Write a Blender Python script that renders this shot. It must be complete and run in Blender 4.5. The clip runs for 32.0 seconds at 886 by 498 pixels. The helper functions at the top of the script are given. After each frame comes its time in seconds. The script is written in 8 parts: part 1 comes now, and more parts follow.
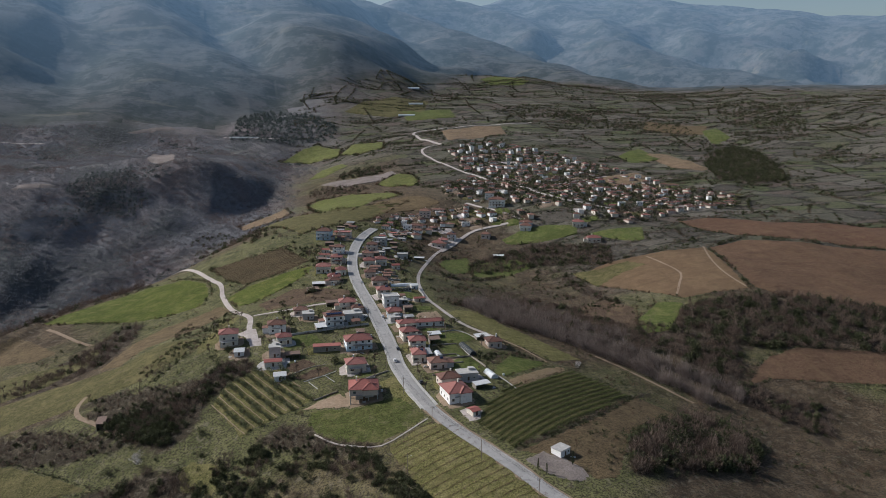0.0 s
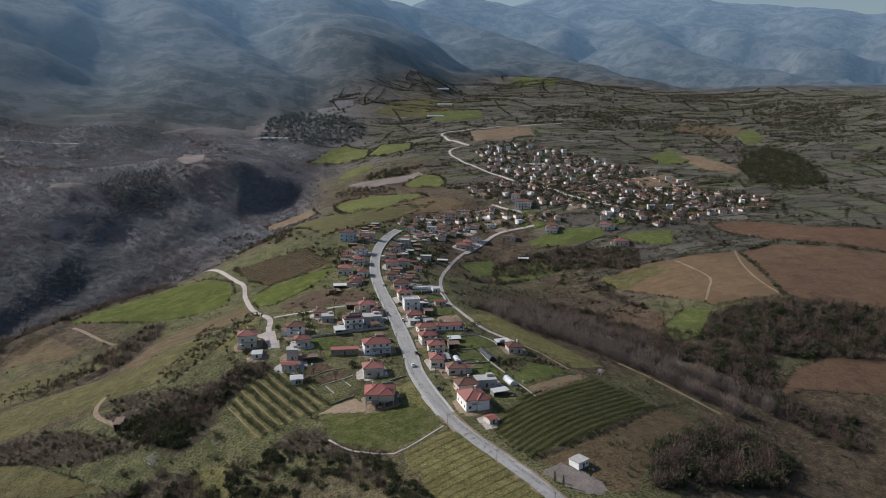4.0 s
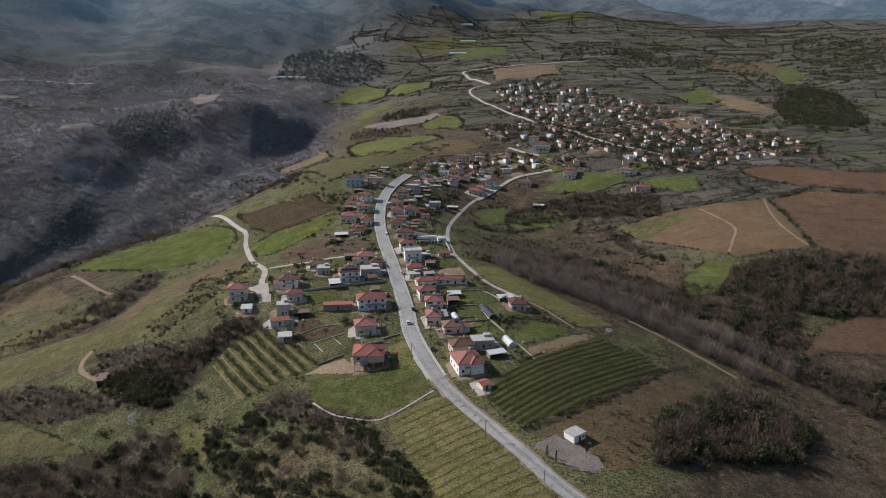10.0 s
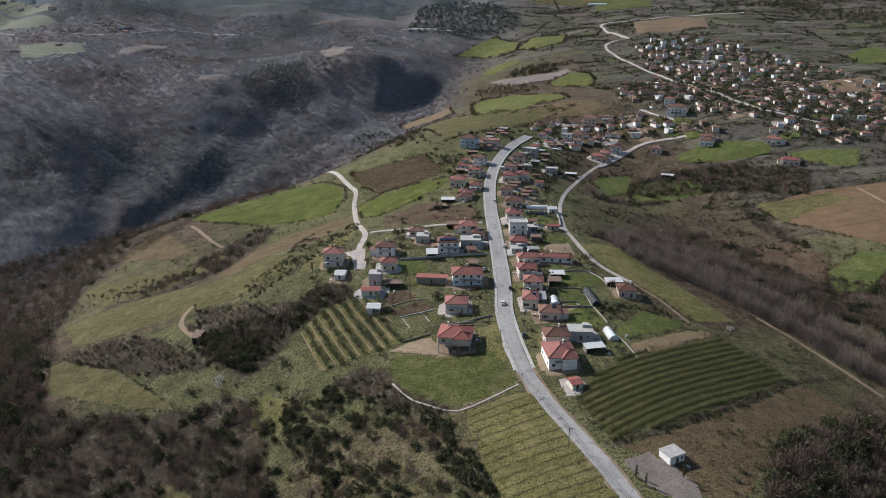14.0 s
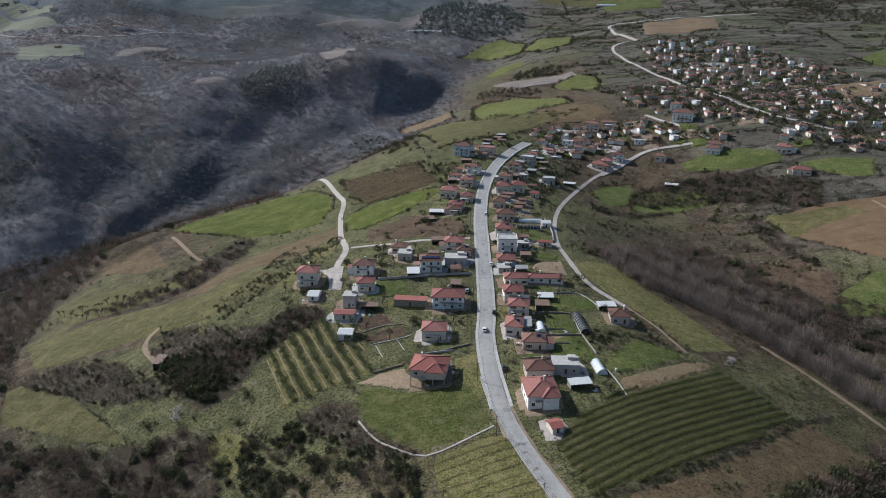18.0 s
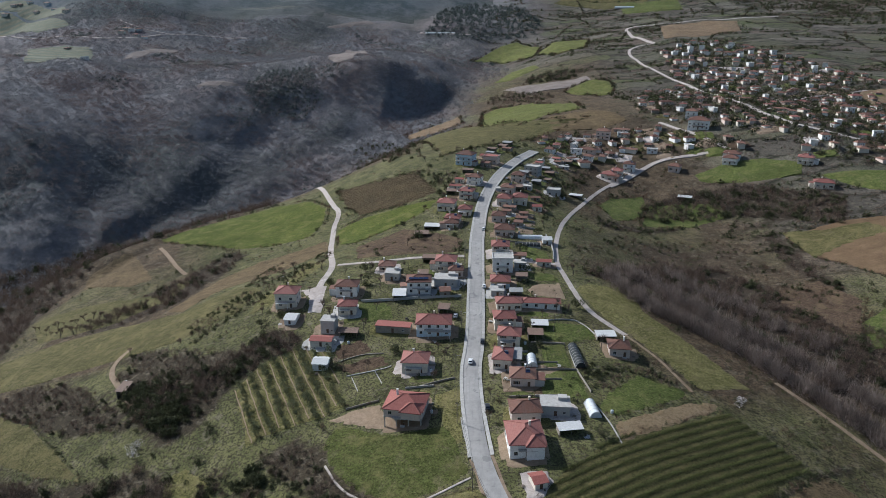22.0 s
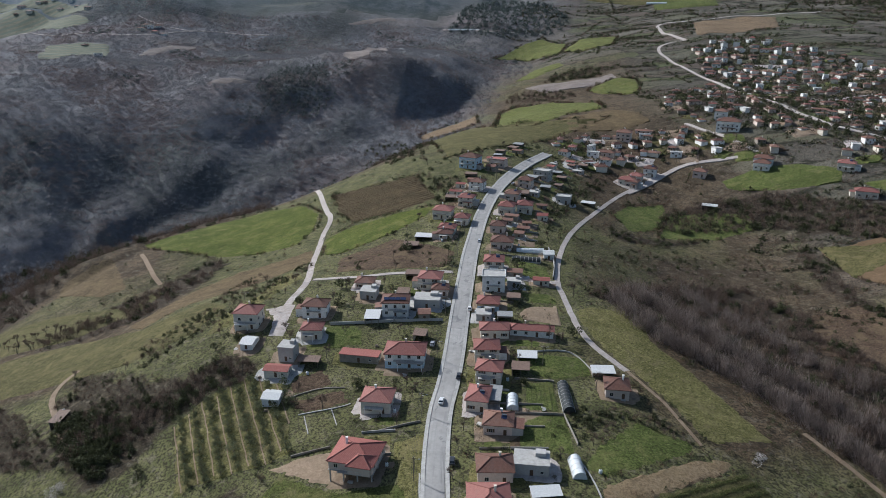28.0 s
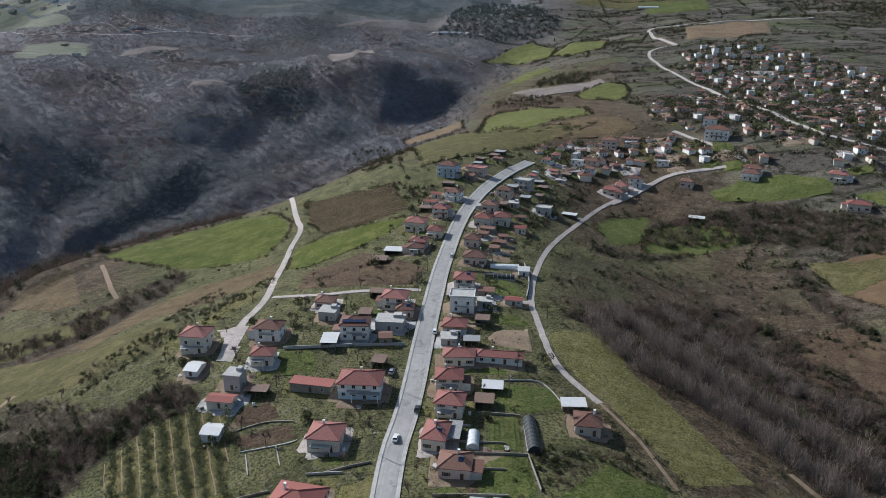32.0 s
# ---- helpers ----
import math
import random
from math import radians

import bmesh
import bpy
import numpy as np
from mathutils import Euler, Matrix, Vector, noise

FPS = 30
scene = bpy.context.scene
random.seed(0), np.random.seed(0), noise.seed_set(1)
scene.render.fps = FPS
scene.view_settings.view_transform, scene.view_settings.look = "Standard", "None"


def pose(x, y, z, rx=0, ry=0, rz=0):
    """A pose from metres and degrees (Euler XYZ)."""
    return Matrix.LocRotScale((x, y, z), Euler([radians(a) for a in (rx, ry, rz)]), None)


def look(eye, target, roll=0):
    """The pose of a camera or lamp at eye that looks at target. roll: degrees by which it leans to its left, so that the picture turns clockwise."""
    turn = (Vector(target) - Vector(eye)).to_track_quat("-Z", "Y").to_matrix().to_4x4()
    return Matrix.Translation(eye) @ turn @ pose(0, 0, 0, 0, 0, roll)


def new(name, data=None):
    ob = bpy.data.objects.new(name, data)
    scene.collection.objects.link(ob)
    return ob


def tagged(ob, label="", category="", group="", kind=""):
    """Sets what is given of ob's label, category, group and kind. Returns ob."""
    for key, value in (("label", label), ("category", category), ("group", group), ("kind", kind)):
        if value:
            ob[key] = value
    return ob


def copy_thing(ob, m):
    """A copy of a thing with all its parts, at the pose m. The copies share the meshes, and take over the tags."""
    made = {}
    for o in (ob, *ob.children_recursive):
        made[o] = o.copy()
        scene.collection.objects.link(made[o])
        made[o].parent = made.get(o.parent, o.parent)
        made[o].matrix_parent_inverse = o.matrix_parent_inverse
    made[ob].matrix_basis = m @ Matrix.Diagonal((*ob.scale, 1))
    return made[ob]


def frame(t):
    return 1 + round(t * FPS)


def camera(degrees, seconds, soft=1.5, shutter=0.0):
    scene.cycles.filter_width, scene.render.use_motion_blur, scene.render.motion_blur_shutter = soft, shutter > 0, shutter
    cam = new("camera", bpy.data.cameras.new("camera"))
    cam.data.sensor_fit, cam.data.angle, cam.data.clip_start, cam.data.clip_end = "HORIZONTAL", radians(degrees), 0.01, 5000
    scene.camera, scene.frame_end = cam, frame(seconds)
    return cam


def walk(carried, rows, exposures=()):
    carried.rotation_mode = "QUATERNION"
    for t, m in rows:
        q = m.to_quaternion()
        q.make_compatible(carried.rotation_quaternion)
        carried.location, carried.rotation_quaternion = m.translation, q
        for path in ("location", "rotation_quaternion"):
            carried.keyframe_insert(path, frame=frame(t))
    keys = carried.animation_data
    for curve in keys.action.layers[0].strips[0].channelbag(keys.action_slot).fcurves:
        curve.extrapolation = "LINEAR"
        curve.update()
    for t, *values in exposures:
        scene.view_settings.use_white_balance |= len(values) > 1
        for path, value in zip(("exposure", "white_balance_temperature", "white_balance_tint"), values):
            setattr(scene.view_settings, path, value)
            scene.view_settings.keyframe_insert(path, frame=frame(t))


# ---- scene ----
# camera: seconds, place, yaw, pitch, roll
cam = camera(64.60, 32.0, soft=0.75)
FLIGHT = [
    (0, -59.57, -73.88, 130.33, -16.65, -10.99, -0.22),
    (1, -57.70, -72.78, 130.35, -16.07, -10.97, -0.24),
    (2, -55.91, -71.51, 130.39, -15.45, -10.97, -0.27),
    (3, -54.13, -70.09, 130.43, -14.77, -10.96, -0.22),
    (3.5, -53.24, -69.47, 130.46, -14.46, -10.96, -0.24),
    (5.5, -49.72, -67.02, 130.66, -13.28, -10.90, -0.16),
    (6, -48.55, -66.06, 130.65, -12.95, -10.91, -0.16),
    (7, -45.17, -63.11, 130.74, -11.96, -10.89, -0.09),
    (8, -40.63, -58.37, 130.87, -11.98, -10.87, -0.13),
    (9, -36.00, -52.95, 130.69, -11.95, -11.84, -0.10),
    (9.5, -33.69, -50.14, 130.55, -11.90, -13.16, -0.09),
    (10, -31.37, -47.22, 130.58, -11.87, -15.81, -0.03),
    (10.5, -29.09, -44.13, 130.93, -11.81, -18.78, 0.03),
    (11, -26.92, -40.94, 131.42, -11.80, -19.68, 0.03),
    (11.5, -24.92, -37.75, 131.80, -11.70, -19.72, 0.04),
    (12, -22.92, -34.57, 132.00, -7.04, -19.60, 0.14),
    (12.5, -20.39, -31.45, 132.08, -1.09, -19.48, 0.03),
    (13, -17.82, -28.45, 132.15, -0.89, -19.50, 0.05),
    (14, -13.23, -22.38, 132.47, -0.86, -19.51, 0.07),
    (15, -9.12, -16.25, 132.71, -0.87, -19.54, 0.12),
    (15.5, -7.21, -13.10, 132.79, -0.87, -19.56, 0.11),
    (17.5, 0.00, -0.00, 133.00, -0.00, -19.50, 0.15),
    (18, 1.88, 3.38, 133.05, 0.10, -19.46, 0.13),
    (19, 5.39, 9.96, 133.11, 0.05, -19.44, 0.12),
    (20, 8.90, 16.61, 133.21, 0.67, -19.39, 0.11),
    (21, 12.28, 23.13, 133.31, 0.86, -19.37, 0.09),
    (22, 15.67, 29.71, 133.41, 1.71, -19.34, 0.07),
    (23, 18.91, 36.18, 133.55, 2.82, -19.29, 0.08),
    (24, 22.33, 42.67, 133.64, 3.27, -19.25, 0.08),
    (25, 25.59, 48.82, 132.88, 3.18, -19.31, 0.17),
    (25.5, 27.28, 52.14, 132.15, 3.09, -19.36, 0.18),
    (27.5, 34.13, 66.01, 128.32, 4.33, -19.40, 0.24),
    (28, 36.07, 69.56, 127.71, 4.44, -19.40, 0.19),
    (29, 39.75, 76.42, 127.20, 4.40, -19.33, 0.15),
    (30, 42.85, 82.61, 127.24, 4.28, -19.12, -0.02),
    (31, 44.93, 87.39, 127.24, 4.17, -19.09, -0.18),
    (32, 46.39, 91.44, 127.19, 4.09, -19.21, -0.29),
]
walk(cam, [(t, pose(x, y, z, 90 + pitch, roll, yaw)) for t, x, y, z, yaw, pitch, roll in FLIGHT],
     exposures=[(0, 0.0, 6040, 12), (8, 0.02, 6080, 12), (10.5, 0.06, 6150, 12), (14, 0.25, 6020, 11), (18, 0.23, 5760, 9), (32, 0.24, 5740, 9)])

# ---- light: one winter sun in the west-north-west, and a clear hazy sky ----
SUN_TURN, SUN_HEIGHT = -57.0, 34.5
world = bpy.data.worlds.new("sky")
scene.world = world
world.use_nodes = True
wn = world.node_tree.nodes
sky = wn.new("ShaderNodeTexSky")
sky.sky_type = "NISHITA"
sky.sun_disc = False
sky.sun_elevation, sky.sun_rotation = radians(SUN_HEIGHT), radians(SUN_TURN)
sky.dust_density, sky.air_density, sky.ozone_density = 2.0, 1.2, 1.5
wn["Background"].inputs["Strength"].default_value = 0.088
world.node_tree.links.new(sky.outputs[0], wn["Background"].inputs["Color"])
sun = new("sun", bpy.data.lights.new("sun", "SUN"))
sun.data.energy, sun.data.angle, sun.data.color = 5.0, radians(0.53), (1.0, 0.955, 0.89)
sun_way = Vector((math.sin(radians(SUN_TURN)) * math.cos(radians(SUN_HEIGHT)), math.cos(radians(SUN_TURN)) * math.cos(radians(SUN_HEIGHT)), math.sin(radians(SUN_HEIGHT))))
sun.matrix_world = look((0, 0, 400), Vector((0, 0, 400)) - sun_way)

# ---- materials ----
class Nodes:
    """A material under construction."""

    def __init__(self, name, rough=0.9, metal=0.0, spec=0.3):
        self.mat = bpy.data.materials.new(name)
        self.mat.use_nodes = True
        self.n, self.l = self.mat.node_tree.nodes, self.mat.node_tree.links
        self.out = self.n["Principled BSDF"]
        self.out.inputs["Roughness"].default_value = rough
        self.out.inputs["Metallic"].default_value = metal
        self.out.inputs["Specular IOR Level"].default_value = spec
        self.place = self.n.new("ShaderNodeNewGeometry").outputs["Position"]

    def put(self, where, value):
        if isinstance(value, bpy.types.NodeSocket):
            self.l.new(value, where)
        elif isinstance(value, tuple) and len(value) == 3 and where.type == "RGBA":
            where.default_value = (*value, 1)
        else:
            where.default_value = value

    def noise(self, scale, detail=4, rough=0.6, at=None, warp=0.0):
        t = self.n.new("ShaderNodeTexNoise")
        t.inputs["Scale"].default_value, t.inputs["Detail"].default_value = scale, detail
        t.inputs["Roughness"].default_value, t.inputs["Distortion"].default_value = rough, warp
        self.l.new(at or self.place, t.inputs["Vector"])
        return t.outputs["Fac"]

    def cells(self, scale, feature="F1", at=None, jitter=1.0):
        t = self.n.new("ShaderNodeTexVoronoi")
        t.feature = feature
        t.inputs["Scale"].default_value, t.inputs["Randomness"].default_value = scale, jitter
        self.l.new(at or self.place, t.inputs["Vector"])
        return t

    def ramp(self, value, stops):
        r = self.n.new("ShaderNodeValToRGB")
        while len(r.color_ramp.elements) < len(stops):
            r.color_ramp.elements.new(0.5)
        for e, (at, col) in zip(r.color_ramp.elements, stops):
            e.position, e.color = at, (*(col if isinstance(col, tuple) else (col, col, col)), 1)
        self.l.new(value, r.inputs[0])
        return r.outputs[0]

    def mix(self, fac, a, b, way="MIX"):
        m = self.n.new("ShaderNodeMix")
        m.data_type, m.blend_type = "RGBA", way
        self.put(m.inputs[0], fac), self.put(m.inputs[6], a), self.put(m.inputs[7], b)
        return m.outputs[2]

    def sums(self, op, a, b=0.0, c=0.0):
        m = self.n.new("ShaderNodeMath")
        m.operation = op
        self.put(m.inputs[0], a), self.put(m.inputs[1], b), self.put(m.inputs[2], c)
        return m.outputs[0]

    def turned(self, angle, sx=1.0, sy=1.0):
        m = self.n.new("ShaderNodeMapping")
        m.inputs["Rotation"].default_value = (0, 0, radians(angle))
        m.inputs["Scale"].default_value = (sx, sy, 1)
        self.l.new(self.place, m.inputs["Vector"])
        return m.outputs[0]

    def rows(self, angle, pitch, wobble=1.2):
        """Bright along each row, dark between, rows that run at that angle."""
        w = self.n.new("ShaderNodeTexWave")
        w.bands_direction = "Y"
        w.inputs["Scale"].default_value = 1 / pitch * math.pi / 10 * 1.0
        w.inputs["Distortion"].default_value, w.inputs["Detail Scale"].default_value = wobble, 2.0
        self.l.new(self.turned(-angle), w.inputs["Vector"])
        return w.outputs["Fac"]

    def random(self):
        return self.n.new("ShaderNodeObjectInfo").outputs["Random"]

    def island(self):
        return self.n.new("ShaderNodeNewGeometry").outputs["Random Per Island"]

    def attribute(self, name):
        a = self.n.new("ShaderNodeAttribute")
        a.attribute_name = name
        s = self.n.new("ShaderNodeSeparateColor")
        self.l.new(a.outputs["Color"], s.inputs[0])
        return s.outputs

    def done(self, colour, bump=None, strength=0.4, distance=0.2):
        self.put(self.out.inputs["Base Color"], colour)
        if bump is not None:
            b = self.n.new("ShaderNodeBump")
            b.inputs["Strength"].default_value, b.inputs["Distance"].default_value = strength, distance
            self.l.new(bump, b.inputs["Height"])
            self.l.new(b.outputs[0], self.out.inputs["Normal"])
        return self.mat


def ground_material(name="ground", hazy=False):
    m = Nodes(name, 0.95, spec=0.1)
    wood, green, tilled = m.attribute("cover")[:3]
    big, mid, fine = m.noise(0.012, 5), m.noise(0.09, 5, 0.65), m.noise(1.1, 4, 0.7)
    dry = m.ramp(mid, [(0.3, (0.048, 0.034, 0.021)), (0.5, (0.094, 0.067, 0.040)), (0.72, (0.160, 0.116, 0.072))])
    grass = m.ramp(mid, [(0.32, (0.062, 0.066, 0.026)), (0.52, (0.122, 0.122, 0.048)), (0.75, (0.196, 0.180, 0.088))])
    soil = m.mix(m.ramp(m.sums("ADD", green, m.sums("MULTIPLY", m.sums("SUBTRACT", big, 0.5), 1.4)), [(0.3, 0.0), (0.7, 1.0)]), dry, grass)
    # patchwork of small terraced fields with dark hedge lines between them
    twist = m.n.new("ShaderNodeVectorMath")
    twist.operation = "MULTIPLY_ADD"
    wave = m.n.new("ShaderNodeTexNoise")
    wave.inputs["Scale"].default_value = 0.02
    m.l.new(m.place, wave.inputs["Vector"])
    m.l.new(wave.outputs["Color"], twist.inputs[0])
    twist.inputs[1].default_value = (70, 45, 0)
    m.l.new(m.turned(-14, 1.0, 2.3), twist.inputs[2])
    at = twist.outputs[0]
    patch = m.cells(0.016, at=at)
    edge = m.cells(0.016, "DISTANCE_TO_EDGE", at=at).outputs["Distance"]
    pick = m.n.new("ShaderNodeSeparateColor")
    m.l.new(patch.outputs["Color"], pick.inputs[0])
    crop = m.ramp(pick.outputs[0], [(0.0, (0.082, 0.074, 0.064)), (0.25, (0.160, 0.143, 0.118)), (0.42, (0.085, 0.096, 0.056)), (0.58, (0.212, 0.190, 0.160)), (0.7, (0.105, 0.130, 0.052)), (0.8, (0.145, 0.148, 0.088)), (0.9, (0.152, 0.120, 0.100))])
    crop = m.mix(m.ramp(fine, [(0.3, 0.0), (0.8, 0.45)]), crop, (0.06, 0.05, 0.03))
    hedge = m.ramp(m.sums("ADD", edge, m.sums("MULTIPLY", m.sums("SUBTRACT", mid, 0.5), 0.45)), [(0.0, 1.0), (0.09, 0.0)])
    crop = m.mix(hedge, crop, (0.026, 0.027, 0.018))
    base = m.mix(tilled, soil, crop)
    # leafless woodland floor and canopy colour, paled and greyed to stand in for haze
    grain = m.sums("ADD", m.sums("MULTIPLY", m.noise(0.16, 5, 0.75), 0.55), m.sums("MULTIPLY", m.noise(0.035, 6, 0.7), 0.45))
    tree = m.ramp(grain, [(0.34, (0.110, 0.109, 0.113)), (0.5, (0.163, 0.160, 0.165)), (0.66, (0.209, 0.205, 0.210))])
    ever = m.ramp(m.noise(0.2, 5, 0.8), [(0.35, (0.046, 0.054, 0.050)), (0.7, (0.092, 0.100, 0.088))])
    rust = m.ramp(grain, [(0.35, (0.118, 0.096, 0.092)), (0.65, (0.186, 0.152, 0.146))])
    tree = m.mix(m.ramp(m.noise(0.0065, 5, 0.65), [(0.48, 0.0), (0.62, 0.7)]), tree, rust)
    tree = m.mix(m.ramp(m.noise(0.006, 6, 0.7, m.turned(31, 1.0, 0.6)), [(0.50, 0.0), (0.62, 0.75)]), tree, ever)
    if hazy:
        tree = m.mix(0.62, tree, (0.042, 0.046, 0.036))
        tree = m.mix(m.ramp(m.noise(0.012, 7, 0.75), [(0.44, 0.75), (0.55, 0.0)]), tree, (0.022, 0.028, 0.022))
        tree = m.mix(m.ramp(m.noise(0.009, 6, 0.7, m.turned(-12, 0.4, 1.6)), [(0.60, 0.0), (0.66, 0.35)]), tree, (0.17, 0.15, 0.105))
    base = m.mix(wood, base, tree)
    brush = m.n.new("ShaderNodeAttribute")
    brush.attribute_name = "brush"
    base = m.mix(brush.outputs["Fac"], base, m.ramp(grain, [(0.35, (0.028, 0.020, 0.014)), (0.55, (0.056, 0.041, 0.029)), (0.7, (0.098, 0.072, 0.050))]))
    open_land = m.sums("SUBTRACT", 1.0, wood)
    base = m.mix(m.sums("MULTIPLY", m.sums("MULTIPLY_ADD", open_land, 0.8, 0.2), m.ramp(fine, [(0.42, 0.85), (0.55, 0.0)])), base, (0.026, 0.022, 0.015))
    base = m.mix(m.sums("MULTIPLY", open_land, m.ramp(m.noise(0.3, 6, 0.8, warp=0.5), [(0.53, 0.0), (0.66, 0.6)])), base, (0.205, 0.176, 0.13))
    bump = m.sums("ADD", fine, m.sums("MULTIPLY", m.noise(0.3, 5, 0.8), m.sums("MULTIPLY_ADD", wood, 4.0, 1.0)))
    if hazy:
        # the far range glows faintly blue: lit-air haze put into emission, growing with distance
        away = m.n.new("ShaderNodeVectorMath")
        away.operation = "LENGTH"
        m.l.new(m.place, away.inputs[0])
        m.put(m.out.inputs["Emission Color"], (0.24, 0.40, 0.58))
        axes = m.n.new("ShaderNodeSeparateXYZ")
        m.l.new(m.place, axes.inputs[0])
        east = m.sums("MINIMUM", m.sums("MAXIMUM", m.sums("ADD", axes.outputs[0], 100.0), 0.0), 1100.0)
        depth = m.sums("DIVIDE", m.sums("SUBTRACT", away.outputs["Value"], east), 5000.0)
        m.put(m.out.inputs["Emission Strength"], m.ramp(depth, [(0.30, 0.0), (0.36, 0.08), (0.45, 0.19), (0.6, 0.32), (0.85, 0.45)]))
    return m.done(base, bump, 0.7 if hazy else 0.9, 0.55)


def field_material(name, low, mid, high, angle=0, pitch=0.0, row=None, row_share=0.7, scale=0.35, bare=0.0, speckle=0.75):
    """Tilled land or grass: three tones over two scales, and where it has rows, rows of another colour."""
    m = Nodes(name, 0.95, spec=0.1)
    low, mid, high = ((c[0] * 1.06, c[1] * 0.985, c[2]) for c in (low, mid, high))
    a, b = m.noise(scale, 6, 0.7), m.noise(0.05, 4)
    col = m.ramp(a, [(0.25, low), (0.5, mid), (0.75, high)])
    col = m.mix(m.ramp(b, [(0.35, 0.55), (0.6, 0.0)]), col, low)
    col = m.mix(m.ramp(m.noise(1.3, 5, 0.8), [(0.42, speckle), (0.56, 0.0)]), col, tuple(c * 0.3 for c in low))
    col = m.mix(m.ramp(m.noise(0.7, 5, 0.8, warp=0.6), [(0.55, 0.0), (0.70, 0.85 * speckle)]), col, tuple(min(1, c * 1.25 + 0.02) for c in high))
    straw = tuple(0.5 * c + d for c, d in zip(high, (0.085, 0.068, 0.03)))
    col = m.mix(m.ramp(m.noise(0.11, 6, 0.72, warp=0.4), [(0.5, 0.0), (0.68, min(0.6, speckle))]), col, straw)
    col = m.mix(m.ramp(m.noise(0.05, 3, 0.6, m.turned(35, 0.5, 2.2)), [(0.55, 0.0), (0.7, 0.35)]), col, tuple(c * 0.6 for c in low))
    if bare:
        col = m.mix(m.ramp(m.noise(0.13, 5, 0.7, warp=0.5), [(0.55, 0.0), (0.72, bare)]), col, (0.17, 0.135, 0.085))
    bump = m.noise(1.6, 4, 0.8)
    if row:
        r = m.rows(angle, pitch)
        line = m.ramp(m.sums("ADD", r, m.sums("MULTIPLY", m.sums("SUBTRACT", m.noise(0.8, 4, 0.8), 0.5), 0.8)), [(0.45, 0.0), (0.75, row_share)])
        col = m.mix(line, col, row)
        bump = m.sums("ADD", bump, m.sums("MULTIPLY", r, 0.12))
    return m.done(col, bump, 0.9, 0.4)


def roof_material(name, dark, tone, light, worn=0.35):
    m = Nodes(name, 0.8, spec=0.25)
    w = m.n.new("ShaderNodeTexWave")
    w.inputs["Scale"].default_value, w.inputs["Distortion"].default_value = 1.0, 0.4
    w.bands_direction = "DIAGONAL"
    m.l.new(m.place, w.inputs["Vector"])
    body = m.ramp(m.sums("ADD", m.sums("MULTIPLY", m.noise(1.4, 5, 0.75), 0.7), m.sums("MULTIPLY", m.random(), 0.35)), [(0.25, dark), (0.5, tone), (0.8, light)])
    body = m.mix(m.ramp(m.noise(0.45, 5, 0.8), [(0.5, 0.0), (0.75, worn)]), body, (0.14, 0.115, 0.10))
    body = m.mix(m.sums("MULTIPLY", w.outputs["Fac"], 0.18), body, (0.09, 0.03, 0.02))
    return m.done(body, w.outputs["Fac"], 0.5, 0.06)


def wall_material(name, tone, stain=(0.30, 0.27, 0.23), amount=0.5):
    m = Nodes(name, 0.9, spec=0.2)
    body = m.mix(m.ramp(m.noise(0.7, 5, 0.75), [(0.45, 0.0), (0.75, amount)]), tone, stain)
    body = m.mix(m.ramp(m.noise(5.0, 3), [(0.3, 0.15), (0.6, 0.0)]), body, (0.12, 0.11, 0.10))
    body = m.mix(m.sums("MULTIPLY", m.random(), 0.28), body, stain)
    return m.done(body, m.noise(9, 3), 0.25, 0.02)


def plain_material(name, tone, rough=0.6, metal=0.0, spec=0.4, vary=0.35, scale=2.0):
    m = Nodes(name, rough, metal, spec)
    dark = tuple(c * (1 - vary) for c in tone)
    return m.done(m.mix(m.ramp(m.noise(scale, 4, 0.7), [(0.35, 0.0), (0.7, 1.0)]), dark, tone), m.noise(scale * 4, 3), 0.15, 0.02)


def leaf_material(name, stops, rough=0.8, thin_share=0.22):
    m = Nodes(name, rough, spec=0.15)
    mixed = m.sums("ADD", m.sums("MULTIPLY", m.island(), 0.7), m.sums("MULTIPLY", m.noise(0.07, 3), 0.5))
    tone = m.ramp(mixed, stops)
    m.done(tone)
    thin, both = m.n.new("ShaderNodeBsdfTranslucent"), m.n.new("ShaderNodeMixShader")
    m.put(thin.inputs["Color"], tone)
    both.inputs[0].default_value = thin_share
    m.l.new(m.out.outputs[0], both.inputs[1]), m.l.new(thin.outputs[0], both.inputs[2])
    m.l.new(both.outputs[0], m.n["Material Output"].inputs["Surface"])
    return m.mat


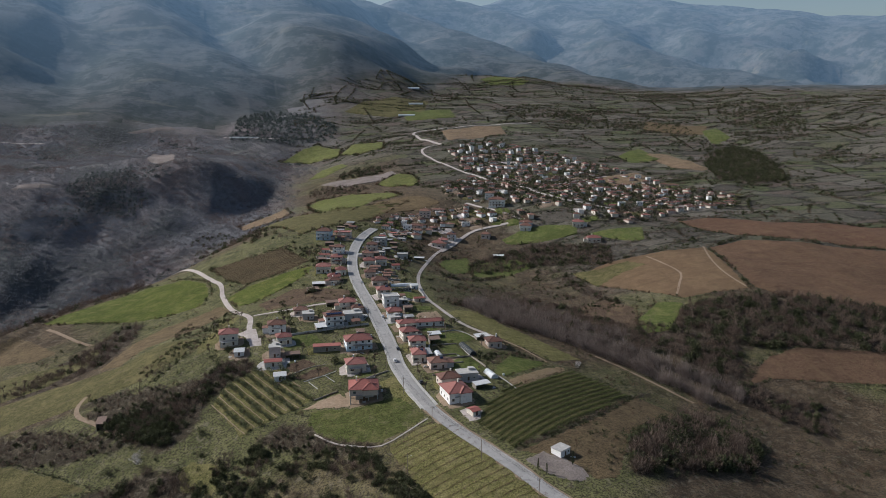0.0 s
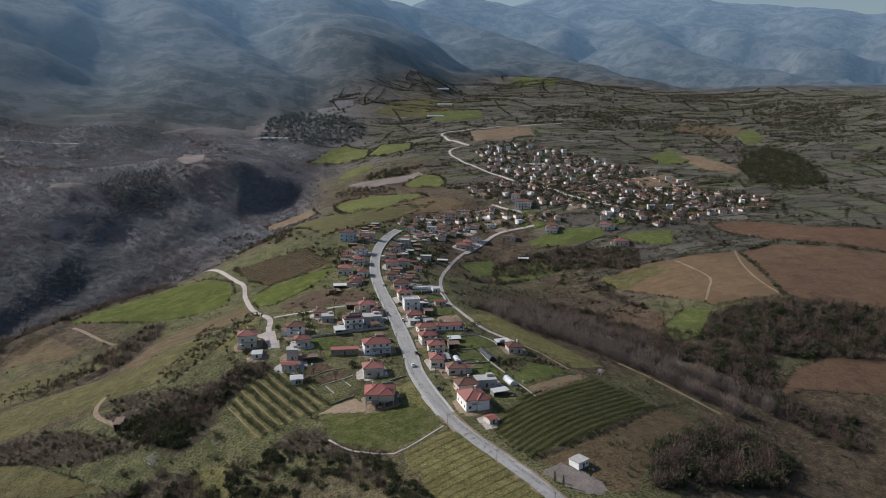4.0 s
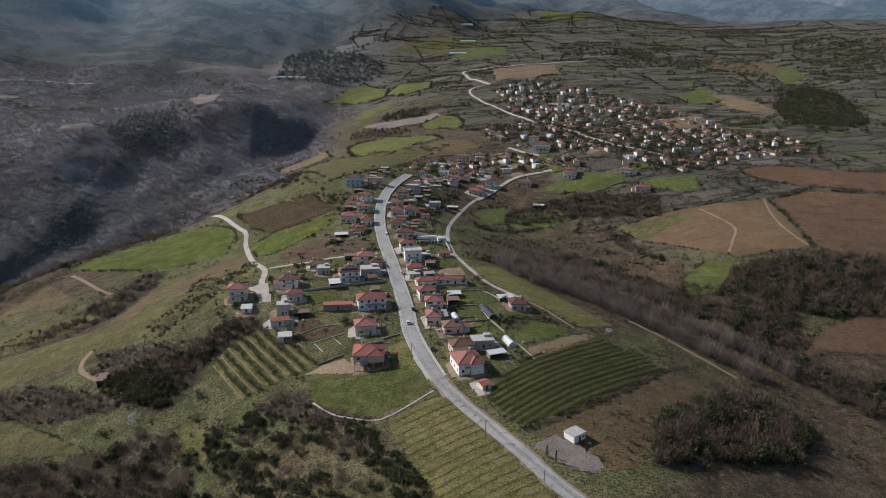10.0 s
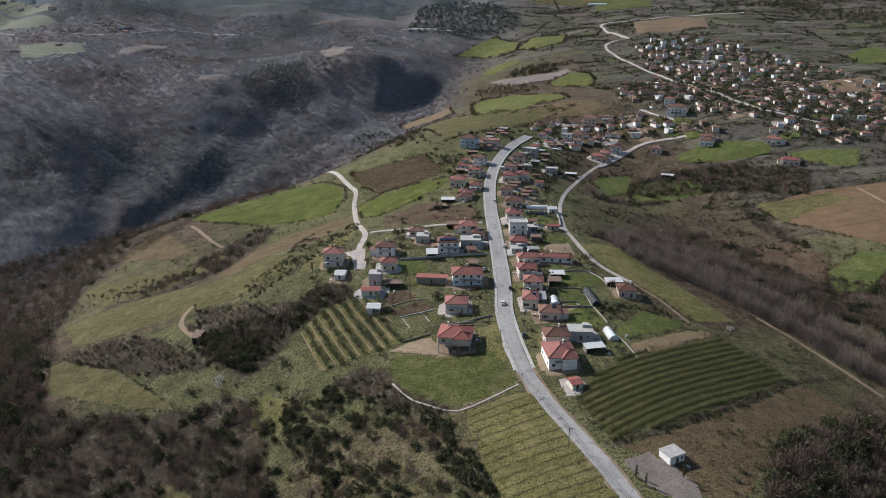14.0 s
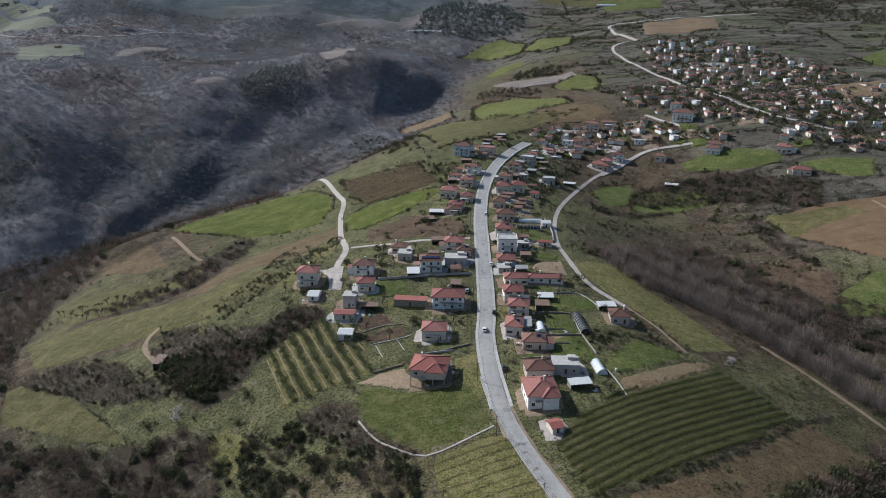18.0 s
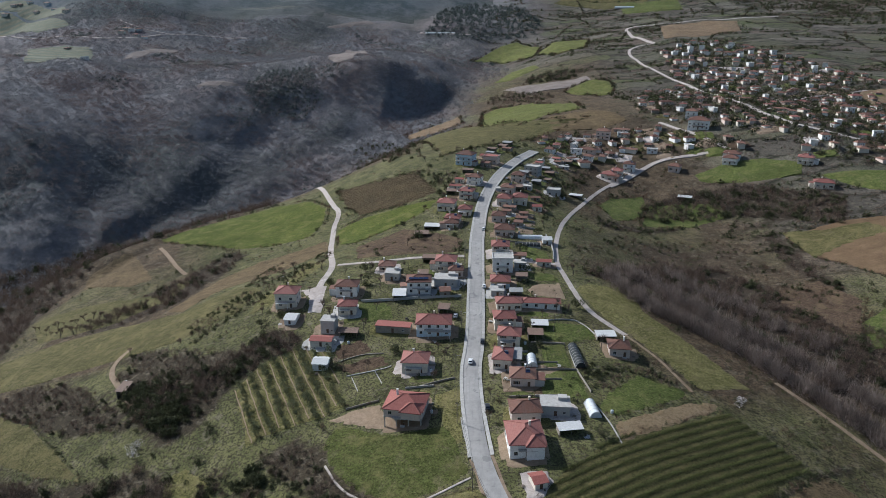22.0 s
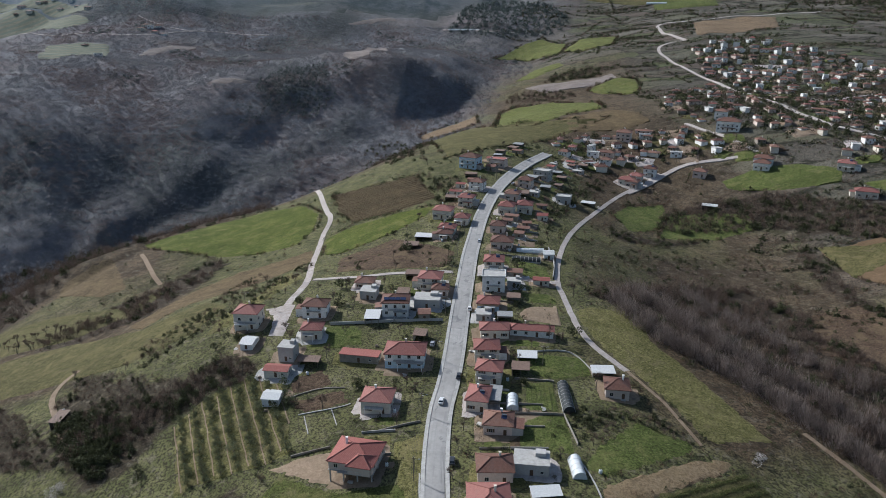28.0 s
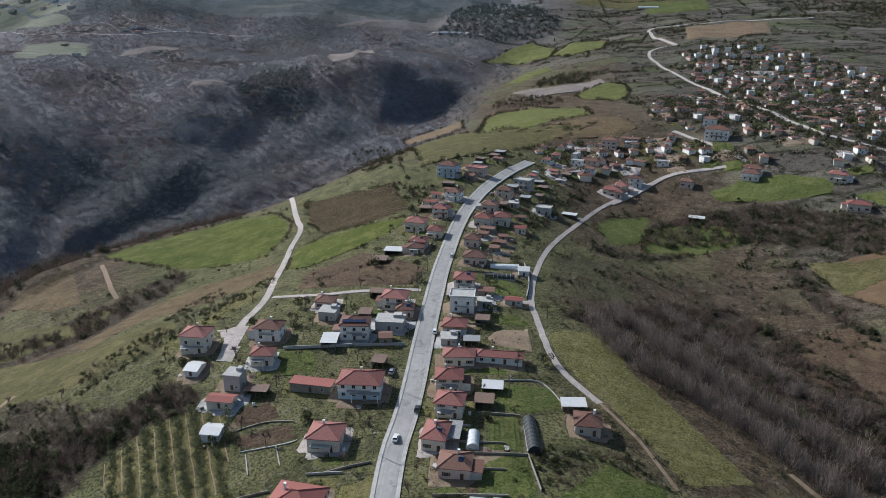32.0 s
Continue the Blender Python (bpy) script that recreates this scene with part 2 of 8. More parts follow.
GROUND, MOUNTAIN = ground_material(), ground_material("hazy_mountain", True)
M = {
    "asphalt": None,
    "meadow": field_material("spring_meadow", (0.058, 0.080, 0.015), (0.094, 0.120, 0.022), (0.134, 0.152, 0.038), scale=0.09),
    "lime": field_material("lime_crop", (0.075, 0.092, 0.026), (0.118, 0.140, 0.036), (0.155, 0.168, 0.060), scale=0.06, bare=0.5),
    "lawn": field_material("garden_grass", (0.056, 0.076, 0.020), (0.100, 0.130, 0.034), (0.155, 0.175, 0.060), scale=0.5, bare=0.35),
    "bank_grass": field_material("bank_grass", (0.046, 0.058, 0.016), (0.080, 0.100, 0.026), (0.125, 0.135, 0.046), scale=0.3, bare=0.45),
    "rough_grass": field_material("rough_grass", (0.082, 0.086, 0.029), (0.150, 0.150, 0.052), (0.230, 0.212, 0.100), scale=0.4, bare=0.5),
    "olive": field_material("olive_grass", (0.064, 0.064, 0.024), (0.112, 0.110, 0.042), (0.160, 0.150, 0.068), scale=0.25, bare=0.4),
    "dry": field_material("dry_brown_grass", (0.080, 0.062, 0.034), (0.136, 0.106, 0.056), (0.190, 0.150, 0.084), scale=0.3, bare=0.3),
    "tan": field_material("tan_fallow", (0.13, 0.10, 0.062), (0.205, 0.155, 0.095), (0.26, 0.205, 0.13), scale=0.2),
    "brown": field_material("ploughed_brown", (0.080, 0.052, 0.032), (0.128, 0.084, 0.050), (0.175, 0.118, 0.074), 32, 1.5, (0.12, 0.072, 0.04), 0.06, speckle=0.4),
    "red": field_material("ploughed_red", (0.080, 0.050, 0.032), (0.122, 0.077, 0.047), (0.165, 0.108, 0.067), 20, 1.6, (0.12, 0.055, 0.03), 0.06, speckle=0.4),
    "tilled_tan": field_material("tilled_tan", (0.095, 0.067, 0.038), (0.140, 0.100, 0.056), (0.185, 0.136, 0.080), 25, 1.6, (0.17, 0.105, 0.058), 0.06, scale=0.15, speckle=0.35),
    "soil": field_material("garden_soil", (0.060, 0.042, 0.028), (0.105, 0.074, 0.048), (0.16, 0.12, 0.08), 8, 1.6, (0.085, 0.068, 0.04), 0.3),
    "ochre": field_material("stubble_strip", (0.15, 0.115, 0.062), (0.205, 0.163, 0.096), (0.26, 0.212, 0.135), scale=0.5, speckle=0.5),
    "sand": field_material("bare_yard", (0.17, 0.135, 0.09), (0.27, 0.215, 0.145), (0.35, 0.29, 0.20), scale=0.5, speckle=0.2),
    "vine_floor": field_material("vineyard_floor", (0.050, 0.052, 0.020), (0.088, 0.088, 0.032), (0.13, 0.12, 0.055), scale=0.6),
    "upper_vine": field_material("upper_vineyard_floor", (0.075, 0.062, 0.034), (0.12, 0.10, 0.054), (0.16, 0.135, 0.075), scale=0.3),
    "plain_crop": field_material("plain_crop", (0.11, 0.13, 0.085), (0.18, 0.19, 0.13), (0.25, 0.25, 0.18), 22, 16.0, (0.10, 0.12, 0.09), 0.8, scale=0.03),
    "pale": field_material("pale_clearing", (0.15, 0.135, 0.118), (0.21, 0.19, 0.165), (0.26, 0.24, 0.21), scale=0.1, speckle=0.4),
    "gravel": field_material("gravel_lane", (0.26, 0.245, 0.215), (0.40, 0.38, 0.34), (0.50, 0.475, 0.43), scale=0.8, speckle=0.12),
    "dirt": field_material("dirt_track", (0.15, 0.115, 0.075), (0.24, 0.195, 0.135), (0.31, 0.26, 0.19), scale=0.6, speckle=0.2),
    "roof": roof_material("terracotta_tiles", (0.105, 0.044, 0.038), (0.205, 0.080, 0.066), (0.30, 0.135, 0.112)),
    "roof_red": roof_material("new_red_tiles", (0.135, 0.044, 0.038), (0.235, 0.078, 0.062), (0.31, 0.12, 0.098), 0.2),
    "roof_old": roof_material("weathered_tiles", (0.075, 0.038, 0.028), (0.14, 0.070, 0.050), (0.22, 0.125, 0.09), 0.6),
    "white": wall_material("white_render", (0.80, 0.79, 0.76)),
    "cream": wall_material("cream_render", (0.68, 0.62, 0.52)),
    "grey": wall_material("bare_concrete", (0.42, 0.405, 0.38), (0.26, 0.245, 0.225)),
    "pink": wall_material("faded_pink_render", (0.62, 0.50, 0.43)),
    "blue": wall_material("pale_blue_render", (0.48, 0.62, 0.72)),
    "orange": wall_material("orange_render", (0.50, 0.26, 0.12)),
    "stone": wall_material("rubble_stone", (0.27, 0.24, 0.20), (0.14, 0.12, 0.10), 0.8),
    "concrete": plain_material("concrete", (0.40, 0.385, 0.355), 0.85, vary=0.3, scale=0.6),
    "rust": plain_material("rusty_sheet_roof", (0.20, 0.13, 0.095), 0.8, vary=0.5),
    "grey_sheet": plain_material("dull_grey_sheet_roof", (0.30, 0.30, 0.29), 0.6, vary=0.4),
    "sheet": plain_material("white_sheet_roof", (0.54, 0.54, 0.52), 0.5, 0.0, vary=0.25),
    "metal": plain_material("galvanised_steel", (0.35, 0.36, 0.37), 0.4, 0.8),
    "film": plain_material("polythene_film", (0.62, 0.64, 0.63), 0.35, spec=0.5, vary=0.2, scale=0.8),
    "dark": plain_material("dark_netting", (0.03, 0.035, 0.035), 0.7),
    "glass": plain_material("window_glass", (0.02, 0.025, 0.03), 0.08, spec=0.6, vary=0.1),
    "frame": plain_material("window_frame", (0.55, 0.53, 0.49), 0.5),
    "shutter": plain_material("brown_wood", (0.10, 0.055, 0.03), 0.6),
    "wood": plain_material("grey_timber", (0.20, 0.16, 0.12), 0.85),
    "tyre": plain_material("rubber", (0.02, 0.02, 0.02), 0.8),
    "bark": plain_material("bark", (0.115, 0.095, 0.075), 0.95, vary=0.5),
    "wire": plain_material("black_cable", (0.025, 0.025, 0.025), 0.6),
    "panel": plain_material("solar_panel", (0.02, 0.03, 0.07), 0.12, spec=0.7, vary=0.2),
    "conifer": leaf_material("blue_green_conifers", [(0.2, (0.050, 0.062, 0.055)), (0.6, (0.082, 0.098, 0.088)), (1.0, (0.120, 0.138, 0.125))]),
    "bare": leaf_material("bare_twigs", [(0.2, (0.048, 0.034, 0.026)), (0.6, (0.112, 0.082, 0.063)), (1.0, (0.220, 0.168, 0.132))]),
    "pale_bare": leaf_material("pale_bare_branches", [(0.2, (0.095, 0.072, 0.060)), (0.6, (0.185, 0.146, 0.124)), (1.0, (0.30, 0.25, 0.22))]),
    "russet": leaf_material("russet_twigs", [(0.2, (0.050, 0.031, 0.021)), (0.6, (0.105, 0.068, 0.045)), (1.0, (0.175, 0.122, 0.085))]),
    # far twigs: valley haze put into the base colour as a paler grey
    "forest": leaf_material("haze_grey_twigs", [(0.2, (0.158, 0.157, 0.160)), (0.6, (0.204, 0.200, 0.203)), (1.0, (0.250, 0.243, 0.246))]),
    "forest_rust": leaf_material("brown_oak_leaves", [(0.2, (0.150, 0.122, 0.116)), (0.6, (0.192, 0.158, 0.150)), (1.0, (0.234, 0.196, 0.186))]),
    "evergreen": leaf_material("evergreen_leaves", [(0.2, (0.022, 0.026, 0.012)), (0.6, (0.050, 0.056, 0.025)), (1.0, (0.098, 0.100, 0.048))]),
    "olive_leaf": leaf_material("olive_leaves", [(0.2, (0.06, 0.068, 0.034)), (0.6, (0.11, 0.12, 0.06)), (1.0, (0.16, 0.165, 0.095))]),
    "vine": leaf_material("vine_rows", [(0.2, (0.045, 0.054, 0.018)), (0.6, (0.085, 0.098, 0.032)), (1.0, (0.13, 0.135, 0.058))]),
    "blossom": leaf_material("white_blossom", [(0.2, (0.35, 0.31, 0.29)), (0.6, (0.48, 0.44, 0.42)), (1.0, (0.60, 0.56, 0.54))]),
}


def asphalt_material():
    m = Nodes("worn_asphalt", 0.85, spec=0.35)
    col = m.ramp(m.noise(0.5, 6, 0.75), [(0.25, (0.235, 0.225, 0.208)), (0.5, (0.305, 0.292, 0.272)), (0.8, (0.37, 0.355, 0.33))])
    col = m.mix(m.ramp(m.noise(0.06, 4, 0.6), [(0.4, 0.4), (0.62, 0.0)]), col, (0.15, 0.145, 0.14))
    col = m.mix(m.ramp(m.noise(0.9, 3, 0.6, m.turned(0, 1.0, 0.06)), [(0.52, 0.0), (0.7, 0.35)]), col, (0.16, 0.155, 0.15))
    col = m.mix(m.ramp(m.noise(0.16, 2, 0.5, warp=1.5), [(0.64, 0.0), (0.66, 0.5)]), col, (0.13, 0.128, 0.125))
    return m.done(col, m.noise(6, 3), 0.2, 0.03)


M["asphalt"] = asphalt_material()


# ---- the lie of the land ----
# landforms: x, y, height, spread
SPUR_FORMS = [
    (-300, -150, -35.2, 130),
    (100, -150, -17.9, 113),
    (400, -150, -16.5, 142),
    (300, 0, -16.1, 108),
    (-200, 0, -27.3, 95),
    (150, 80, -10.6, 77),
    (-500, 100, -18.3, 134),
    (600, 100, -1.4, 152),
    (-140, 120, -21.2, 70),
    (-60, 120, -10.9, 61),
    (47, 121, 12.1, 60),
    (166, 171, -7.7, 69),
    (-4, 180, 5.0, 47),
    (380, 200, -6.9, 107),
    (230, 200, -14.6, 79),
    (59, 212, 3.6, 47),
    (-97, 214, 3.2, 53),
    (-155, 224, -3.8, 64),
    (0, 226, -3.4, 38),
    (-49, 244, 6.8, 43),
    (48, 268, 7.2, 43),
    (147, 270, -3.5, 62),
    (197, 277, 41.1, 72),
]
VILLAGE_FORMS = [
    (-41, 284, 7.1, 44),
    (-260, 300, -40.4, 84),
    (-420, 300, -13.7, 115),
    (171, 307, -29.6, 68),
    (35, 330, 5.9, 50),
    (400, 350, 11.2, 113),
    (-700, 350, 4.5, 169),
    (-101, 358, -25.1, 62),
    (-151, 378, 37.2, 71),
    (133, 395, 0.7, 71),
    (-58, 403, -3.8, 65),
    (12, 417, 22.6, 65),
    (-330, 420, 0.4, 105),
    (-251, 420, -24.0, 92),
    (102, 450, -26.3, 76),
    (700, 450, 4.2, 173),
    (900, 500, 8.5, 213),
    (172, 500, 26.2, 92),
    (-180, 520, -15.2, 96),
    (-30, 539, 35.9, 89),
    (-240, 560, -23.9, 109),
    (-450, 560, -32.0, 138),
    (420, 560, 9.8, 134),
]
UPLAND_FORMS = [
    (-90, 560, -25.3, 95),
    (99, 607, 7.4, 105),
    (220, 621, -2.6, 116),
    (-150, 640, -28.7, 114),
    (-600, 700, 39.2, 178),
    (-60, 700, -24.5, 121),
    (-330, 700, 9.9, 141),
    (-200, 720, 25.9, 132),
    (800, 800, 28.6, 220),
    (-125, 870, 18.3, 155),
    (215, 896, 28.3, 164),
    (500, 900, 13.8, 191),
    (-420, 900, -36.5, 182),
    (107, 1081, -12.4, 195),
    (-300, 1100, -9.5, 207),
    (-30, 1150, -30.5, 207),
    (-600, 1200, 64.9, 250),
    (285, 1240, 25.7, 232),
    (700, 1300, -13.7, 276),
    (420, 1300, 8.9, 251),
    (100, 1400, 26.6, 255),
    (-300, 1450, 63.4, 271),
    (568, 1700, 55.0, 333),
    (900, 1700, 29.0, 362),
]
FAR_EAST_FORMS = [(640, 1300, 8.0, 170), (900, 1230, 27.0, 230), (1180, 1420, 38.0, 260)]
FORMS = np.array(SPUR_FORMS + VILLAGE_FORMS + UPLAND_FORMS + FAR_EAST_FORMS, float)


def smooth(a, b, v):
    u = np.clip((v - a) / (b - a), 0, 1)
    return u * u * (3 - 2 * u)


def ridges(x, y, size, seed):
    """Folded slopes: sharp crests and gullies of the given size."""
    out, amp, k = 0.0, 1.0, 1.0 / size
    for i in range(5):
        a = seed + i * 1.7
        u, v = x * k * math.cos(a) + y * k * math.sin(a), y * k * math.cos(a) - x * k * math.sin(a)
        w = np.sin(u * 2.1 + 1.3 * np.sin(v * 1.7 + a)) * np.cos(v * 1.9 + 1.1 * np.sin(u * 1.3 - a))
        out = out + amp * (1 - 2 * np.abs(w))
        amp, k = amp * 0.5, k * 2.03
    return out


# crests and valley floors: turn from north in degrees, distance, height
NEAR_RANGES = [
    [(-0.5, 1230, 82), (-1.3, 1320, 112), (-2.6, 1450, 176), (-5.1, 1650, 250), (-7.4, 1900, 360), (-9, 2400, 590), (-7, 3100, 800)],
    [(-12, 1260, 100), (-9.5, 1400, 170), (-8.2, 1580, 235), (-7.4, 1900, 356)],
    [(-24, 1150, 70), (-22, 1600, 250), (-19, 2200, 520), (-16, 3000, 780)],
    [(5, 1240, 84), (6.3, 1420, 160), (5.8, 1750, 303), (4.5, 2100, 395), (2, 2600, 560), (0, 3400, 800)],
]
FAR_RANGES = [
    [(8, 1850, 270), (15.5, 1850, 205), (22, 1950, 196), (26.5, 2050, 182), (31, 2150, 160)],
    [(33, 2100, 170), (22, 2420, 304), (12.8, 2840, 489), (3, 3190, 658)],
    [(44, 2420, 187), (35, 2700, 294), (26.5, 3050, 441), (15.6, 3435, 645)],
    [(60, 3190, 435), (49, 3400, 489), (43.4, 3470, 529), (36, 3540, 589), (30.9, 3610, 649), (22, 3645, 672)],
    [(37, 1890, 124), (44, 1895, 150), (56, 2070, 170)],
]
RANGES = [[(d * math.sin(math.radians(a)), d * math.cos(math.radians(a)), z) for a, d, z in r] for r in NEAR_RANGES + FAR_RANGES]
UNIT = 1.33
# hill crests of the western valley, from the high end down; the gorge lies on their left
WEST_CREST_LINE = [(-560, 800, 52), (-404, 786, 41), (-339, 795, 38), (-264, 805, 36), (-206, 821, 41), (-156, 825, 46), (-110, 811, 47)]
HILL_END = [(-160, 735, 12), (-142, 750, 26), (-118, 766, 39), (-88, 778, 47), (-62, 778, 43), (-42, 772, 28)]
WEST_SPUR = [(-434, 634, 42), (-386, 604, 29), (-343, 569, 10), (-306, 531, -14), (-278, 495, -38)]
FAR_SPUR = [(-560, 500, 30), (-480, 420, 2), (-420, 330, -26), (-380, 240, -52)]
GORGE = [(40, 1010, 25), (24, 860, 12), (-2, 762, 2), (-42, 708, -10), (-98, 652, -22), (-152, 606, -38), (-186, 550, -54), (-215, 500, -60), (-255, 420, -63), (-300, 300, -66), (-340, 100, -72), (-340, -200, -80)]
MEADOW_RIM = [(-170, 362, -24), (-155, 384, -22), (-144, 400, -21.6), (-126, 416, -20), (-103, 430, -17.8), (-80, 424, -10.6), (-66, 402, -8)]
SIDE_GULLY = [(-288, 752, 22), (-294, 708, 9), (-281, 631, -13), (-256, 568, -33), (-238, 500, -50), (-228, 462, -62)]
LEFT_GULLY = [(-520, 620, 20), (-430, 500, -22), (-350, 400, -50), (-285, 335, -65)]


def along(line, x, y):
    """Distance to a crest or floor line, and its height there."""
    best, height = np.full(np.shape(x), 1e9), np.zeros(np.shape(x))
    for (ax, ay, az), (bx, by, bz) in zip(line, line[1:]):
        t = np.clip(((x - ax) * (bx - ax) + (y - ay) * (by - ay)) / ((bx - ax) ** 2 + (by - ay) ** 2), 0, 1)
        d = np.hypot(x - ax - t * (bx - ax), y - ay - t * (by - ay))
        near = d < best
        best, height = np.where(near, d, best), np.where(near, az + t * (bz - az), height)
    return best, height


def beside(line, x, y):
    """How far to the side of a line points lie: 1 on its left, -1 on its right, between them round its ends."""
    best, out = np.full(np.shape(x), 1e9), np.zeros(np.shape(x))
    for (ax, ay, _), (bx, by, _) in zip(line, line[1:]):
        t = np.clip(((x - ax) * (bx - ax) + (y - ay) * (by - ay)) / ((bx - ax) ** 2 + (by - ay) ** 2), 0, 1)
        d = np.hypot(x - ax - t * (bx - ax), y - ay - t * (by - ay))
        turn = (bx - ax) * (y - ay) - (by - ay) * (x - ax)
        near = d < best
        best, out = np.where(near, d, best), np.where(near, turn / (np.hypot(bx - ax, by - ay) * np.maximum(d, 1e-6)), out)
    return out


def blend_max(a, b, k):
    h = np.clip(0.5 + 0.5 * (a - b) / k, 0, 1)
    return b * (1 - h) + a * h + k * h * (1 - h)


def land(x, y):
    """Height of the ground, for numbers or arrays."""
    x, y = np.asarray(x, float) / UNIT, np.asarray(y, float) / UNIT
    n = np.clip(y - 300, 0, 1600)
    z = -8 + 0.03 * n + 0.00002 * n * n
    for a, b, h, s in FORMS:
        z = z + h * np.exp(-((x - a) ** 2 + (y - b) ** 2) / (2 * s * s))
    # warped distances give the slopes their side spurs and gullies
    d = np.hypot(x, y)
    wx = x + 14 * np.sin(y / 57 + 1.3 * np.sin(x / 83)) + 5 * np.sin(y / 23 + x / 31)
    wy = y + 14 * np.sin(x / 61 + 1.1 * np.sin(y / 77)) + 5 * np.sin(x / 27 - y / 35)
    wx, wy = 0.55 * wx + 0.45 * x, 0.55 * wy + 0.45 * y
    gorge_r, gorge_z = along(GORGE, wx, wy)
    bank = smooth(-0.9, 0.9, beside(GORGE, wx, wy))
    side = 1 - smooth(45, 110, gorge_r) * smooth(0.2, 0.8, bank)
    # east bank: falls to the gorge; west bank: even flanks from the valley lines up to the crests
    east_bank = gorge_z + (-blend_max(-(gorge_z + 0.27 * np.clip(gorge_r - 6, 0, None)), -z, 14) - gorge_z) * smooth(0, 50, gorge_r)

    def nearest(lines, sharp):
        near, total, mean = np.full(np.shape(x), 1e9), 0.0, 0.0
        for line in lines:
            r, h = along(line, wx, wy)
            near, w = np.minimum(near, r), 1 / (r + 4) ** sharp
            total, mean = total + w, mean + w * h
        return near, mean / total

    low, floor_z = nearest((GORGE, SIDE_GULLY, LEFT_GULLY), 3)
    high, crest_z = nearest((WEST_CREST_LINE, WEST_SPUR, FAR_SPUR), 3)
    share = low / (low + high + 1e-6)
    flank = floor_z + (crest_z - floor_z) * (0.35 * share + 0.65 * smooth(-0.15, 1.15, share))
    r, h = along(HILL_END, 0.4 * wx + 0.6 * x, 0.4 * wy + 0.6 * y)
    facing = smooth(0.55, -0.75, beside(HILL_END, x, y))
    flank = blend_max(h - (0.12 + 0.78 * facing) * (np.sqrt(r * r + 144) - 12), flank, 10)
    crest_r = along(WEST_CREST_LINE, x, y)[0] * np.sign(beside(WEST_CREST_LINE, x, y))
    behind = smooth(10, 130, crest_r) * smooth(-700, -560, x) * smooth(5, 95, low)
    flank = flank * (1 - behind) + np.maximum(z, 36) * behind
    flank = floor_z + (flank - floor_z) * smooth(-4, 34, low)
    rugged = smooth(10, 60, low) * (0.25 + 0.75 * smooth(0, 70, along(HILL_END, x, y)[0]))
    flank = flank - rugged * (1.5 * ridges(0.8 * x + 0.5 * y, 0.55 * (y - 0.6 * x), 150, 2.5) + 0.5 * ridges(x, y, 55, 0.7))
    west = flank * (1 - bank) + east_bank * bank
    z = z * (1 - side) + west * side
    fold = smooth(1150, 1500, d)
    mx = x + fold * (38 * np.sin(y / 260 + 1.5 * np.sin(x / 340)) + 22 * np.sin(y / 95 + x / 140) + 10 * np.sin(x / 37 - y / 51))
    my = y + fold * (38 * np.sin(x / 290 + 1.2 * np.sin(y / 310)) + 22 * np.sin(x / 105 - y / 130) + 10 * np.sin(x / 43 + y / 47))
    for line in RANGES:
        r, h = along(line, mx, my)
        # side spurs and gullies run down from the crest
        comb = np.sin(mx / 62 + 0.9 * np.sin(my / 91)) + 0.6 * np.sin(my / 49 + 1.1 * np.sin(mx / 77))
        z = blend_max(h - (0.46 + 0.07 * comb) * (np.sqrt(r * r + 8100) - 90), z, 30)
    z = z + smooth(1200, 2200, d) * (-5 * ridges(x, y, 360, 1.0) - 1.0 * ridges(x, y, 140, 2.0))
    # the upland goes on climbing in the east, up to a low wooded ridge before the range
    turn = np.degrees(np.arctan2(x, np.maximum(y, 1)))
    rise = 54 + 0.116 * (np.minimum(d, 2150) - 1090) - 0.2 * np.maximum(d - 2150, 0) + 4 * ridges(x, 0.8 * y, 420, 3.0)
    z = blend_max(rise - 150 * (1 - smooth(14, 24, turn)) - 500 * smooth(1090, 900, d), z, 14)
    r, h = along(MEADOW_RIM, x, y)
    z = blend_max(h - 0.5 * np.maximum(r - 4, 0), z, 2.5)
    # small swells and terrace-like steps
    fine = smooth(150, 500, np.abs(x) + np.abs(y - 280) * 0.7)
    z = z + (0.5 + 3.5 * fine) * 0.35 * ridges(x, y, 95, 4.0)
    return z * UNIT


# ---- plan: roads as centre lines, fields as outlines, in metres ----
MAIN_ROAD = [(70.7, 91.8), (61.5, 114.6), (47.5, 143.3), (41.4, 160.3), (35.4, 176.0), (27.5, 197.0), (22.1, 218.7), (19.8, 244.9), (19.1, 270.3), (20.5, 288.4), (21.4, 307.5), (21.9, 333.2), (22.7, 372.1), (24.0, 416.6), (28.3, 470.1), (38.1, 519.9), (56.6, 578.1), (75.6, 622.0)]
EAST_PATH = [(103.2, 265.2), (95.6, 286.4), (85.8, 303.9)]
EAST_LANE = [(85.8, 303.9), (75.7, 318.6), (70.5, 334.3), (67.4, 358.4), (65.7, 376.7), (68.7, 410.2), (76.8, 448.7), (91.9, 490.3), (120.0, 551.5), (148.7, 591.0), (177.3, 614.6)]
EAST_LINK = [(65.7, 376.7), (56.7, 374.9), (47.6, 376.6), (28.0, 378.3)]
WEST_LANE = [(-53.4, 320.3), (-54.2, 336.0), (-54.7, 351.0), (-54.1, 377.6), (-64.2, 426.5), (-71.7, 479.3), (-74.1, 510.7), (-88.4, 549.3), (-160.4, 768.6)]
WEST_LINK = [(-51.4, 379.1), (-30.3, 376.8), (-10.3, 379.7), (16.4, 381.2)]
WEST_TRACK = [(-158.4, 435.5), (-171.7, 452.8), (-183.0, 469.4), (-197.4, 489.6)]
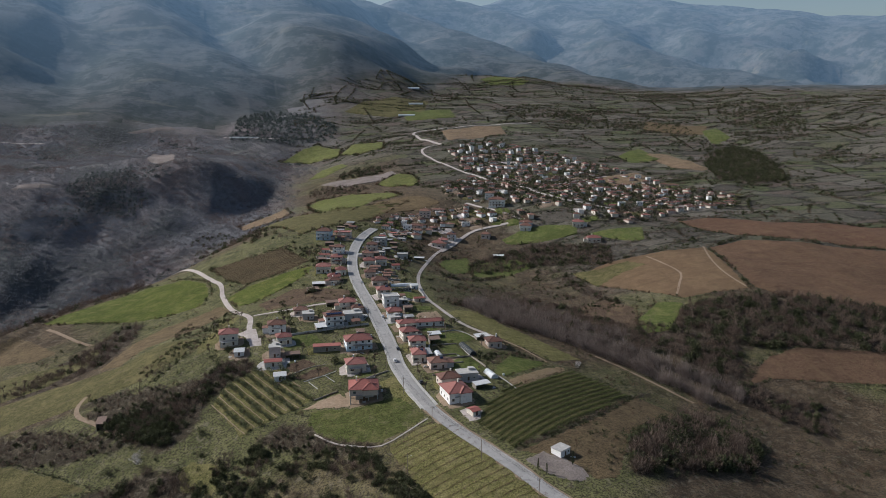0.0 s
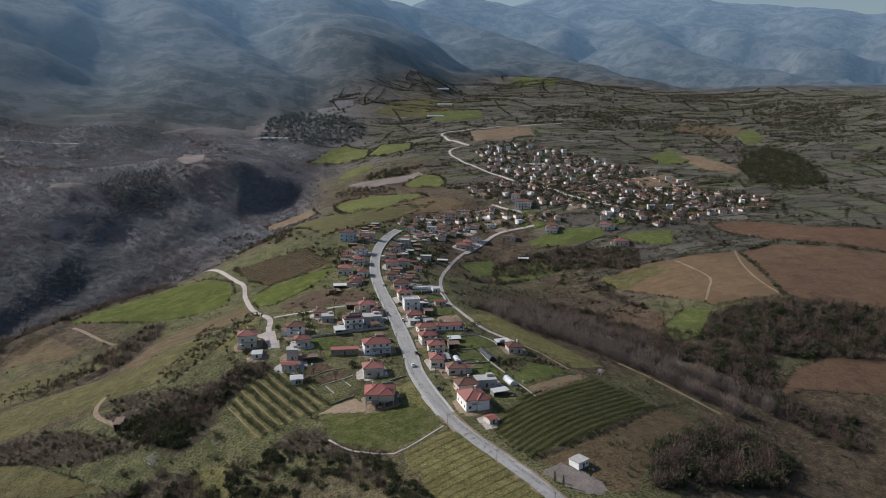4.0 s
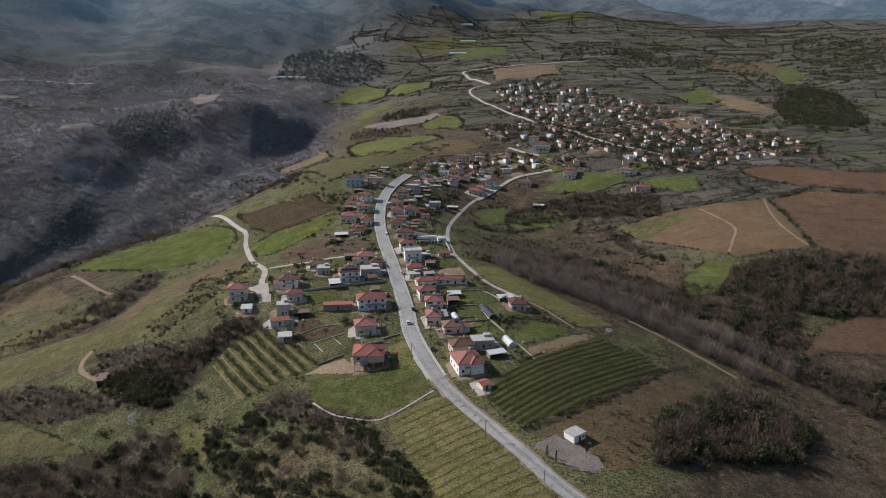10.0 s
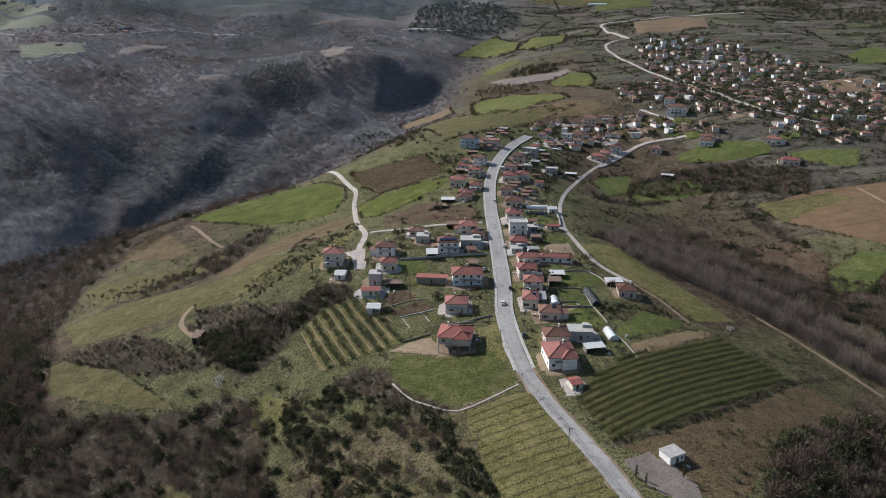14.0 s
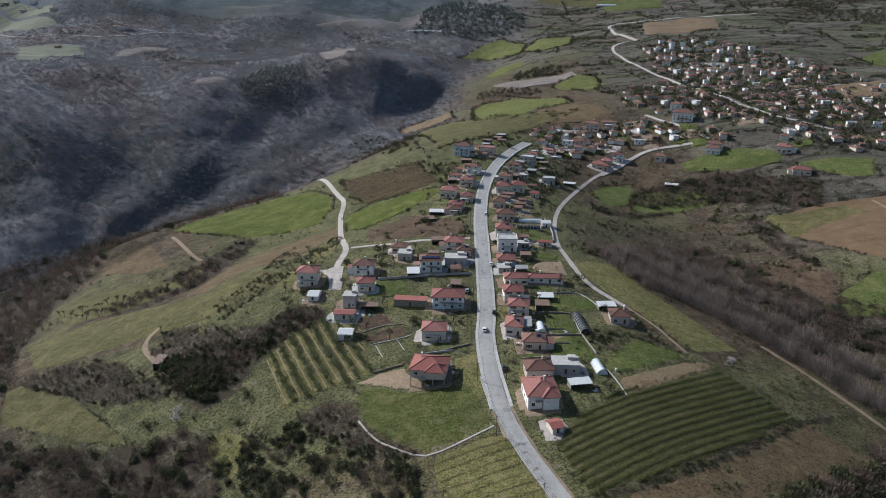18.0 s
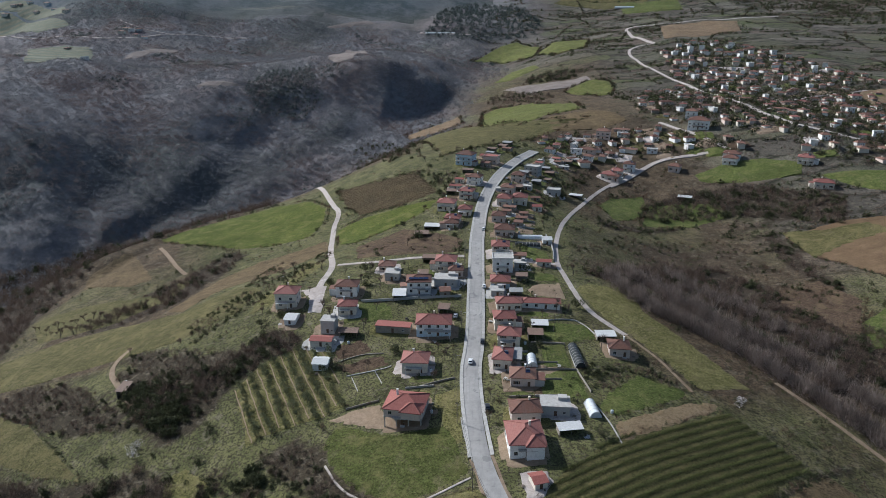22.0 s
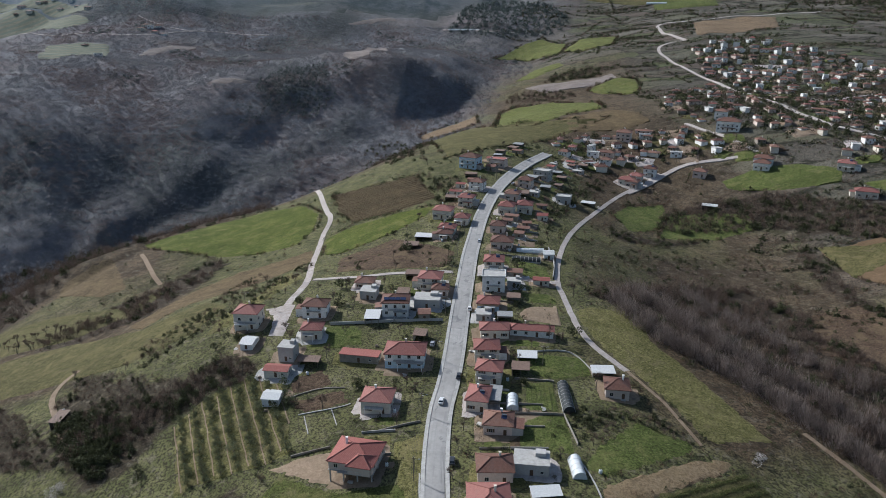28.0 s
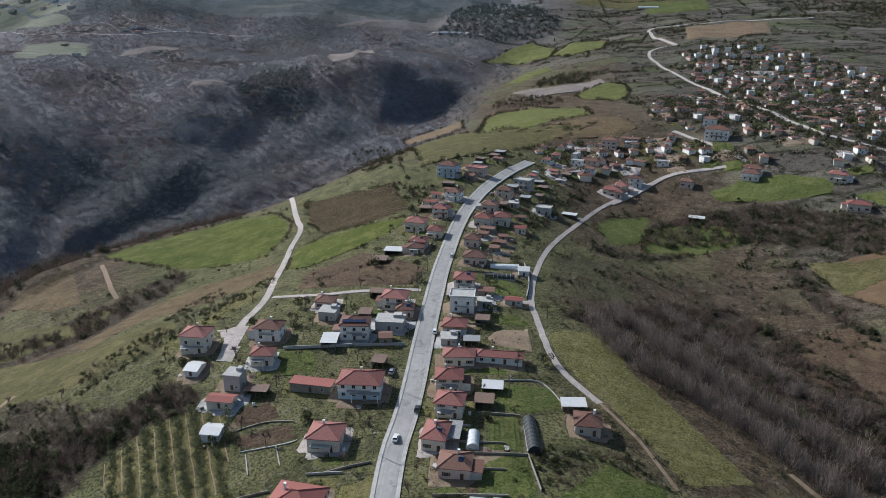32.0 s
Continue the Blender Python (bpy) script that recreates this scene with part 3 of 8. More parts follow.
BARN_TRACK = [(-113.2, 268.3), (-129.8, 288.8), (-143.1, 306.3), (-144.5, 318.6), (-142.1, 325.0)]
LAWN_PATH = [(-30.0, 226.2), (-22.9, 214.7), (-13.0, 206.0), (-4.6, 200.9), (6.2, 203.6), (18.7, 209.6)]
EAST_TRACK = [(144.0, 285.8), (160.6, 259.1), (176.1, 232.1)]
UPPER_STREET = [(313, 1183), (286, 1177), (267, 1148), (262, 1099), (267, 1023), (277, 974), (292, 881), (297, 781), (302, 701), (314, 651), (345, 620)]
UPPER_BRANCH = [(344.3, 791.2), (414.3, 842.7), (479.6, 867.4)]
MID_STREET = [(128.9, 563.8), (175.2, 612.7), (208.2, 617.8), (230.1, 616.3)]
MID_BRANCH = [(199.8, 699.3), (222.8, 654.6), (235.4, 619.2)]
FAR_ROAD = [(614, 1458), (512, 1428), (407, 1407), (348, 1422), (316, 1400), (301, 1297), (307, 1221), (313, 1183)]
FAR_VALLEY_ROAD = [(-73.9, 1484.4), (-0.5, 1456.3), (76.1, 1450.9)]
UPLAND_C = [(589, 1023), (664, 1078), (640, 971), (575, 963)]
UPLAND_D = [(923, 1250), (1013, 1316), (915, 1142), (838, 1091)]
UPLAND_E = [(640, 1030), (682, 1013), (671, 881), (650, 865), (619, 902)]
UPLAND_F = [(369, 1373), (521, 1415), (479, 1271), (333, 1206)]
UPLAND_G = [(906, 1443), (1019, 1354), (899, 1208), (822, 1317)]
UPLAND_H = [(351, 1669), (480, 1666), (463, 1561), (340, 1557)]
UPLAND_I = [(470, 868), (537, 875), (534, 827), (448, 797)]
LANE_YARD = [(-64.8, 345.9), (-50.1, 347.4), (-49.0, 332.2), (-48.9, 318.7), (-54.0, 320.2), (-57.5, 333.2)]
RIM_PLOT = [(-237, 462), (-227, 470), (-218, 489), (-205, 472), (-179, 435), (-192, 428), (-232, 444)]
RIM_ORCHARD = [(-246, 410), (-210, 413), (-160.1, 404.9), (-157, 429), (-150, 421), (-150.3, 390.8), (-174.6, 367.5), (-218.2, 368.8)]
PASTURE_UPPER = [(200, 586), (231, 599), (258, 596), (281, 578), (272, 557), (237, 559), (202, 572)]
PASTURE_EAST = [(282, 553), (301, 555), (342, 550), (319, 508), (299, 525), (289, 541)]
CLEARING_HILL = [(-181, 1070), (-211, 1256), (-206, 1383), (-167, 1369), (-143, 1242), (-142, 1052), (-163, 1044)]
CLEARING_LEFT = [(-340, 958), (-331, 975), (-312, 978), (-281, 975), (-255, 1005), (-262, 985), (-287, 968), (-314, 959)]
CLEARING_TOP = [(-260, 1485), (-226, 1511), (-174, 1552), (-171, 1528), (-212, 1497), (-249, 1478)]
CLEARING_STRIP = [(-526, 1145), (-535, 1217), (-515, 1257), (-477, 1273), (-475, 1252), (-505, 1230), (-517, 1176)]
PLAIN_FIELD = [(-610, 1038), (-710, 1217), (-653, 1237), (-604, 1223), (-534, 1082), (-575, 1065), (-582, 1032)]
PLAIN_TERRACE = [(-1025, 1498), (-1094, 1607), (-922, 1539), (-752, 1408), (-715, 1374), (-755, 1332)]
PLAIN_TERRACE_UPPER = [(-1098, 1614), (-1122, 1656), (-920, 1584), (-787, 1499), (-752, 1431), (-924, 1543)]
VALLEY_ROAD = [(-999, 1477), (-780, 1302), (-684, 1298), (-600, 1293), (-522, 1351), (-463, 1391), (-394, 1409)]
HAMLET_LANE = [(-641, 1408), (-607, 1384), (-565, 1355), (-522, 1351)]
GREY_STRIP = [(70, 1017), (107, 1019), (146, 1008), (183, 1023), (186, 994), (151, 962), (98, 963)]
BROWN_SHOULDER = [(74, 701), (103, 748), (139, 764), (167, 742), (173, 712), (150, 695), (108, 689)]
WOOD_RIDGE_BAND = [(95, 1028), (106, 1060), (137, 1074), (173, 1074), (176, 1036), (162, 1018), (132, 1017)]
WOOD_RIDGE_ROW = [(44, 952), (50, 997), (77, 988), (125, 948), (128, 911), (94, 910)]
TAN_TRACK = [(296, 470), (296, 440), (292, 413), (277, 392), (261, 372)]
BROWN_TRACK = [(358, 472), (332, 425), (319, 387), (316, 362)]
FIELD_GREEN_EAST = [(226, 479), (249, 472), (277, 471), (286, 451), (249, 443), (227, 431)]
HUT_YARD = [(45.7, 165.0), (56.8, 169.2), (66.7, 157.1), (67.1, 147.4), (61.9, 145.9), (53.6, 149.7)]
GREEN_MEADOW = [(-205, 507), (-190, 527), (-166, 546), (-134, 562), (-104, 552), (-85, 524), (-82, 497), (-88, 475), (-110, 472), (-134, 473), (-184, 492)]
UPPER_VINEYARD = [(-82, 558), (-47, 549), (-21, 549), (-2, 501), (-20, 490), (-55, 491), (-70, 519)]
GREEN_STRIP = [(-53, 485), (-20, 487), (-0, 488), (-8, 470), (-24, 452), (-50.0, 432.7), (-61, 438), (-69, 473)]
BROWN_PLOT = [(-47.8, 419.8), (-20, 442), (16.6, 408.4), (12.9, 386.6), (-23.8, 385.4), (-42.6, 388.2)]
TAN_SLOPE = [(-113, 441), (-72, 457), (-64.2, 430.6), (-88.1, 393.4), (-117.3, 383.9), (-128.4, 356.2), (-141.9, 365.6), (-129.4, 416.6)]
OLIVE_SLOPE = [(-232.3, 353.9), (-197.9, 362.1), (-171.8, 361.6), (-128.4, 356.2), (-106.0, 378.9), (-86.9, 358.1), (-90.3, 332.4), (-112.7, 318.3), (-148.2, 316.7), (-203.6, 313.4)]
YELLOW_FIELD = [(34, 727), (39, 903), (53, 915), (97, 894), (140, 837), (139, 776), (105, 764), (70, 718)]
BRIGHT_FIELD = [(144, 946), (157, 965), (185, 990), (204, 970), (202, 925), (192, 898), (177, 896), (155, 928)]
FAR_GREEN = [(27, 1310), (66, 1382), (113, 1424), (153, 1356), (135, 1269), (65, 1325)]
FAR_GREEN_EAST = [(139, 1273), (175, 1350), (233, 1322), (210, 1212), (163, 1190)]
FAR_PATCH = [(58, 1099), (89, 1171), (125, 1165), (131, 1120), (107, 1101), (84, 1074)]
PALE_FIELD = [(-55, 888), (-27, 908), (9, 931), (13, 873), (-17, 843), (-48, 857)]
FALLOW_FIELD = [(-42, 813), (-9, 813), (33, 744), (110, 733), (137, 731), (100, 688), (36, 620), (-1, 584)]
EAST_GREEN = [(111, 514), (125, 539), (153, 553), (151, 535), (138, 502), (120, 489)]
EAST_GREEN_FAR = [(153, 535), (184, 543), (205, 532), (202, 512), (175, 497), (137, 489)]
TAN_FIELD = [(225, 472), (264, 479), (304, 474), (359, 470), (336, 409), (315, 359), (261, 362), (244, 400), (229, 433)]
BROWN_FIELD = [(362, 469), (408, 482), (444, 467), (609, 384), (472, 282), (332, 340), (321, 361), (338, 408)]
RED_FIELD = [(392, 563), (431, 571), (470, 543), (706, 454), (609, 384), (451, 475), (420, 497), (399, 519)]
EAST_FALLOW = [(187.4, 390.0), (215, 400), (222.8, 368.7), (202.3, 330.7), (174.9, 348.5)]
EAST_LAWN = [(208.7, 344.9), (242, 368), (255.3, 353.4), (220.5, 320.3), (202.6, 321.0)]
RED_LOWER = [(261.1, 276.1), (291.0, 282.6), (391, 256), (356.9, 227.6), (248.2, 255.8), (224.5, 249.6)]
BIG_VINEYARD = [(37.9, 196.9), (45.8, 209.5), (60.5, 223.8), (113.2, 255.9), (133.3, 231.4), (101.3, 203.6), (75.0, 185.9), (45.7, 173.9)]
OCHRE_STRIP = [(66.5, 236.8), (101.1, 258.3), (110.6, 260.3), (112.4, 257.6), (87.0, 238.1), (67.7, 224.5)]
GREEN_LOT = [(62.7, 244.0), (69.2, 256.8), (83.4, 272.4), (100.3, 265.7), (101.0, 261.0), (69.8, 240.8)]
SIDE_LAWN = [(45.8, 269.0), (59.6, 270.7), (62.8, 252.2), (61.3, 249.6), (44.7, 251.8)]
ROADSIDE_LAWN = [(-32.8, 236.5), (-29.0, 246.3), (-7.7, 234.9), (11.6, 238.3), (18.9, 211.4), (6.3, 204.9), (-4.5, 202.5), (-19.5, 213.5), (-28.9, 225.7)]
NEAR_VINEYARD = [(-3.0, 198.7), (19.4, 206.6), (26.9, 199.2), (38.7, 160.6), (49.2, 133.2), (54.4, 118.3), (61.6, 99.7), (12.7, 112.6), (10.5, 124.9), (8.3, 138.0), (3.6, 165.1)]
ORCHARD = [(-76.0, 275.1), (-67.9, 286.7), (-56.6, 295.4), (-38.7, 290.1), (-27.5, 255.0), (-34.4, 250.7), (-57.3, 246.1), (-62.2, 242.7)]
GARDEN_PLOT = [(-39.1, 292.2), (-26.9, 298.2), (-19.9, 288.8), (-34.8, 283.5)]
GARDEN_PLOT_LOWER = [(-34.7, 280.8), (-16.2, 286.7), (-13.2, 278.0), (-29.5, 273.3)]
SANDY_YARD = [(-33.9, 248.7), (-26.5, 251.9), (-14.9, 254.1), (-9.4, 244.4), (-6.4, 236.1), (-16.5, 240.2), (-25.1, 244.7)]
ROADSIDE_VERGE = [(5.1, 256.4), (15.4, 260.6), (17.4, 218.9), (12.7, 227.1), (8.3, 238.8)]
MEADOW_EAST = [(69.8, 348.1), (78.4, 354.6), (101.4, 360.2), (100.9, 331.5), (111.0, 314.5), (118.9, 299.0), (130.0, 275.9), (106.2, 267.4), (97.6, 287.0), (87.8, 304.5), (77.7, 320.3), (73.2, 333.9)]
VEG_ROWS = [(47.2, 290.3), (57.9, 290.6), (59.4, 272.7), (46.8, 271.0)]
GREEN_GARDEN = [(43.7, 304.6), (55.5, 309.1), (71.2, 308.5), (73.1, 296.1), (58.0, 291.8), (44.9, 296.4)]
DIRT_YARD = [(45.7, 339.3), (50.5, 347.7), (63.1, 350.5), (64.5, 331.6), (48.4, 334.5)]
LINK_LAWN = [(48.7, 361.4), (62.5, 363.3), (63.9, 352.3), (49.4, 349.9)]
UPPER_LAWN = [(47.4, 396.4), (62.5, 396.6), (63.2, 381.4), (48.1, 378.6)]
COURT_LAWN = [(-33.6, 327.1), (-18.6, 328.5), (-13.9, 313.2), (-37.8, 309.1), (-38.5, 314.6), (-30.0, 314.6)]
HOUSE_SLOPE = [(-84.2, 325.9), (-73.0, 335.1), (-66.1, 360.2), (-57.9, 389.0), (-74.7, 412.7), (-73.8, 366.6), (-84.1, 343.5)]
WEST_LOW_FIELD = [(-209.0, 297.7), (-203.3, 301.6), (-167.3, 280.2), (-125.0, 243.4), (-147.8, 249.7), (-167.4, 259.2), (-197.2, 270.6)]
WEST_CREST = [(-236.2, 337.6), (-210.6, 345.0), (-160.2, 346.5), (-146.0, 323.0), (-139.9, 293.5), (-169.8, 302.0), (-200.4, 302.0)]
NEAR_GLADE = [(-129.3, 200.3), (-116.3, 206.1), (-104.1, 196.9), (-107.6, 191.9), (-128.1, 197.0)]
SCRUB_GLADE = [(-91.7, 236.9), (-83.6, 240.5), (-70.8, 229.8), (-74.0, 213.2), (-87.7, 223.5)]
EAST_SLOPE = [(45.8, 170.5), (73.8, 182.4), (103.0, 202.3), (138.3, 231.4), (157.0, 211.8), (134.7, 197.9), (104.8, 182.5), (95.9, 168.1), (78.8, 146.7), (67.9, 145.6), (61.2, 162.5)]
FAR_HAMLET = [(-935, 1565), (-920, 1565), (-868, 1531), (-857, 1555), (-973, 1564), (-940, 1538), (-973, 1540), (-822, 1516), (-903, 1571), (-761, 1449), (-597, 1344), (-586, 1336), (-571, 1320), (-555, 1315), (-597, 1322), (-576, 1345), (-640, 1212), (-535, 1064)]
WOOD_UPLAND_TREES = [(674, 1701), (857, 1622), (776, 1467), (630, 1554)]
WOOD_UPLAND_COPSE = [(833, 1243), (804, 1093), (662, 856), (736, 807), (825, 961), (853, 1128), (979, 1420)]
WOOD_UPLAND_EAST = [(1292, 1703), (1513, 1568), (1090, 1117), (1038, 1286)]
WOOD_UPLAND_BELT = [(735, 1530), (965, 1421), (846, 1261), (698, 1423)]
WOOD_UPLAND_LOW = [(632, 816), (795, 831), (702, 703), (614, 736)]
WOOD_BARN_SLOPE = [(-140.6, 318.1), (-120.7, 313.6), (-97.8, 302.9), (-75.2, 295.2), (-78.5, 283.3), (-86.7, 273.5), (-89.8, 263.5), (-98.5, 268.2), (-118.1, 290.9), (-129.7, 301.7)]
WOOD_WEST_NEAR = [(-394, 484), (-327, 445), (-248.6, 353.6), (-213.9, 299.6), (-196.9, 266.4), (-165.0, 246.6), (-174.9, 228.2), (-178.5, 205.7), (-211.3, 207.5)]
WOOD_GULLY_DARK = [(-70.1, 309.7), (-53.9, 302.1), (-54.2, 293.7), (-68.2, 287.3), (-78.1, 277.2), (-91.2, 271.0), (-99.4, 287.2), (-88.2, 292.5), (-80.5, 299.6)]
WOOD_CREST_BAND = [(-116.9, 329.8), (-106.3, 341.4), (-99.6, 356.0), (-101.3, 404.5), (-93.5, 425.1), (-80.4, 379.8), (-87.3, 352.3), (-92.8, 326.4), (-101.5, 315.0)]
WOOD_VALLEY_NEAR = [(-210, 300), (-230, 340), (-243, 395), (-247, 430), (-243, 470), (-224, 494), (-212, 510), (-192, 532), (-162, 558), (-132, 574), (-180, 650), (-300, 640), (-420, 500), (-420, 250), (-260, 215)]
WOOD_PLANTATION = [(-279, 966), (-258, 1035), (-203, 1040), (-171, 967), (-188, 919), (-246, 923)]
WOOD_PLANTATION_FAR = [(-64, 1462), (-43, 1647), (39, 1737), (140, 1656), (175, 1530), (150, 1448), (41, 1415)]
UPLAND_TERRACE_GREEN = [(212, 1679), (268, 1754), (377, 1838), (464, 1808), (403, 1642), (313, 1623)]
UPLAND_TERRACE_TOP = [(772, 2261), (854, 2312), (935, 2201), (888, 2161), (787, 2189)]
WOOD_HOLLOW_RIM = [(215.9, 295.1), (250.8, 283.2), (227.1, 257.7), (239.0, 236.1), (263.8, 224.4), (233.8, 193.6), (217.2, 219.0), (202.5, 244.7), (193.4, 267.5)]
WOOD_EAST_BRUSH = [(168.7, 336.7), (206.9, 345.5), (223.6, 323.8), (204.1, 286.3), (189.9, 294.1), (172.5, 313.9)]
WOOD_BRUSH_KNOLL = [(-206.8, 305.2), (-191.4, 311.0), (-168.7, 308.7), (-143.9, 293.0), (-125.6, 275.9), (-114.8, 265.4), (-135.6, 266.3), (-149.7, 269.8), (-170.5, 281.7), (-199.1, 295.9)]
WOOD_BARN_DARK = [(-128.5, 286.4), (-120.7, 287.3), (-112.5, 289.3), (-94.2, 273.3), (-90.6, 261.6), (-97.1, 255.8), (-114.2, 269.5)]
WOOD_SLOPE_ROW = [(-76.3, 226.5), (-70.0, 224.9), (-61.0, 210.6), (-52.6, 196.6), (-43.8, 182.3), (-38.6, 166.8), (-46.7, 170.2), (-54.5, 185.4), (-64.2, 201.1), (-71.6, 212.3)]
WOOD_SLOPE_ROW_UPPER = [(-62.8, 233.3), (-58.0, 234.2), (-46.9, 217.6), (-40.6, 208.9), (-34.5, 199.9), (-36.5, 197.0), (-46.2, 209.7), (-55.2, 219.3)]
WOOD_ROAD_BUSHES = [(-15.2, 206.8), (-5.7, 200.0), (-4.3, 185.7), (1.5, 169.7), (6.6, 155.8), (8.6, 150.1), (-3.3, 153.6), (-6.2, 167.2), (-13.5, 180.6)]
WOOD_VINE_DITCH = [(44.7, 173.7), (64.4, 181.5), (95.0, 199.2), (133.2, 229.3), (153.9, 240.6), (130.8, 223.5), (93.0, 193.3), (65.7, 177.5), (46.0, 170.5)]
WOOD_EAST_HEDGE = [(221, 485), (221, 448), (219, 408), (223, 387), (219.3, 378.5), (211, 399), (208, 433), (212, 468)]
WOOD_DARK_KNOLL = [(686, 915), (794, 1029), (855, 1053), (850, 979), (794, 866), (723, 765), (671, 749), (656, 790), (613, 779)]
WOOD_LANE_HEDGE = [(66, 487), (80, 533), (122, 604), (125, 595), (90, 520), (71, 469), (66, 440)]
WOOD_MID_SCRUB = [(151, 537), (189, 560), (222, 560), (254, 542), (285, 516), (264, 470), (240, 495), (207, 512), (179, 506), (154, 502), (138, 510)]
WOOD_GREEN_DIVIDE = [(105, 492), (110, 483), (134, 485), (169, 493), (150, 482), (121, 471), (105, 471)]
WOOD_STREET_WEST_TREES = [(-21, 546), (-12, 564), (10, 535), (15, 515), (3, 499), (-14, 523)]
WOOD_CREST_TREES = [(-117, 848), (-97, 881), (-69, 874), (-19, 640), (-14, 579), (-32, 594), (-50, 596)]
WOOD_EAST_BELT = [(78.6, 369.8), (96.8, 360.5), (102.5, 336.8), (118.2, 327.2), (140.0, 303.4), (156.6, 282.3), (170.5, 263.3), (199.9, 320.4), (191.9, 349.0), (186.9, 388.2), (169, 423), (136, 420)]
WOOD_EAST_SCRUB = [(71.1, 378.3), (84, 453), (111, 462), (147, 464), (192, 460), (203, 412), (182, 415), (137, 426), (95.8, 384.1)]
WOOD_DARK_HOLLOW = [(223.6, 323.8), (252.5, 349.3), (279, 352), (339, 343), (413, 306), (363, 261), (283.9, 283.9), (255.0, 288.5), (209.5, 264.1), (204.4, 289.6)]
WOOD_NEAR_THICKET = [(100.7, 176.2), (121.9, 193.2), (157.1, 214.5), (182.9, 209.9), (185.7, 191.6), (160.4, 163.6), (86.8, 148.3)]
WOOD_CENTRE_THICKET = [(-83.6, 220.7), (-72.6, 233.5), (-58.1, 234.9), (-38.0, 222.4), (-24.0, 211.8), (-3.9, 194.7), (-3.0, 174.0), (5.3, 151.0), (-77.1, 182.1)]
WOOD_SOUTH_WEST_THICKET = [(-230.8, 275.2), (-185.1, 239.3), (-164.3, 251.4), (-124.2, 240.8), (-101.9, 243.4), (-87.7, 235.5), (-76.8, 203.1), (-68.1, 178.7), (-192.8, 206.9)]
WOOD_GULLY_THICKET = [(-140.9, 308.6), (-124.0, 300.1), (-93.2, 293.3), (-74.3, 280.9), (-82.6, 264.0), (-93.8, 253.7), (-114.7, 264.0), (-131.7, 285.6)]
WOOD_LAWN_BANK = [(-58.5, 238.4), (-46.5, 241.3), (-30.4, 235.7), (-27.6, 223.5), (-4.7, 199.6), (-19.5, 205.2), (-47.5, 224.3)]
WOOD_WEST_RIM = [(-299, 385), (-242.8, 346.5), (-198.8, 271.0), (-197.9, 244.6), (-219.2, 255.1)]
WOOD_BARN_HEDGE = [(-123.7, 276.3), (-123.6, 293.8), (-97.1, 280.6), (-91.2, 260.3), (-108.8, 262.5)]
WOOD_LOT_HEDGE = [(60.3, 271.6), (68.0, 278.6), (90.8, 278.3), (101.6, 267.2), (98.7, 262.2), (83.0, 271.6), (65.9, 254.4)]
WOOD_CREST_HEDGE = [(-113.9, 321.1), (-93.8, 343.3), (-82.6, 374.4), (-66.9, 430.3), (-59.8, 412.1), (-69.9, 349.3), (-87.1, 331.0), (-106.5, 309.4)]
WOOD_TRACK_HEDGE = [(-194.7, 373.6), (-159, 428), (-163, 412), (-141, 471), (-127, 463), (-138.8, 380.7), (-175.7, 357.1)]
UPPER_VILLAGE = [(306, 1102), (360, 1156), (429, 1180), (470, 1047), (513, 932), (522, 780), (564, 688), (534, 630), (422, 597), (339, 561), (288, 588), (289, 639), (236, 671), (184, 742), (224, 868), (276, 902), (287, 990)]
LOWER_QUARTER = [(161, 686), (194, 686), (252, 630), (243, 607), (197, 618), (155, 641)]
MID_QUARTER = [(81, 667), (127, 679), (164, 672), (151, 626), (114, 598), (88, 627)]
WEST_HOUSES = [
    (-66.5, 331.3, 10, 9, 8, 'tower'),
    (-39.1, 337.0, 10, 8, 6, 'white'),
    (-36.4, 320.0, 8, 7, 5, 'hip'),
    (3.5, 303.2, 14.5, 10, 6.5, 'blue_base'),
    (-2.6, 275.9, 10, 9, 5.5, 'hip'),
    (-3.9, 245.1, 13.5, 12, 7.2, 'villa'),
    (-5.2, 339.2, 11, 9, 7, 'solar'),
    (7.2, 364.4, 10, 9, 6.5, 'hip'),
    (12.2, 357.0, 7, 6, 4, 'low'),
    (-22.8, 364.0, 8, 7, 4, 'low'),
]
EAST_HOUSES = [
    (33.8, 344.7, 9, 8, 4.5, 'orange'),
    (36.5, 322.2, 11, 7, 4.5, 'hip'),
    (51.3, 323.7, 17, 5, 3.5, 'long'),
    (33.8, 306.3, 9, 8, 6, 'hip'),
    (35.1, 291.9, 9, 8, 6, 'hip'),
    (31.7, 276.1, 7, 10, 5, 'hip'),
    (38.4, 262.4, 9, 8, 4.5, 'low'),
    (79.4, 287.9, 8, 8, 4.5, 'low'),
    (37.4, 239.4, 10, 8, 5, 'low'),
    (36.0, 223.3, 11, 13, 6, 'villa_white'),
]
STREET_WEST = [
    (5.0, 467.9, 11, 9, 6, 'hip'),
    (16.9, 456.0, 8, 8, 5, 'hip'),
    (9.4, 440.8, 9, 8, 5, 'hip'),
    (8.7, 433.3, 8, 6, 4, 'low'),
    (18.1, 485.8, 9, 8, 6, 'hip'),
    (23.8, 513.5, 9, 8, 6, 'white'),
    (17.4, 557.2, 13, 10, 9, 'blue'),
    (37.2, 565.2, 11, 8, 5, 'flat_red'),
]
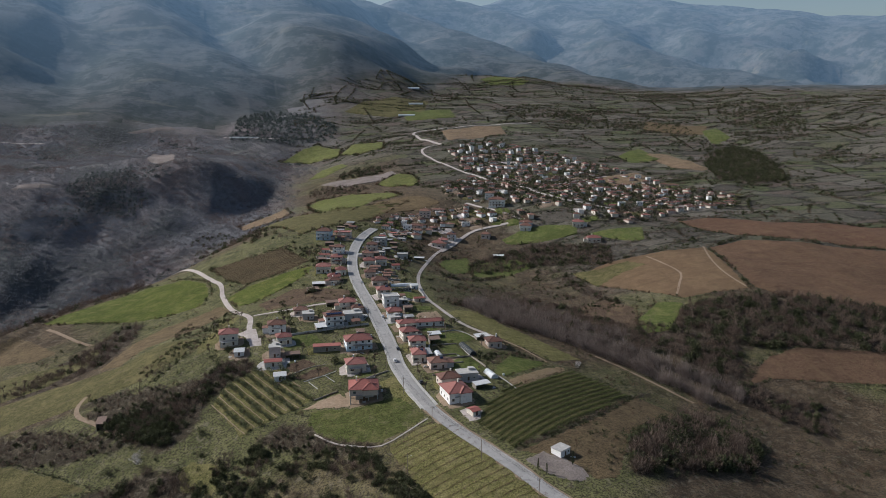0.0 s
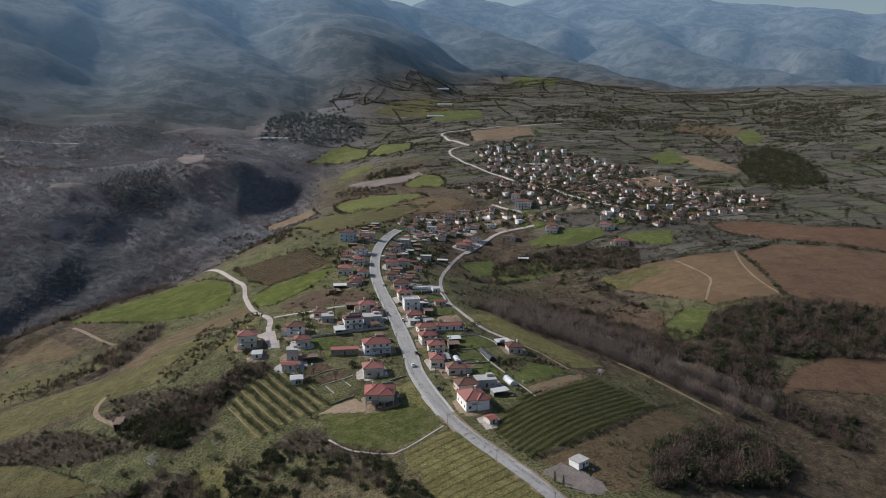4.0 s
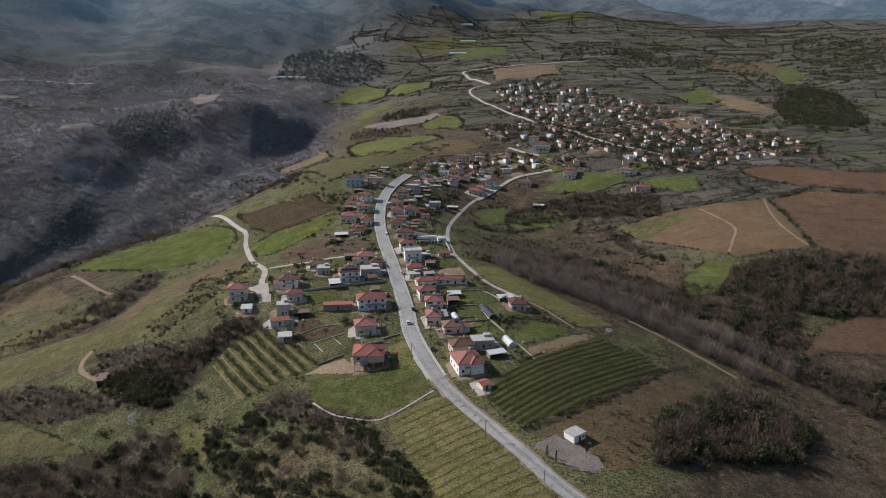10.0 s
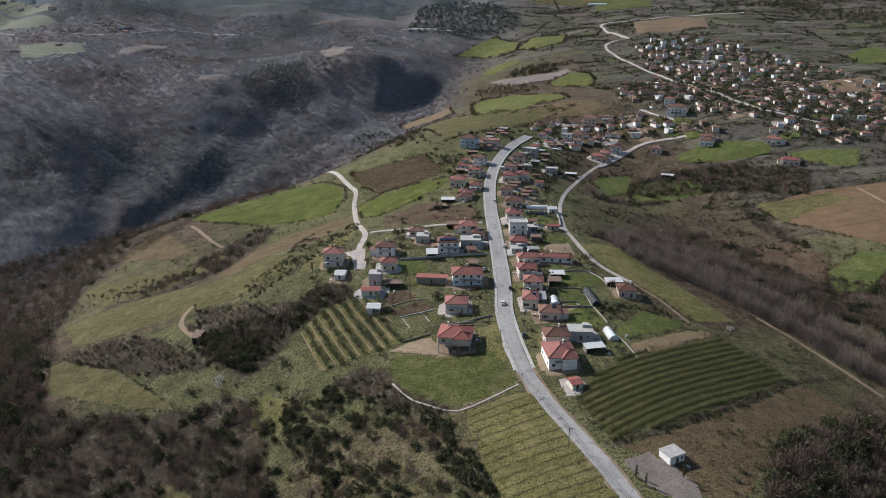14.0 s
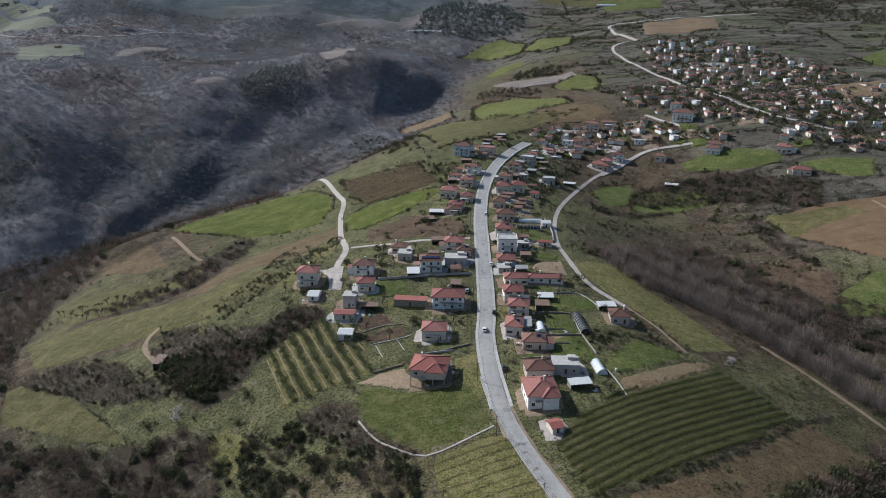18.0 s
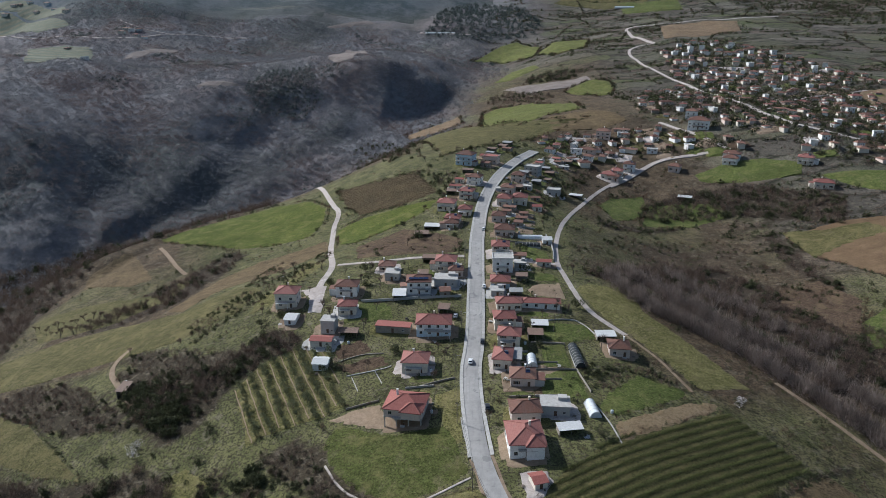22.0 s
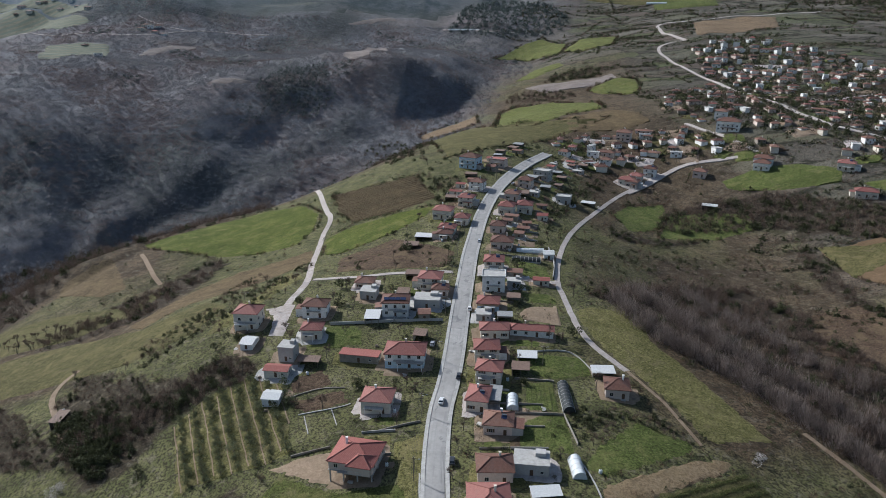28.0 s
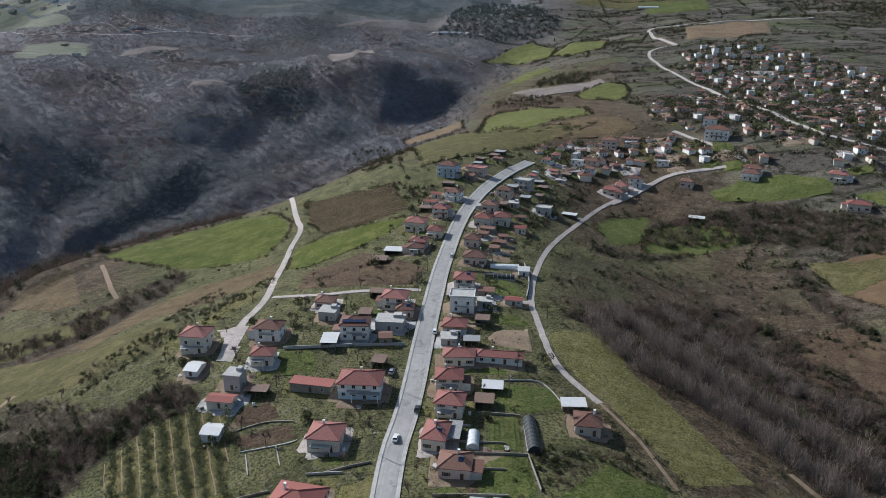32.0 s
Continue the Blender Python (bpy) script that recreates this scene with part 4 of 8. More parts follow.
STREET_EAST = [
    (46.4, 500.0, 9, 8, 5, 'low'),
    (55.5, 528.6, 9, 8, 6, 'low'),
    (68.3, 554.4, 11, 8, 6, 'flat'),
    (42.7, 474.8, 9, 9, 6, 'hip'),
    (53.4, 480.6, 9, 9, 6, 'hip'),
    (37.6, 444.5, 8, 8, 5, 'low'),
    (39.8, 419.6, 11, 9, 5, 'low'),
    (35.8, 386.5, 9, 9, 6.5, 'hip'),
    (35.8, 363.8, 10, 8, 7, 'white_flat'),
    (79.7, 514.2, 9, 7, 4, 'flat'),
    (132.1, 582.9, 11, 8, 5, 'hip'),
    (140.3, 592.3, 9, 8, 5, 'hip'),
    (152.2, 601.9, 9, 8, 7, 'white'),
    (110.0, 532.3, 1, 1, 1, 'skip'),
]
OUTBUILDINGS = [
    (-61.0, 315.0, 5, 7, 2.5, 'white_shed'),
    (-42.3, 305.6, 6, 6, 6, 'grey_block'),
    (-33.2, 301.3, 8, 4, 2.6, 'lean'),
    (-43.9, 296.1, 9, 5, 3, 'red_shed'),
    (-41.4, 281.4, 6, 6, 3, 'white_shed'),
    (-14.0, 304.0, 15, 5, 3.2, 'red_long'),
    (-13.9, 331.7, 6, 8, 3, 'lean'),
    (-19.0, 353.0, 7, 7, 4, 'grey_block'),
    (7.6, 346.3, 11, 8, 4, 'grey_block'),
    (31.9, 335.7, 6, 6, 3, 'grey_block'),
    (40.7, 334.3, 6, 4, 3, 'lean'),
    (37.2, 278.4, 4, 9, 3, 'lean'),
    (48.1, 242.7, 10, 7, 4, 'grey_block'),
    (51.5, 230.2, 8, 4, 2.6, 'lean'),
    (62.4, 165.3, 6, 5, 3, 'hut'),
]
OUTBUILDINGS_NORTH = [
    (-3.1, 433.4, 9, 6, 2.8, 'lean'),
    (-8.8, 420.6, 8, 6, 2.8, 'lean'),
    (45.1, 368.8, 6, 5, 3, 'grey_block'),
    (63.4, 410.6, 5, 6, 3.2, 'white_shed'),
    (76.0, 298.4, 8, 5, 2.6, 'lean'),
    (38.7, 205.1, 4, 5, 2.5, 'red_shed'),
    (-128.9, 289.3, 4, 8, 2.6, 'lean'),
    (182.9, 547.8, 10, 5, 2.6, 'lean'),
    (48.9, 304.7, 7, 5, 2.4, 'lean'),
    (96.3, 520.1, 9, 4, 2.5, 'lean'),
]
TUNNELS = [
    (43.1, 276.2, 4, 8, 1.5, 'tunnel'),
    (61.4, 243.6, 4, 9, 1.5, 'tunnel'),
    (61.3, 280.9, 4, 17, 1.5, 'dark_tunnel'),
    (54.2, 414.9, 14, 4, 1.5, 'tunnel_w'),
    (51.9, 401.8, 14, 4, 1.5, 'tunnel_d'),
]
UPPER_LANDMARKS = [
    (227.9, 671.7, 18, 11, 9, 'white'),
    (234.8, 602.6, 13, 9, 6, 'white'),
    (230.1, 702.1, 10, 9, 8, 'white'),
    (142.5, 669.9, 12, 9, 8, 'low'),
    (282.3, 576.5, 11, 9, 6, 'hip'),
    (276.7, 532.7, 13, 8, 5, 'hip'),
    (231.8, 596.1, 11, 9, 6, 'white'),
    (188.4, 598.3, 9, 8, 5, 'low'),
    (135.6, 580.4, 9, 8, 5, 'low'),
]
FAR_GREENHOUSES = [
    (453.2, 1962.5, 45, 9, 3, 'far'),
    (411.7, 1750.7, 38, 8, 3, 'far'),
    (354.1, 1617.8, 40, 8, 3, 'far'),
    (-32.0, 1469.7, 60, 6, 2, 'far'),
]
CARS = [(19.0, 276.9), (25.9, 341.9), (24.1, 292.2), (12.6, 313.6), (24.8, 244.8), (47.0, 527.1), (27.7, 424.9), (60.5, 571.7)]
CYPRESSES = [(48.7, 156.9), (50.8, 153.5), (63.5, 156.7)]
BLOSSOM = [(-108.2, 250.4), (-45.1, 170.8), (120.0, 262.3), (-108.7, 254.1)]
YARD_TREES = [(8.5, 281.0), (4.0, 279.8), (-24.2, 345.6), (-77.3, 325.1), (-31.3, 362.2), (-59.5, 375.2), (-58.5, 341.1), (-27.4, 305.1), (9.3, 283.7), (45.5, 302.2), (57.8, 318.6), (51.0, 313.3), (61.6, 315.7), (72.5, 288.6), (28.6, 285.4), (5.8, 287.5), (-23.5, 320.5), (-77.6, 325.8), (27.3, 261.1), (26.2, 251.1), (25.3, 237.8), (56.9, 248.3), (-77.8, 328.8), (-139.7, 317.7), (-203.3, 368.2), (-188.1, 372.5), (-196.5, 369.4), (-176.7, 367.8), (-113.2, 312.3)]
EVERGREEN_TREES = [(-55.1, 225.8), (-50.4, 217.5), (-44.3, 209.9), (-71.9, 229.8), (-37.6, 199.3), (-64.2, 209.9), (-58.5, 202.0), (-80.2, 221.5), (-16.6, 204.2), (-27.4, 200.1), (-37.8, 180.8), (-41.3, 173.5), (-51.0, 188.1), (-108.6, 275.3), (-98.0, 269.1), (-101.2, 262.9), (-120.7, 251.0), (-84.5, 203.3), (-95.6, 211.5), (-75.8, 197.6), (-69.7, 215.9), (-56.1, 206.8), (-48.8, 194.4), (-103.2, 223.1), (-95.7, 218.9)]
UPPER_DARK = [(289.0, 667.9), (293.6, 697.2), (210.9, 666.0), (453.3, 957.2), (243.3, 749.0), (249.6, 822.6), (518.6, 669.7), (414.0, 575.5), (172.1, 678.4)]
WALL_VILLA = [(-27.1, 253.0), (-15.0, 255.7)]
WALL_VILLA_UPPER = [(-0.8, 261.7), (6.3, 264.3), (13.0, 266.3)]
WALL_GARDEN = [(-30.0, 273.2), (-16.0, 276.2), (-12.6, 277.7)]
WALL_GARDEN_SIDE = [(-27.7, 272.1), (-24.1, 263.3)]
WALL_GARDEN_END = [(-19.0, 275.5), (-15.2, 266.7)]
WALL_TERRACE = [(-36.9, 281.8), (-26.1, 286.6), (-16.5, 286.8)]
WALL_COURT = [(-31.3, 327.7), (-16.0, 329.0), (-7.9, 330.3), (15.1, 332.3)]
WALL_EAST_YARD = [(42.9, 270.1), (59.7, 270.7)]
WALL_EAST_GARDEN = [(44.0, 291.2), (57.9, 290.3)]
WALL_EAST_LOT = [(59.8, 270.9), (62.8, 255.3)]
WALL_TUNNEL = [(61.6, 250.5), (65.8, 237.8), (67.9, 225.6)]
WALL_LANE = [(64.3, 423.4), (65.6, 401.6), (63.6, 380.4)]
WALL_EAST_BACK = [(50.1, 309.8), (65.2, 311.6), (73.0, 299.1)]
WALL_ROAD_NEAR = [(15.5, 240.1), (16.5, 230.4), (18.2, 222.7), (19.2, 216.7)]


# ---- ground: one sheet, fine round the village and coarse to the horizon ----
def spread(inner, step, outer, growth):
    """Grid lines: even within inner, ever wider out to outer."""
    line = list(np.arange(inner[0], inner[1] + step, step))
    for sign, end, limit in ((1, -1, outer[1]), (-1, 0, outer[0])):
        d = step
        while (line[end] < limit) if sign > 0 else (line[end] > limit):
            d = min(d * growth, 46)
            v = line[end] + sign * d
            line = line + [v] if sign > 0 else [v] + line
    return np.array(line)


GX = spread((-250, 255), 3.0, (-3600, 4300), 1.035)
GY = spread((125, 590), 3.0, (-450, 4990), 1.03)
mesh_x, mesh_y = np.meshgrid(GX, GY)
GZ = land(mesh_x, mesh_y)


def ground_z(x, y):
    """Height on the built sheet."""
    x, y = np.asarray(x, float), np.asarray(y, float)
    i = np.clip(np.searchsorted(GX, x) - 1, 0, len(GX) - 2)
    j = np.clip(np.searchsorted(GY, y) - 1, 0, len(GY) - 2)
    u = np.clip((x - GX[i]) / (GX[i + 1] - GX[i]), 0, 1)
    v = np.clip((y - GY[j]) / (GY[j + 1] - GY[j]), 0, 1)
    return (GZ[j, i] * (1 - u) + GZ[j, i + 1] * u) * (1 - v) + (GZ[j + 1, i] * (1 - u) + GZ[j + 1, i + 1] * u) * v


def inside(poly, x, y):
    """Whether points lie in an outline, for arrays."""
    hit = np.zeros(np.shape(x), bool)
    for (ax, ay), (bx, by) in zip(poly, poly[1:] + poly[:1]):
        if ay != by:
            hit ^= ((ay > y) != (by > y)) & (x < (bx - ax) * (y - ay) / (by - ay) + ax)
    return hit


def swell(x, y, size, seed=0.0):
    """Soft blotches from 0 to 1."""
    k = 6.283 / size
    w = np.sin(x * k + 1.7 * np.sin(y * k * 0.8 + seed)) + np.sin(y * k * 1.1 + 1.9 * np.sin(x * k * 0.7 + 2 * seed)) + 0.6 * np.sin((x + y) * k * 2.3 + seed)
    return np.clip(0.5 + w / 4.4, 0, 1)


def wooded(x, y):
    """How wooded the land is: the western valley and its far slopes, gullies, mountains."""
    x, y = x / UNIT, y / UNIT
    west = smooth(-205, -248, x + 0.12 * (y - 400)) * smooth(120, 200, y)
    gorge = smooth(-60, -130, x - 0.1 * (y - 450)) * smooth(430, 520, y)
    hill = smooth(560, 640, y) * (1 - smooth(-30, 40 + 0.35 * np.clip(y - 800, 0, 600), x - 0.1 * (y - 700)))
    far = smooth(1100, 1240, np.hypot(x, y) - np.clip(x + 75, 0, 830))
    w = np.maximum(np.maximum(west, gorge), np.maximum(hill, far))
    gap = smooth(0.62, 0.78, swell(x, y, 210, 2.0)) * smooth(760, 840, y) * (1 - smooth(1100, 1200, y))
    return np.clip(w * (1 - 0.2 * gap), 0, 1)


BRUSH = [WOOD_VALLEY_NEAR, WOOD_DARK_KNOLL, WOOD_EAST_BELT, WOOD_DARK_HOLLOW, WOOD_NEAR_THICKET, WOOD_SOUTH_WEST_THICKET, WOOD_GULLY_THICKET, WOOD_LAWN_BANK, WOOD_WEST_RIM,
         WOOD_BARN_HEDGE, WOOD_BARN_DARK, WOOD_BRUSH_KNOLL, WOOD_TRACK_HEDGE, WOOD_MID_SCRUB, WOOD_GREEN_DIVIDE, WOOD_EAST_HEDGE, WOOD_VINE_DITCH, WOOD_HOLLOW_RIM, WOOD_EAST_BRUSH, WOOD_GULLY_DARK, WOOD_WEST_NEAR, WOOD_BARN_SLOPE]


def ground_sheet():
    ny, nx = GZ.shape
    verts = np.stack([mesh_x, mesh_y, GZ], -1).reshape(-1, 3)
    q = np.arange(nx * ny).reshape(ny, nx)
    faces = np.stack([q[:-1, :-1], q[:-1, 1:], q[1:, 1:], q[1:, :-1]], -1).reshape(-1, 4)
    mid = verts[faces].mean(1)
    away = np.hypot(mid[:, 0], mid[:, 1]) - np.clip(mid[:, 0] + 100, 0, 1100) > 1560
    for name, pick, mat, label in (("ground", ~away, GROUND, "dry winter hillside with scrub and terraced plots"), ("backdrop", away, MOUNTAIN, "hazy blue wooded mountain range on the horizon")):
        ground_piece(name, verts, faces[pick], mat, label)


def ground_piece(name, verts, faces, mat, label):
    used, inverse = np.unique(faces, return_inverse=True)
    verts, faces = verts[used], inverse.reshape(-1, 4)
    me = bpy.data.meshes.new(name)
    me.from_pydata(verts.tolist(), [], faces.tolist())
    cover = np.ones((len(verts), 4), np.float32)
    x, y = verts[:, 0], verts[:, 1]
    cover[:, 0] = wooded(x, y)
    jx, jy = x + 5 * (swell(x, y, 21, 1.0) - 0.5), y + 5 * (swell(y, x, 23, 4.0) - 0.5)
    brush = np.zeros(len(x), np.float32)
    for poly in BRUSH:
        brush = np.maximum(brush, 0.9 * inside(poly, jx, jy))
    brush = np.maximum(brush, 0.4 * inside(WOOD_EAST_SCRUB, jx, jy))
    me.attributes.new("brush", "FLOAT", "POINT").data.foreach_set("value", brush.astype(np.float32))
    cover[:, 1] = 0.55 * smooth(0.4, 0.75, swell(x, y, 230)) + (0.5 * smooth(100, 150, y) + 0.4 * smooth(200, 250, y)) * (1 - smooth(70, 150, np.abs(x + 20))) * (1 - smooth(560, 700, y))
    cover[:, 2] = np.maximum(smooth(625, 820, y + 0.35 * x), smooth(150, 260, x) * smooth(330, 480, y)) * (1 - smooth(1480, 1660, np.hypot(x, y) - np.clip(x + 100, 0, 1100))) * smooth(-10, 60 + 0.3 * np.clip(y - 1000, 0, 800), x - 0.05 * (y - 800))
    cover[:, 2] *= np.maximum(smooth(150, 250, x), smooth(1020, 1200, y))
    layer = me.attributes.new("cover", "FLOAT_COLOR", "POINT")
    layer.data.foreach_set("color", cover.ravel())
    me.polygons.foreach_set("use_smooth", np.ones(len(faces), bool))
    me.materials.append(mat)
    return tagged(new(name, me), label, "ground" if name == "ground" else "mountains", kind="structure")


ground_sheet()


def drape(name, outline, material, label, category="field", lift=0.22, step=None):
    """A plot of land laid on the ground."""
    bm = bmesh.new()
    bm.faces.new([bm.verts.new((x, y, 0)) for x, y in outline])
    xs, ys = [p[0] for p in outline], [p[1] for p in outline]
    far = math.hypot(min(xs), min(ys)) > 560
    step = step or (9.0 if far else 3.5)
    lift = 0.9 if far else lift
    for axis, vals in ((0, xs), (1, ys)):
        v = math.ceil(min(vals) / step) * step + 0.01
        while v < max(vals):
            no = Vector((1, 0, 0)) if axis == 0 else Vector((0, 1, 0))
            bmesh.ops.bisect_plane(bm, geom=bm.verts[:] + bm.edges[:] + bm.faces[:], plane_co=no * v, plane_no=no)
            v += step
    for v in bm.verts:
        jig = 0.4 * noise.noise((v.co.x * 0.3, v.co.y * 0.3, 0))
        v.co.x += jig
        v.co.y -= jig
        v.co.z = float(ground_z(v.co.x, v.co.y)) + (-0.12 if v.is_boundary else lift)
    bmesh.ops.recalc_face_normals(bm, faces=bm.faces[:])
    me = bpy.data.meshes.new(name)
    bm.to_mesh(me)
    bm.free()
    if me.polygons[0].normal.z < 0:
        me.flip_normals()
    me.materials.append(material)
    return tagged(new(name, me), label, category, kind="structure")


def path_points(line, step):
    """Even points along a rounded centre line, with their sideways direction."""
    p = [Vector((*q, 0)) for q in line]
    dense = []
    for i in range(len(p) - 1):
        a, b, c, d = p[max(i - 1, 0)], p[i], p[i + 1], p[min(i + 2, len(p) - 1)]
        n = max(2, int((c - b).length / step))
        for k in range(n):
            t = k / n
            dense.append(0.5 * ((2 * b) + (c - a) * t + (2 * a - 5 * b + 4 * c - d) * t * t + (3 * b - a - 3 * c + d) * t ** 3))
    dense.append(p[-1])
    out = []
    for i, q in enumerate(dense):
        way = (dense[min(i + 1, len(dense) - 1)] - dense[max(i - 1, 0)]).normalized()
        out.append((q, Vector((way.y, -way.x, 0))))
    return out


def ribbon(name, line, left, right, material, label, category, lift=0.3, skirt=1.5, step=4.0, rough=0.0, cross=0.0):
    """A strip along a line, from left to right of its centre, with sides that reach into the ground."""
    verts, faces = [], []
    pts = path_points(line, step)
    for i, (q, side) in enumerate(pts):
        wob = rough * noise.noise((q.x * 0.2, q.y * 0.2, left))
        base = float(ground_z(q.x, q.y))
        for off, dz in ((left, -skirt), (left + wob, 0), (right + wob, 0), (right, -skirt)):
            v = q + side * off
            z = base * (1 - cross) + float(ground_z(v.x, v.y)) * cross
            verts.append((v.x, v.y, z + lift + dz))
    for i in range(len(pts) - 1):
        for k in range(3):
            a = i * 4 + k
            faces.append((a, a + 1, a + 5, a + 4))
    me = bpy.data.meshes.new(name)
    me.from_pydata(verts, [], faces)
    me.update()
    if sum(p.normal.z for p in me.polygons) < 0:
        me.flip_normals()
    me.materials.append(material)
    return tagged(new(name, me), label, category, kind="structure")


# roads
ribbon("road", MAIN_ROAD, -2.95, 2.85, M["asphalt"], "pale worn asphalt street along the ridge", "road", 0.30, cross=0.7)
VILLAGE_STREET = MAIN_ROAD[6:]
ribbon("pavement_west", VILLAGE_STREET, -4.25, -3.0, M["concrete"], "light concrete pavement beside the street", "pavement", 0.44, cross=0.7)
ribbon("pavement_east", VILLAGE_STREET, 2.9, 4.15, M["concrete"], "light concrete pavement beside the street", "pavement", 0.44, cross=0.7)
ribbon("verge_west", MAIN_ROAD[:7], -3.9, -2.97, M["dirt"], "bare dirt verge of the road", "verge", 0.16, rough=0.5, cross=1.0)
ribbon("verge_east", MAIN_ROAD[:7], 2.87, 3.8, M["dirt"], "bare dirt verge of the road", "verge", 0.16, rough=0.5, cross=1.0)
for nm, line, half, mat, lab in (
        ("path_east", EAST_PATH, 0.6, "dirt", "trodden path at the end of the lane"),
        ("lane_east", EAST_LANE, 1.3, "gravel", "narrow grey lane behind the houses"),
        ("lane_east_link", EAST_LINK, 1.5, "gravel", "short grey lane to the street"),
        ("lane_west", WEST_LANE, 1.7, "gravel", "pale gravel lane down the slope"),
        ("lane_west_link", WEST_LINK, 1.5, "gravel", "pale gravel lane to the street"),
        ("track_west", WEST_TRACK, 1.3, "dirt", "pale dirt track in the scrub"),
        ("track_barn", BARN_TRACK, 1.2, "dirt", "dirt track to a small barn"),
        ("path_lawn", LAWN_PATH, 0.32, "gravel", "trodden pale footpath at the lawn's edge"),
        ("track_tan", TAN_TRACK, 0.9, "dirt", "pale dirt track between ploughed fields"), ("track_brown", BROWN_TRACK, 0.8, "dirt", "pale dirt track between ploughed fields"),
        ("track_east", EAST_TRACK, 1.0, "dirt", "dirt track along the leafless wood")):
    ribbon(nm, line, -half, half, M[mat], lab, "lane", 0.24, rough=0.4, skirt=0.9, cross=1.0)
for nm, line, half, mat in (("street_upper", UPPER_STREET, 2.1, "gravel"), ("street_upper_branch", UPPER_BRANCH, 1.7, "gravel"), ("street_mid", MID_STREET, 1.9, "gravel"),
                            ("street_mid_branch", MID_BRANCH, 1.7, "gravel"), ("road_far", FAR_ROAD, 2.6, "gravel"), ("road_far_valley", FAR_VALLEY_ROAD, 2.4, "gravel"), ("road_plain", VALLEY_ROAD, 2.2, "gravel"), ("lane_hamlet", HAMLET_LANE, 1.6, "gravel")):
    ribbon(nm, line, -half, half, M[mat], "pale road winding through the upper village", "road", 0.6, skirt=2.0, step=6, cross=1.0)

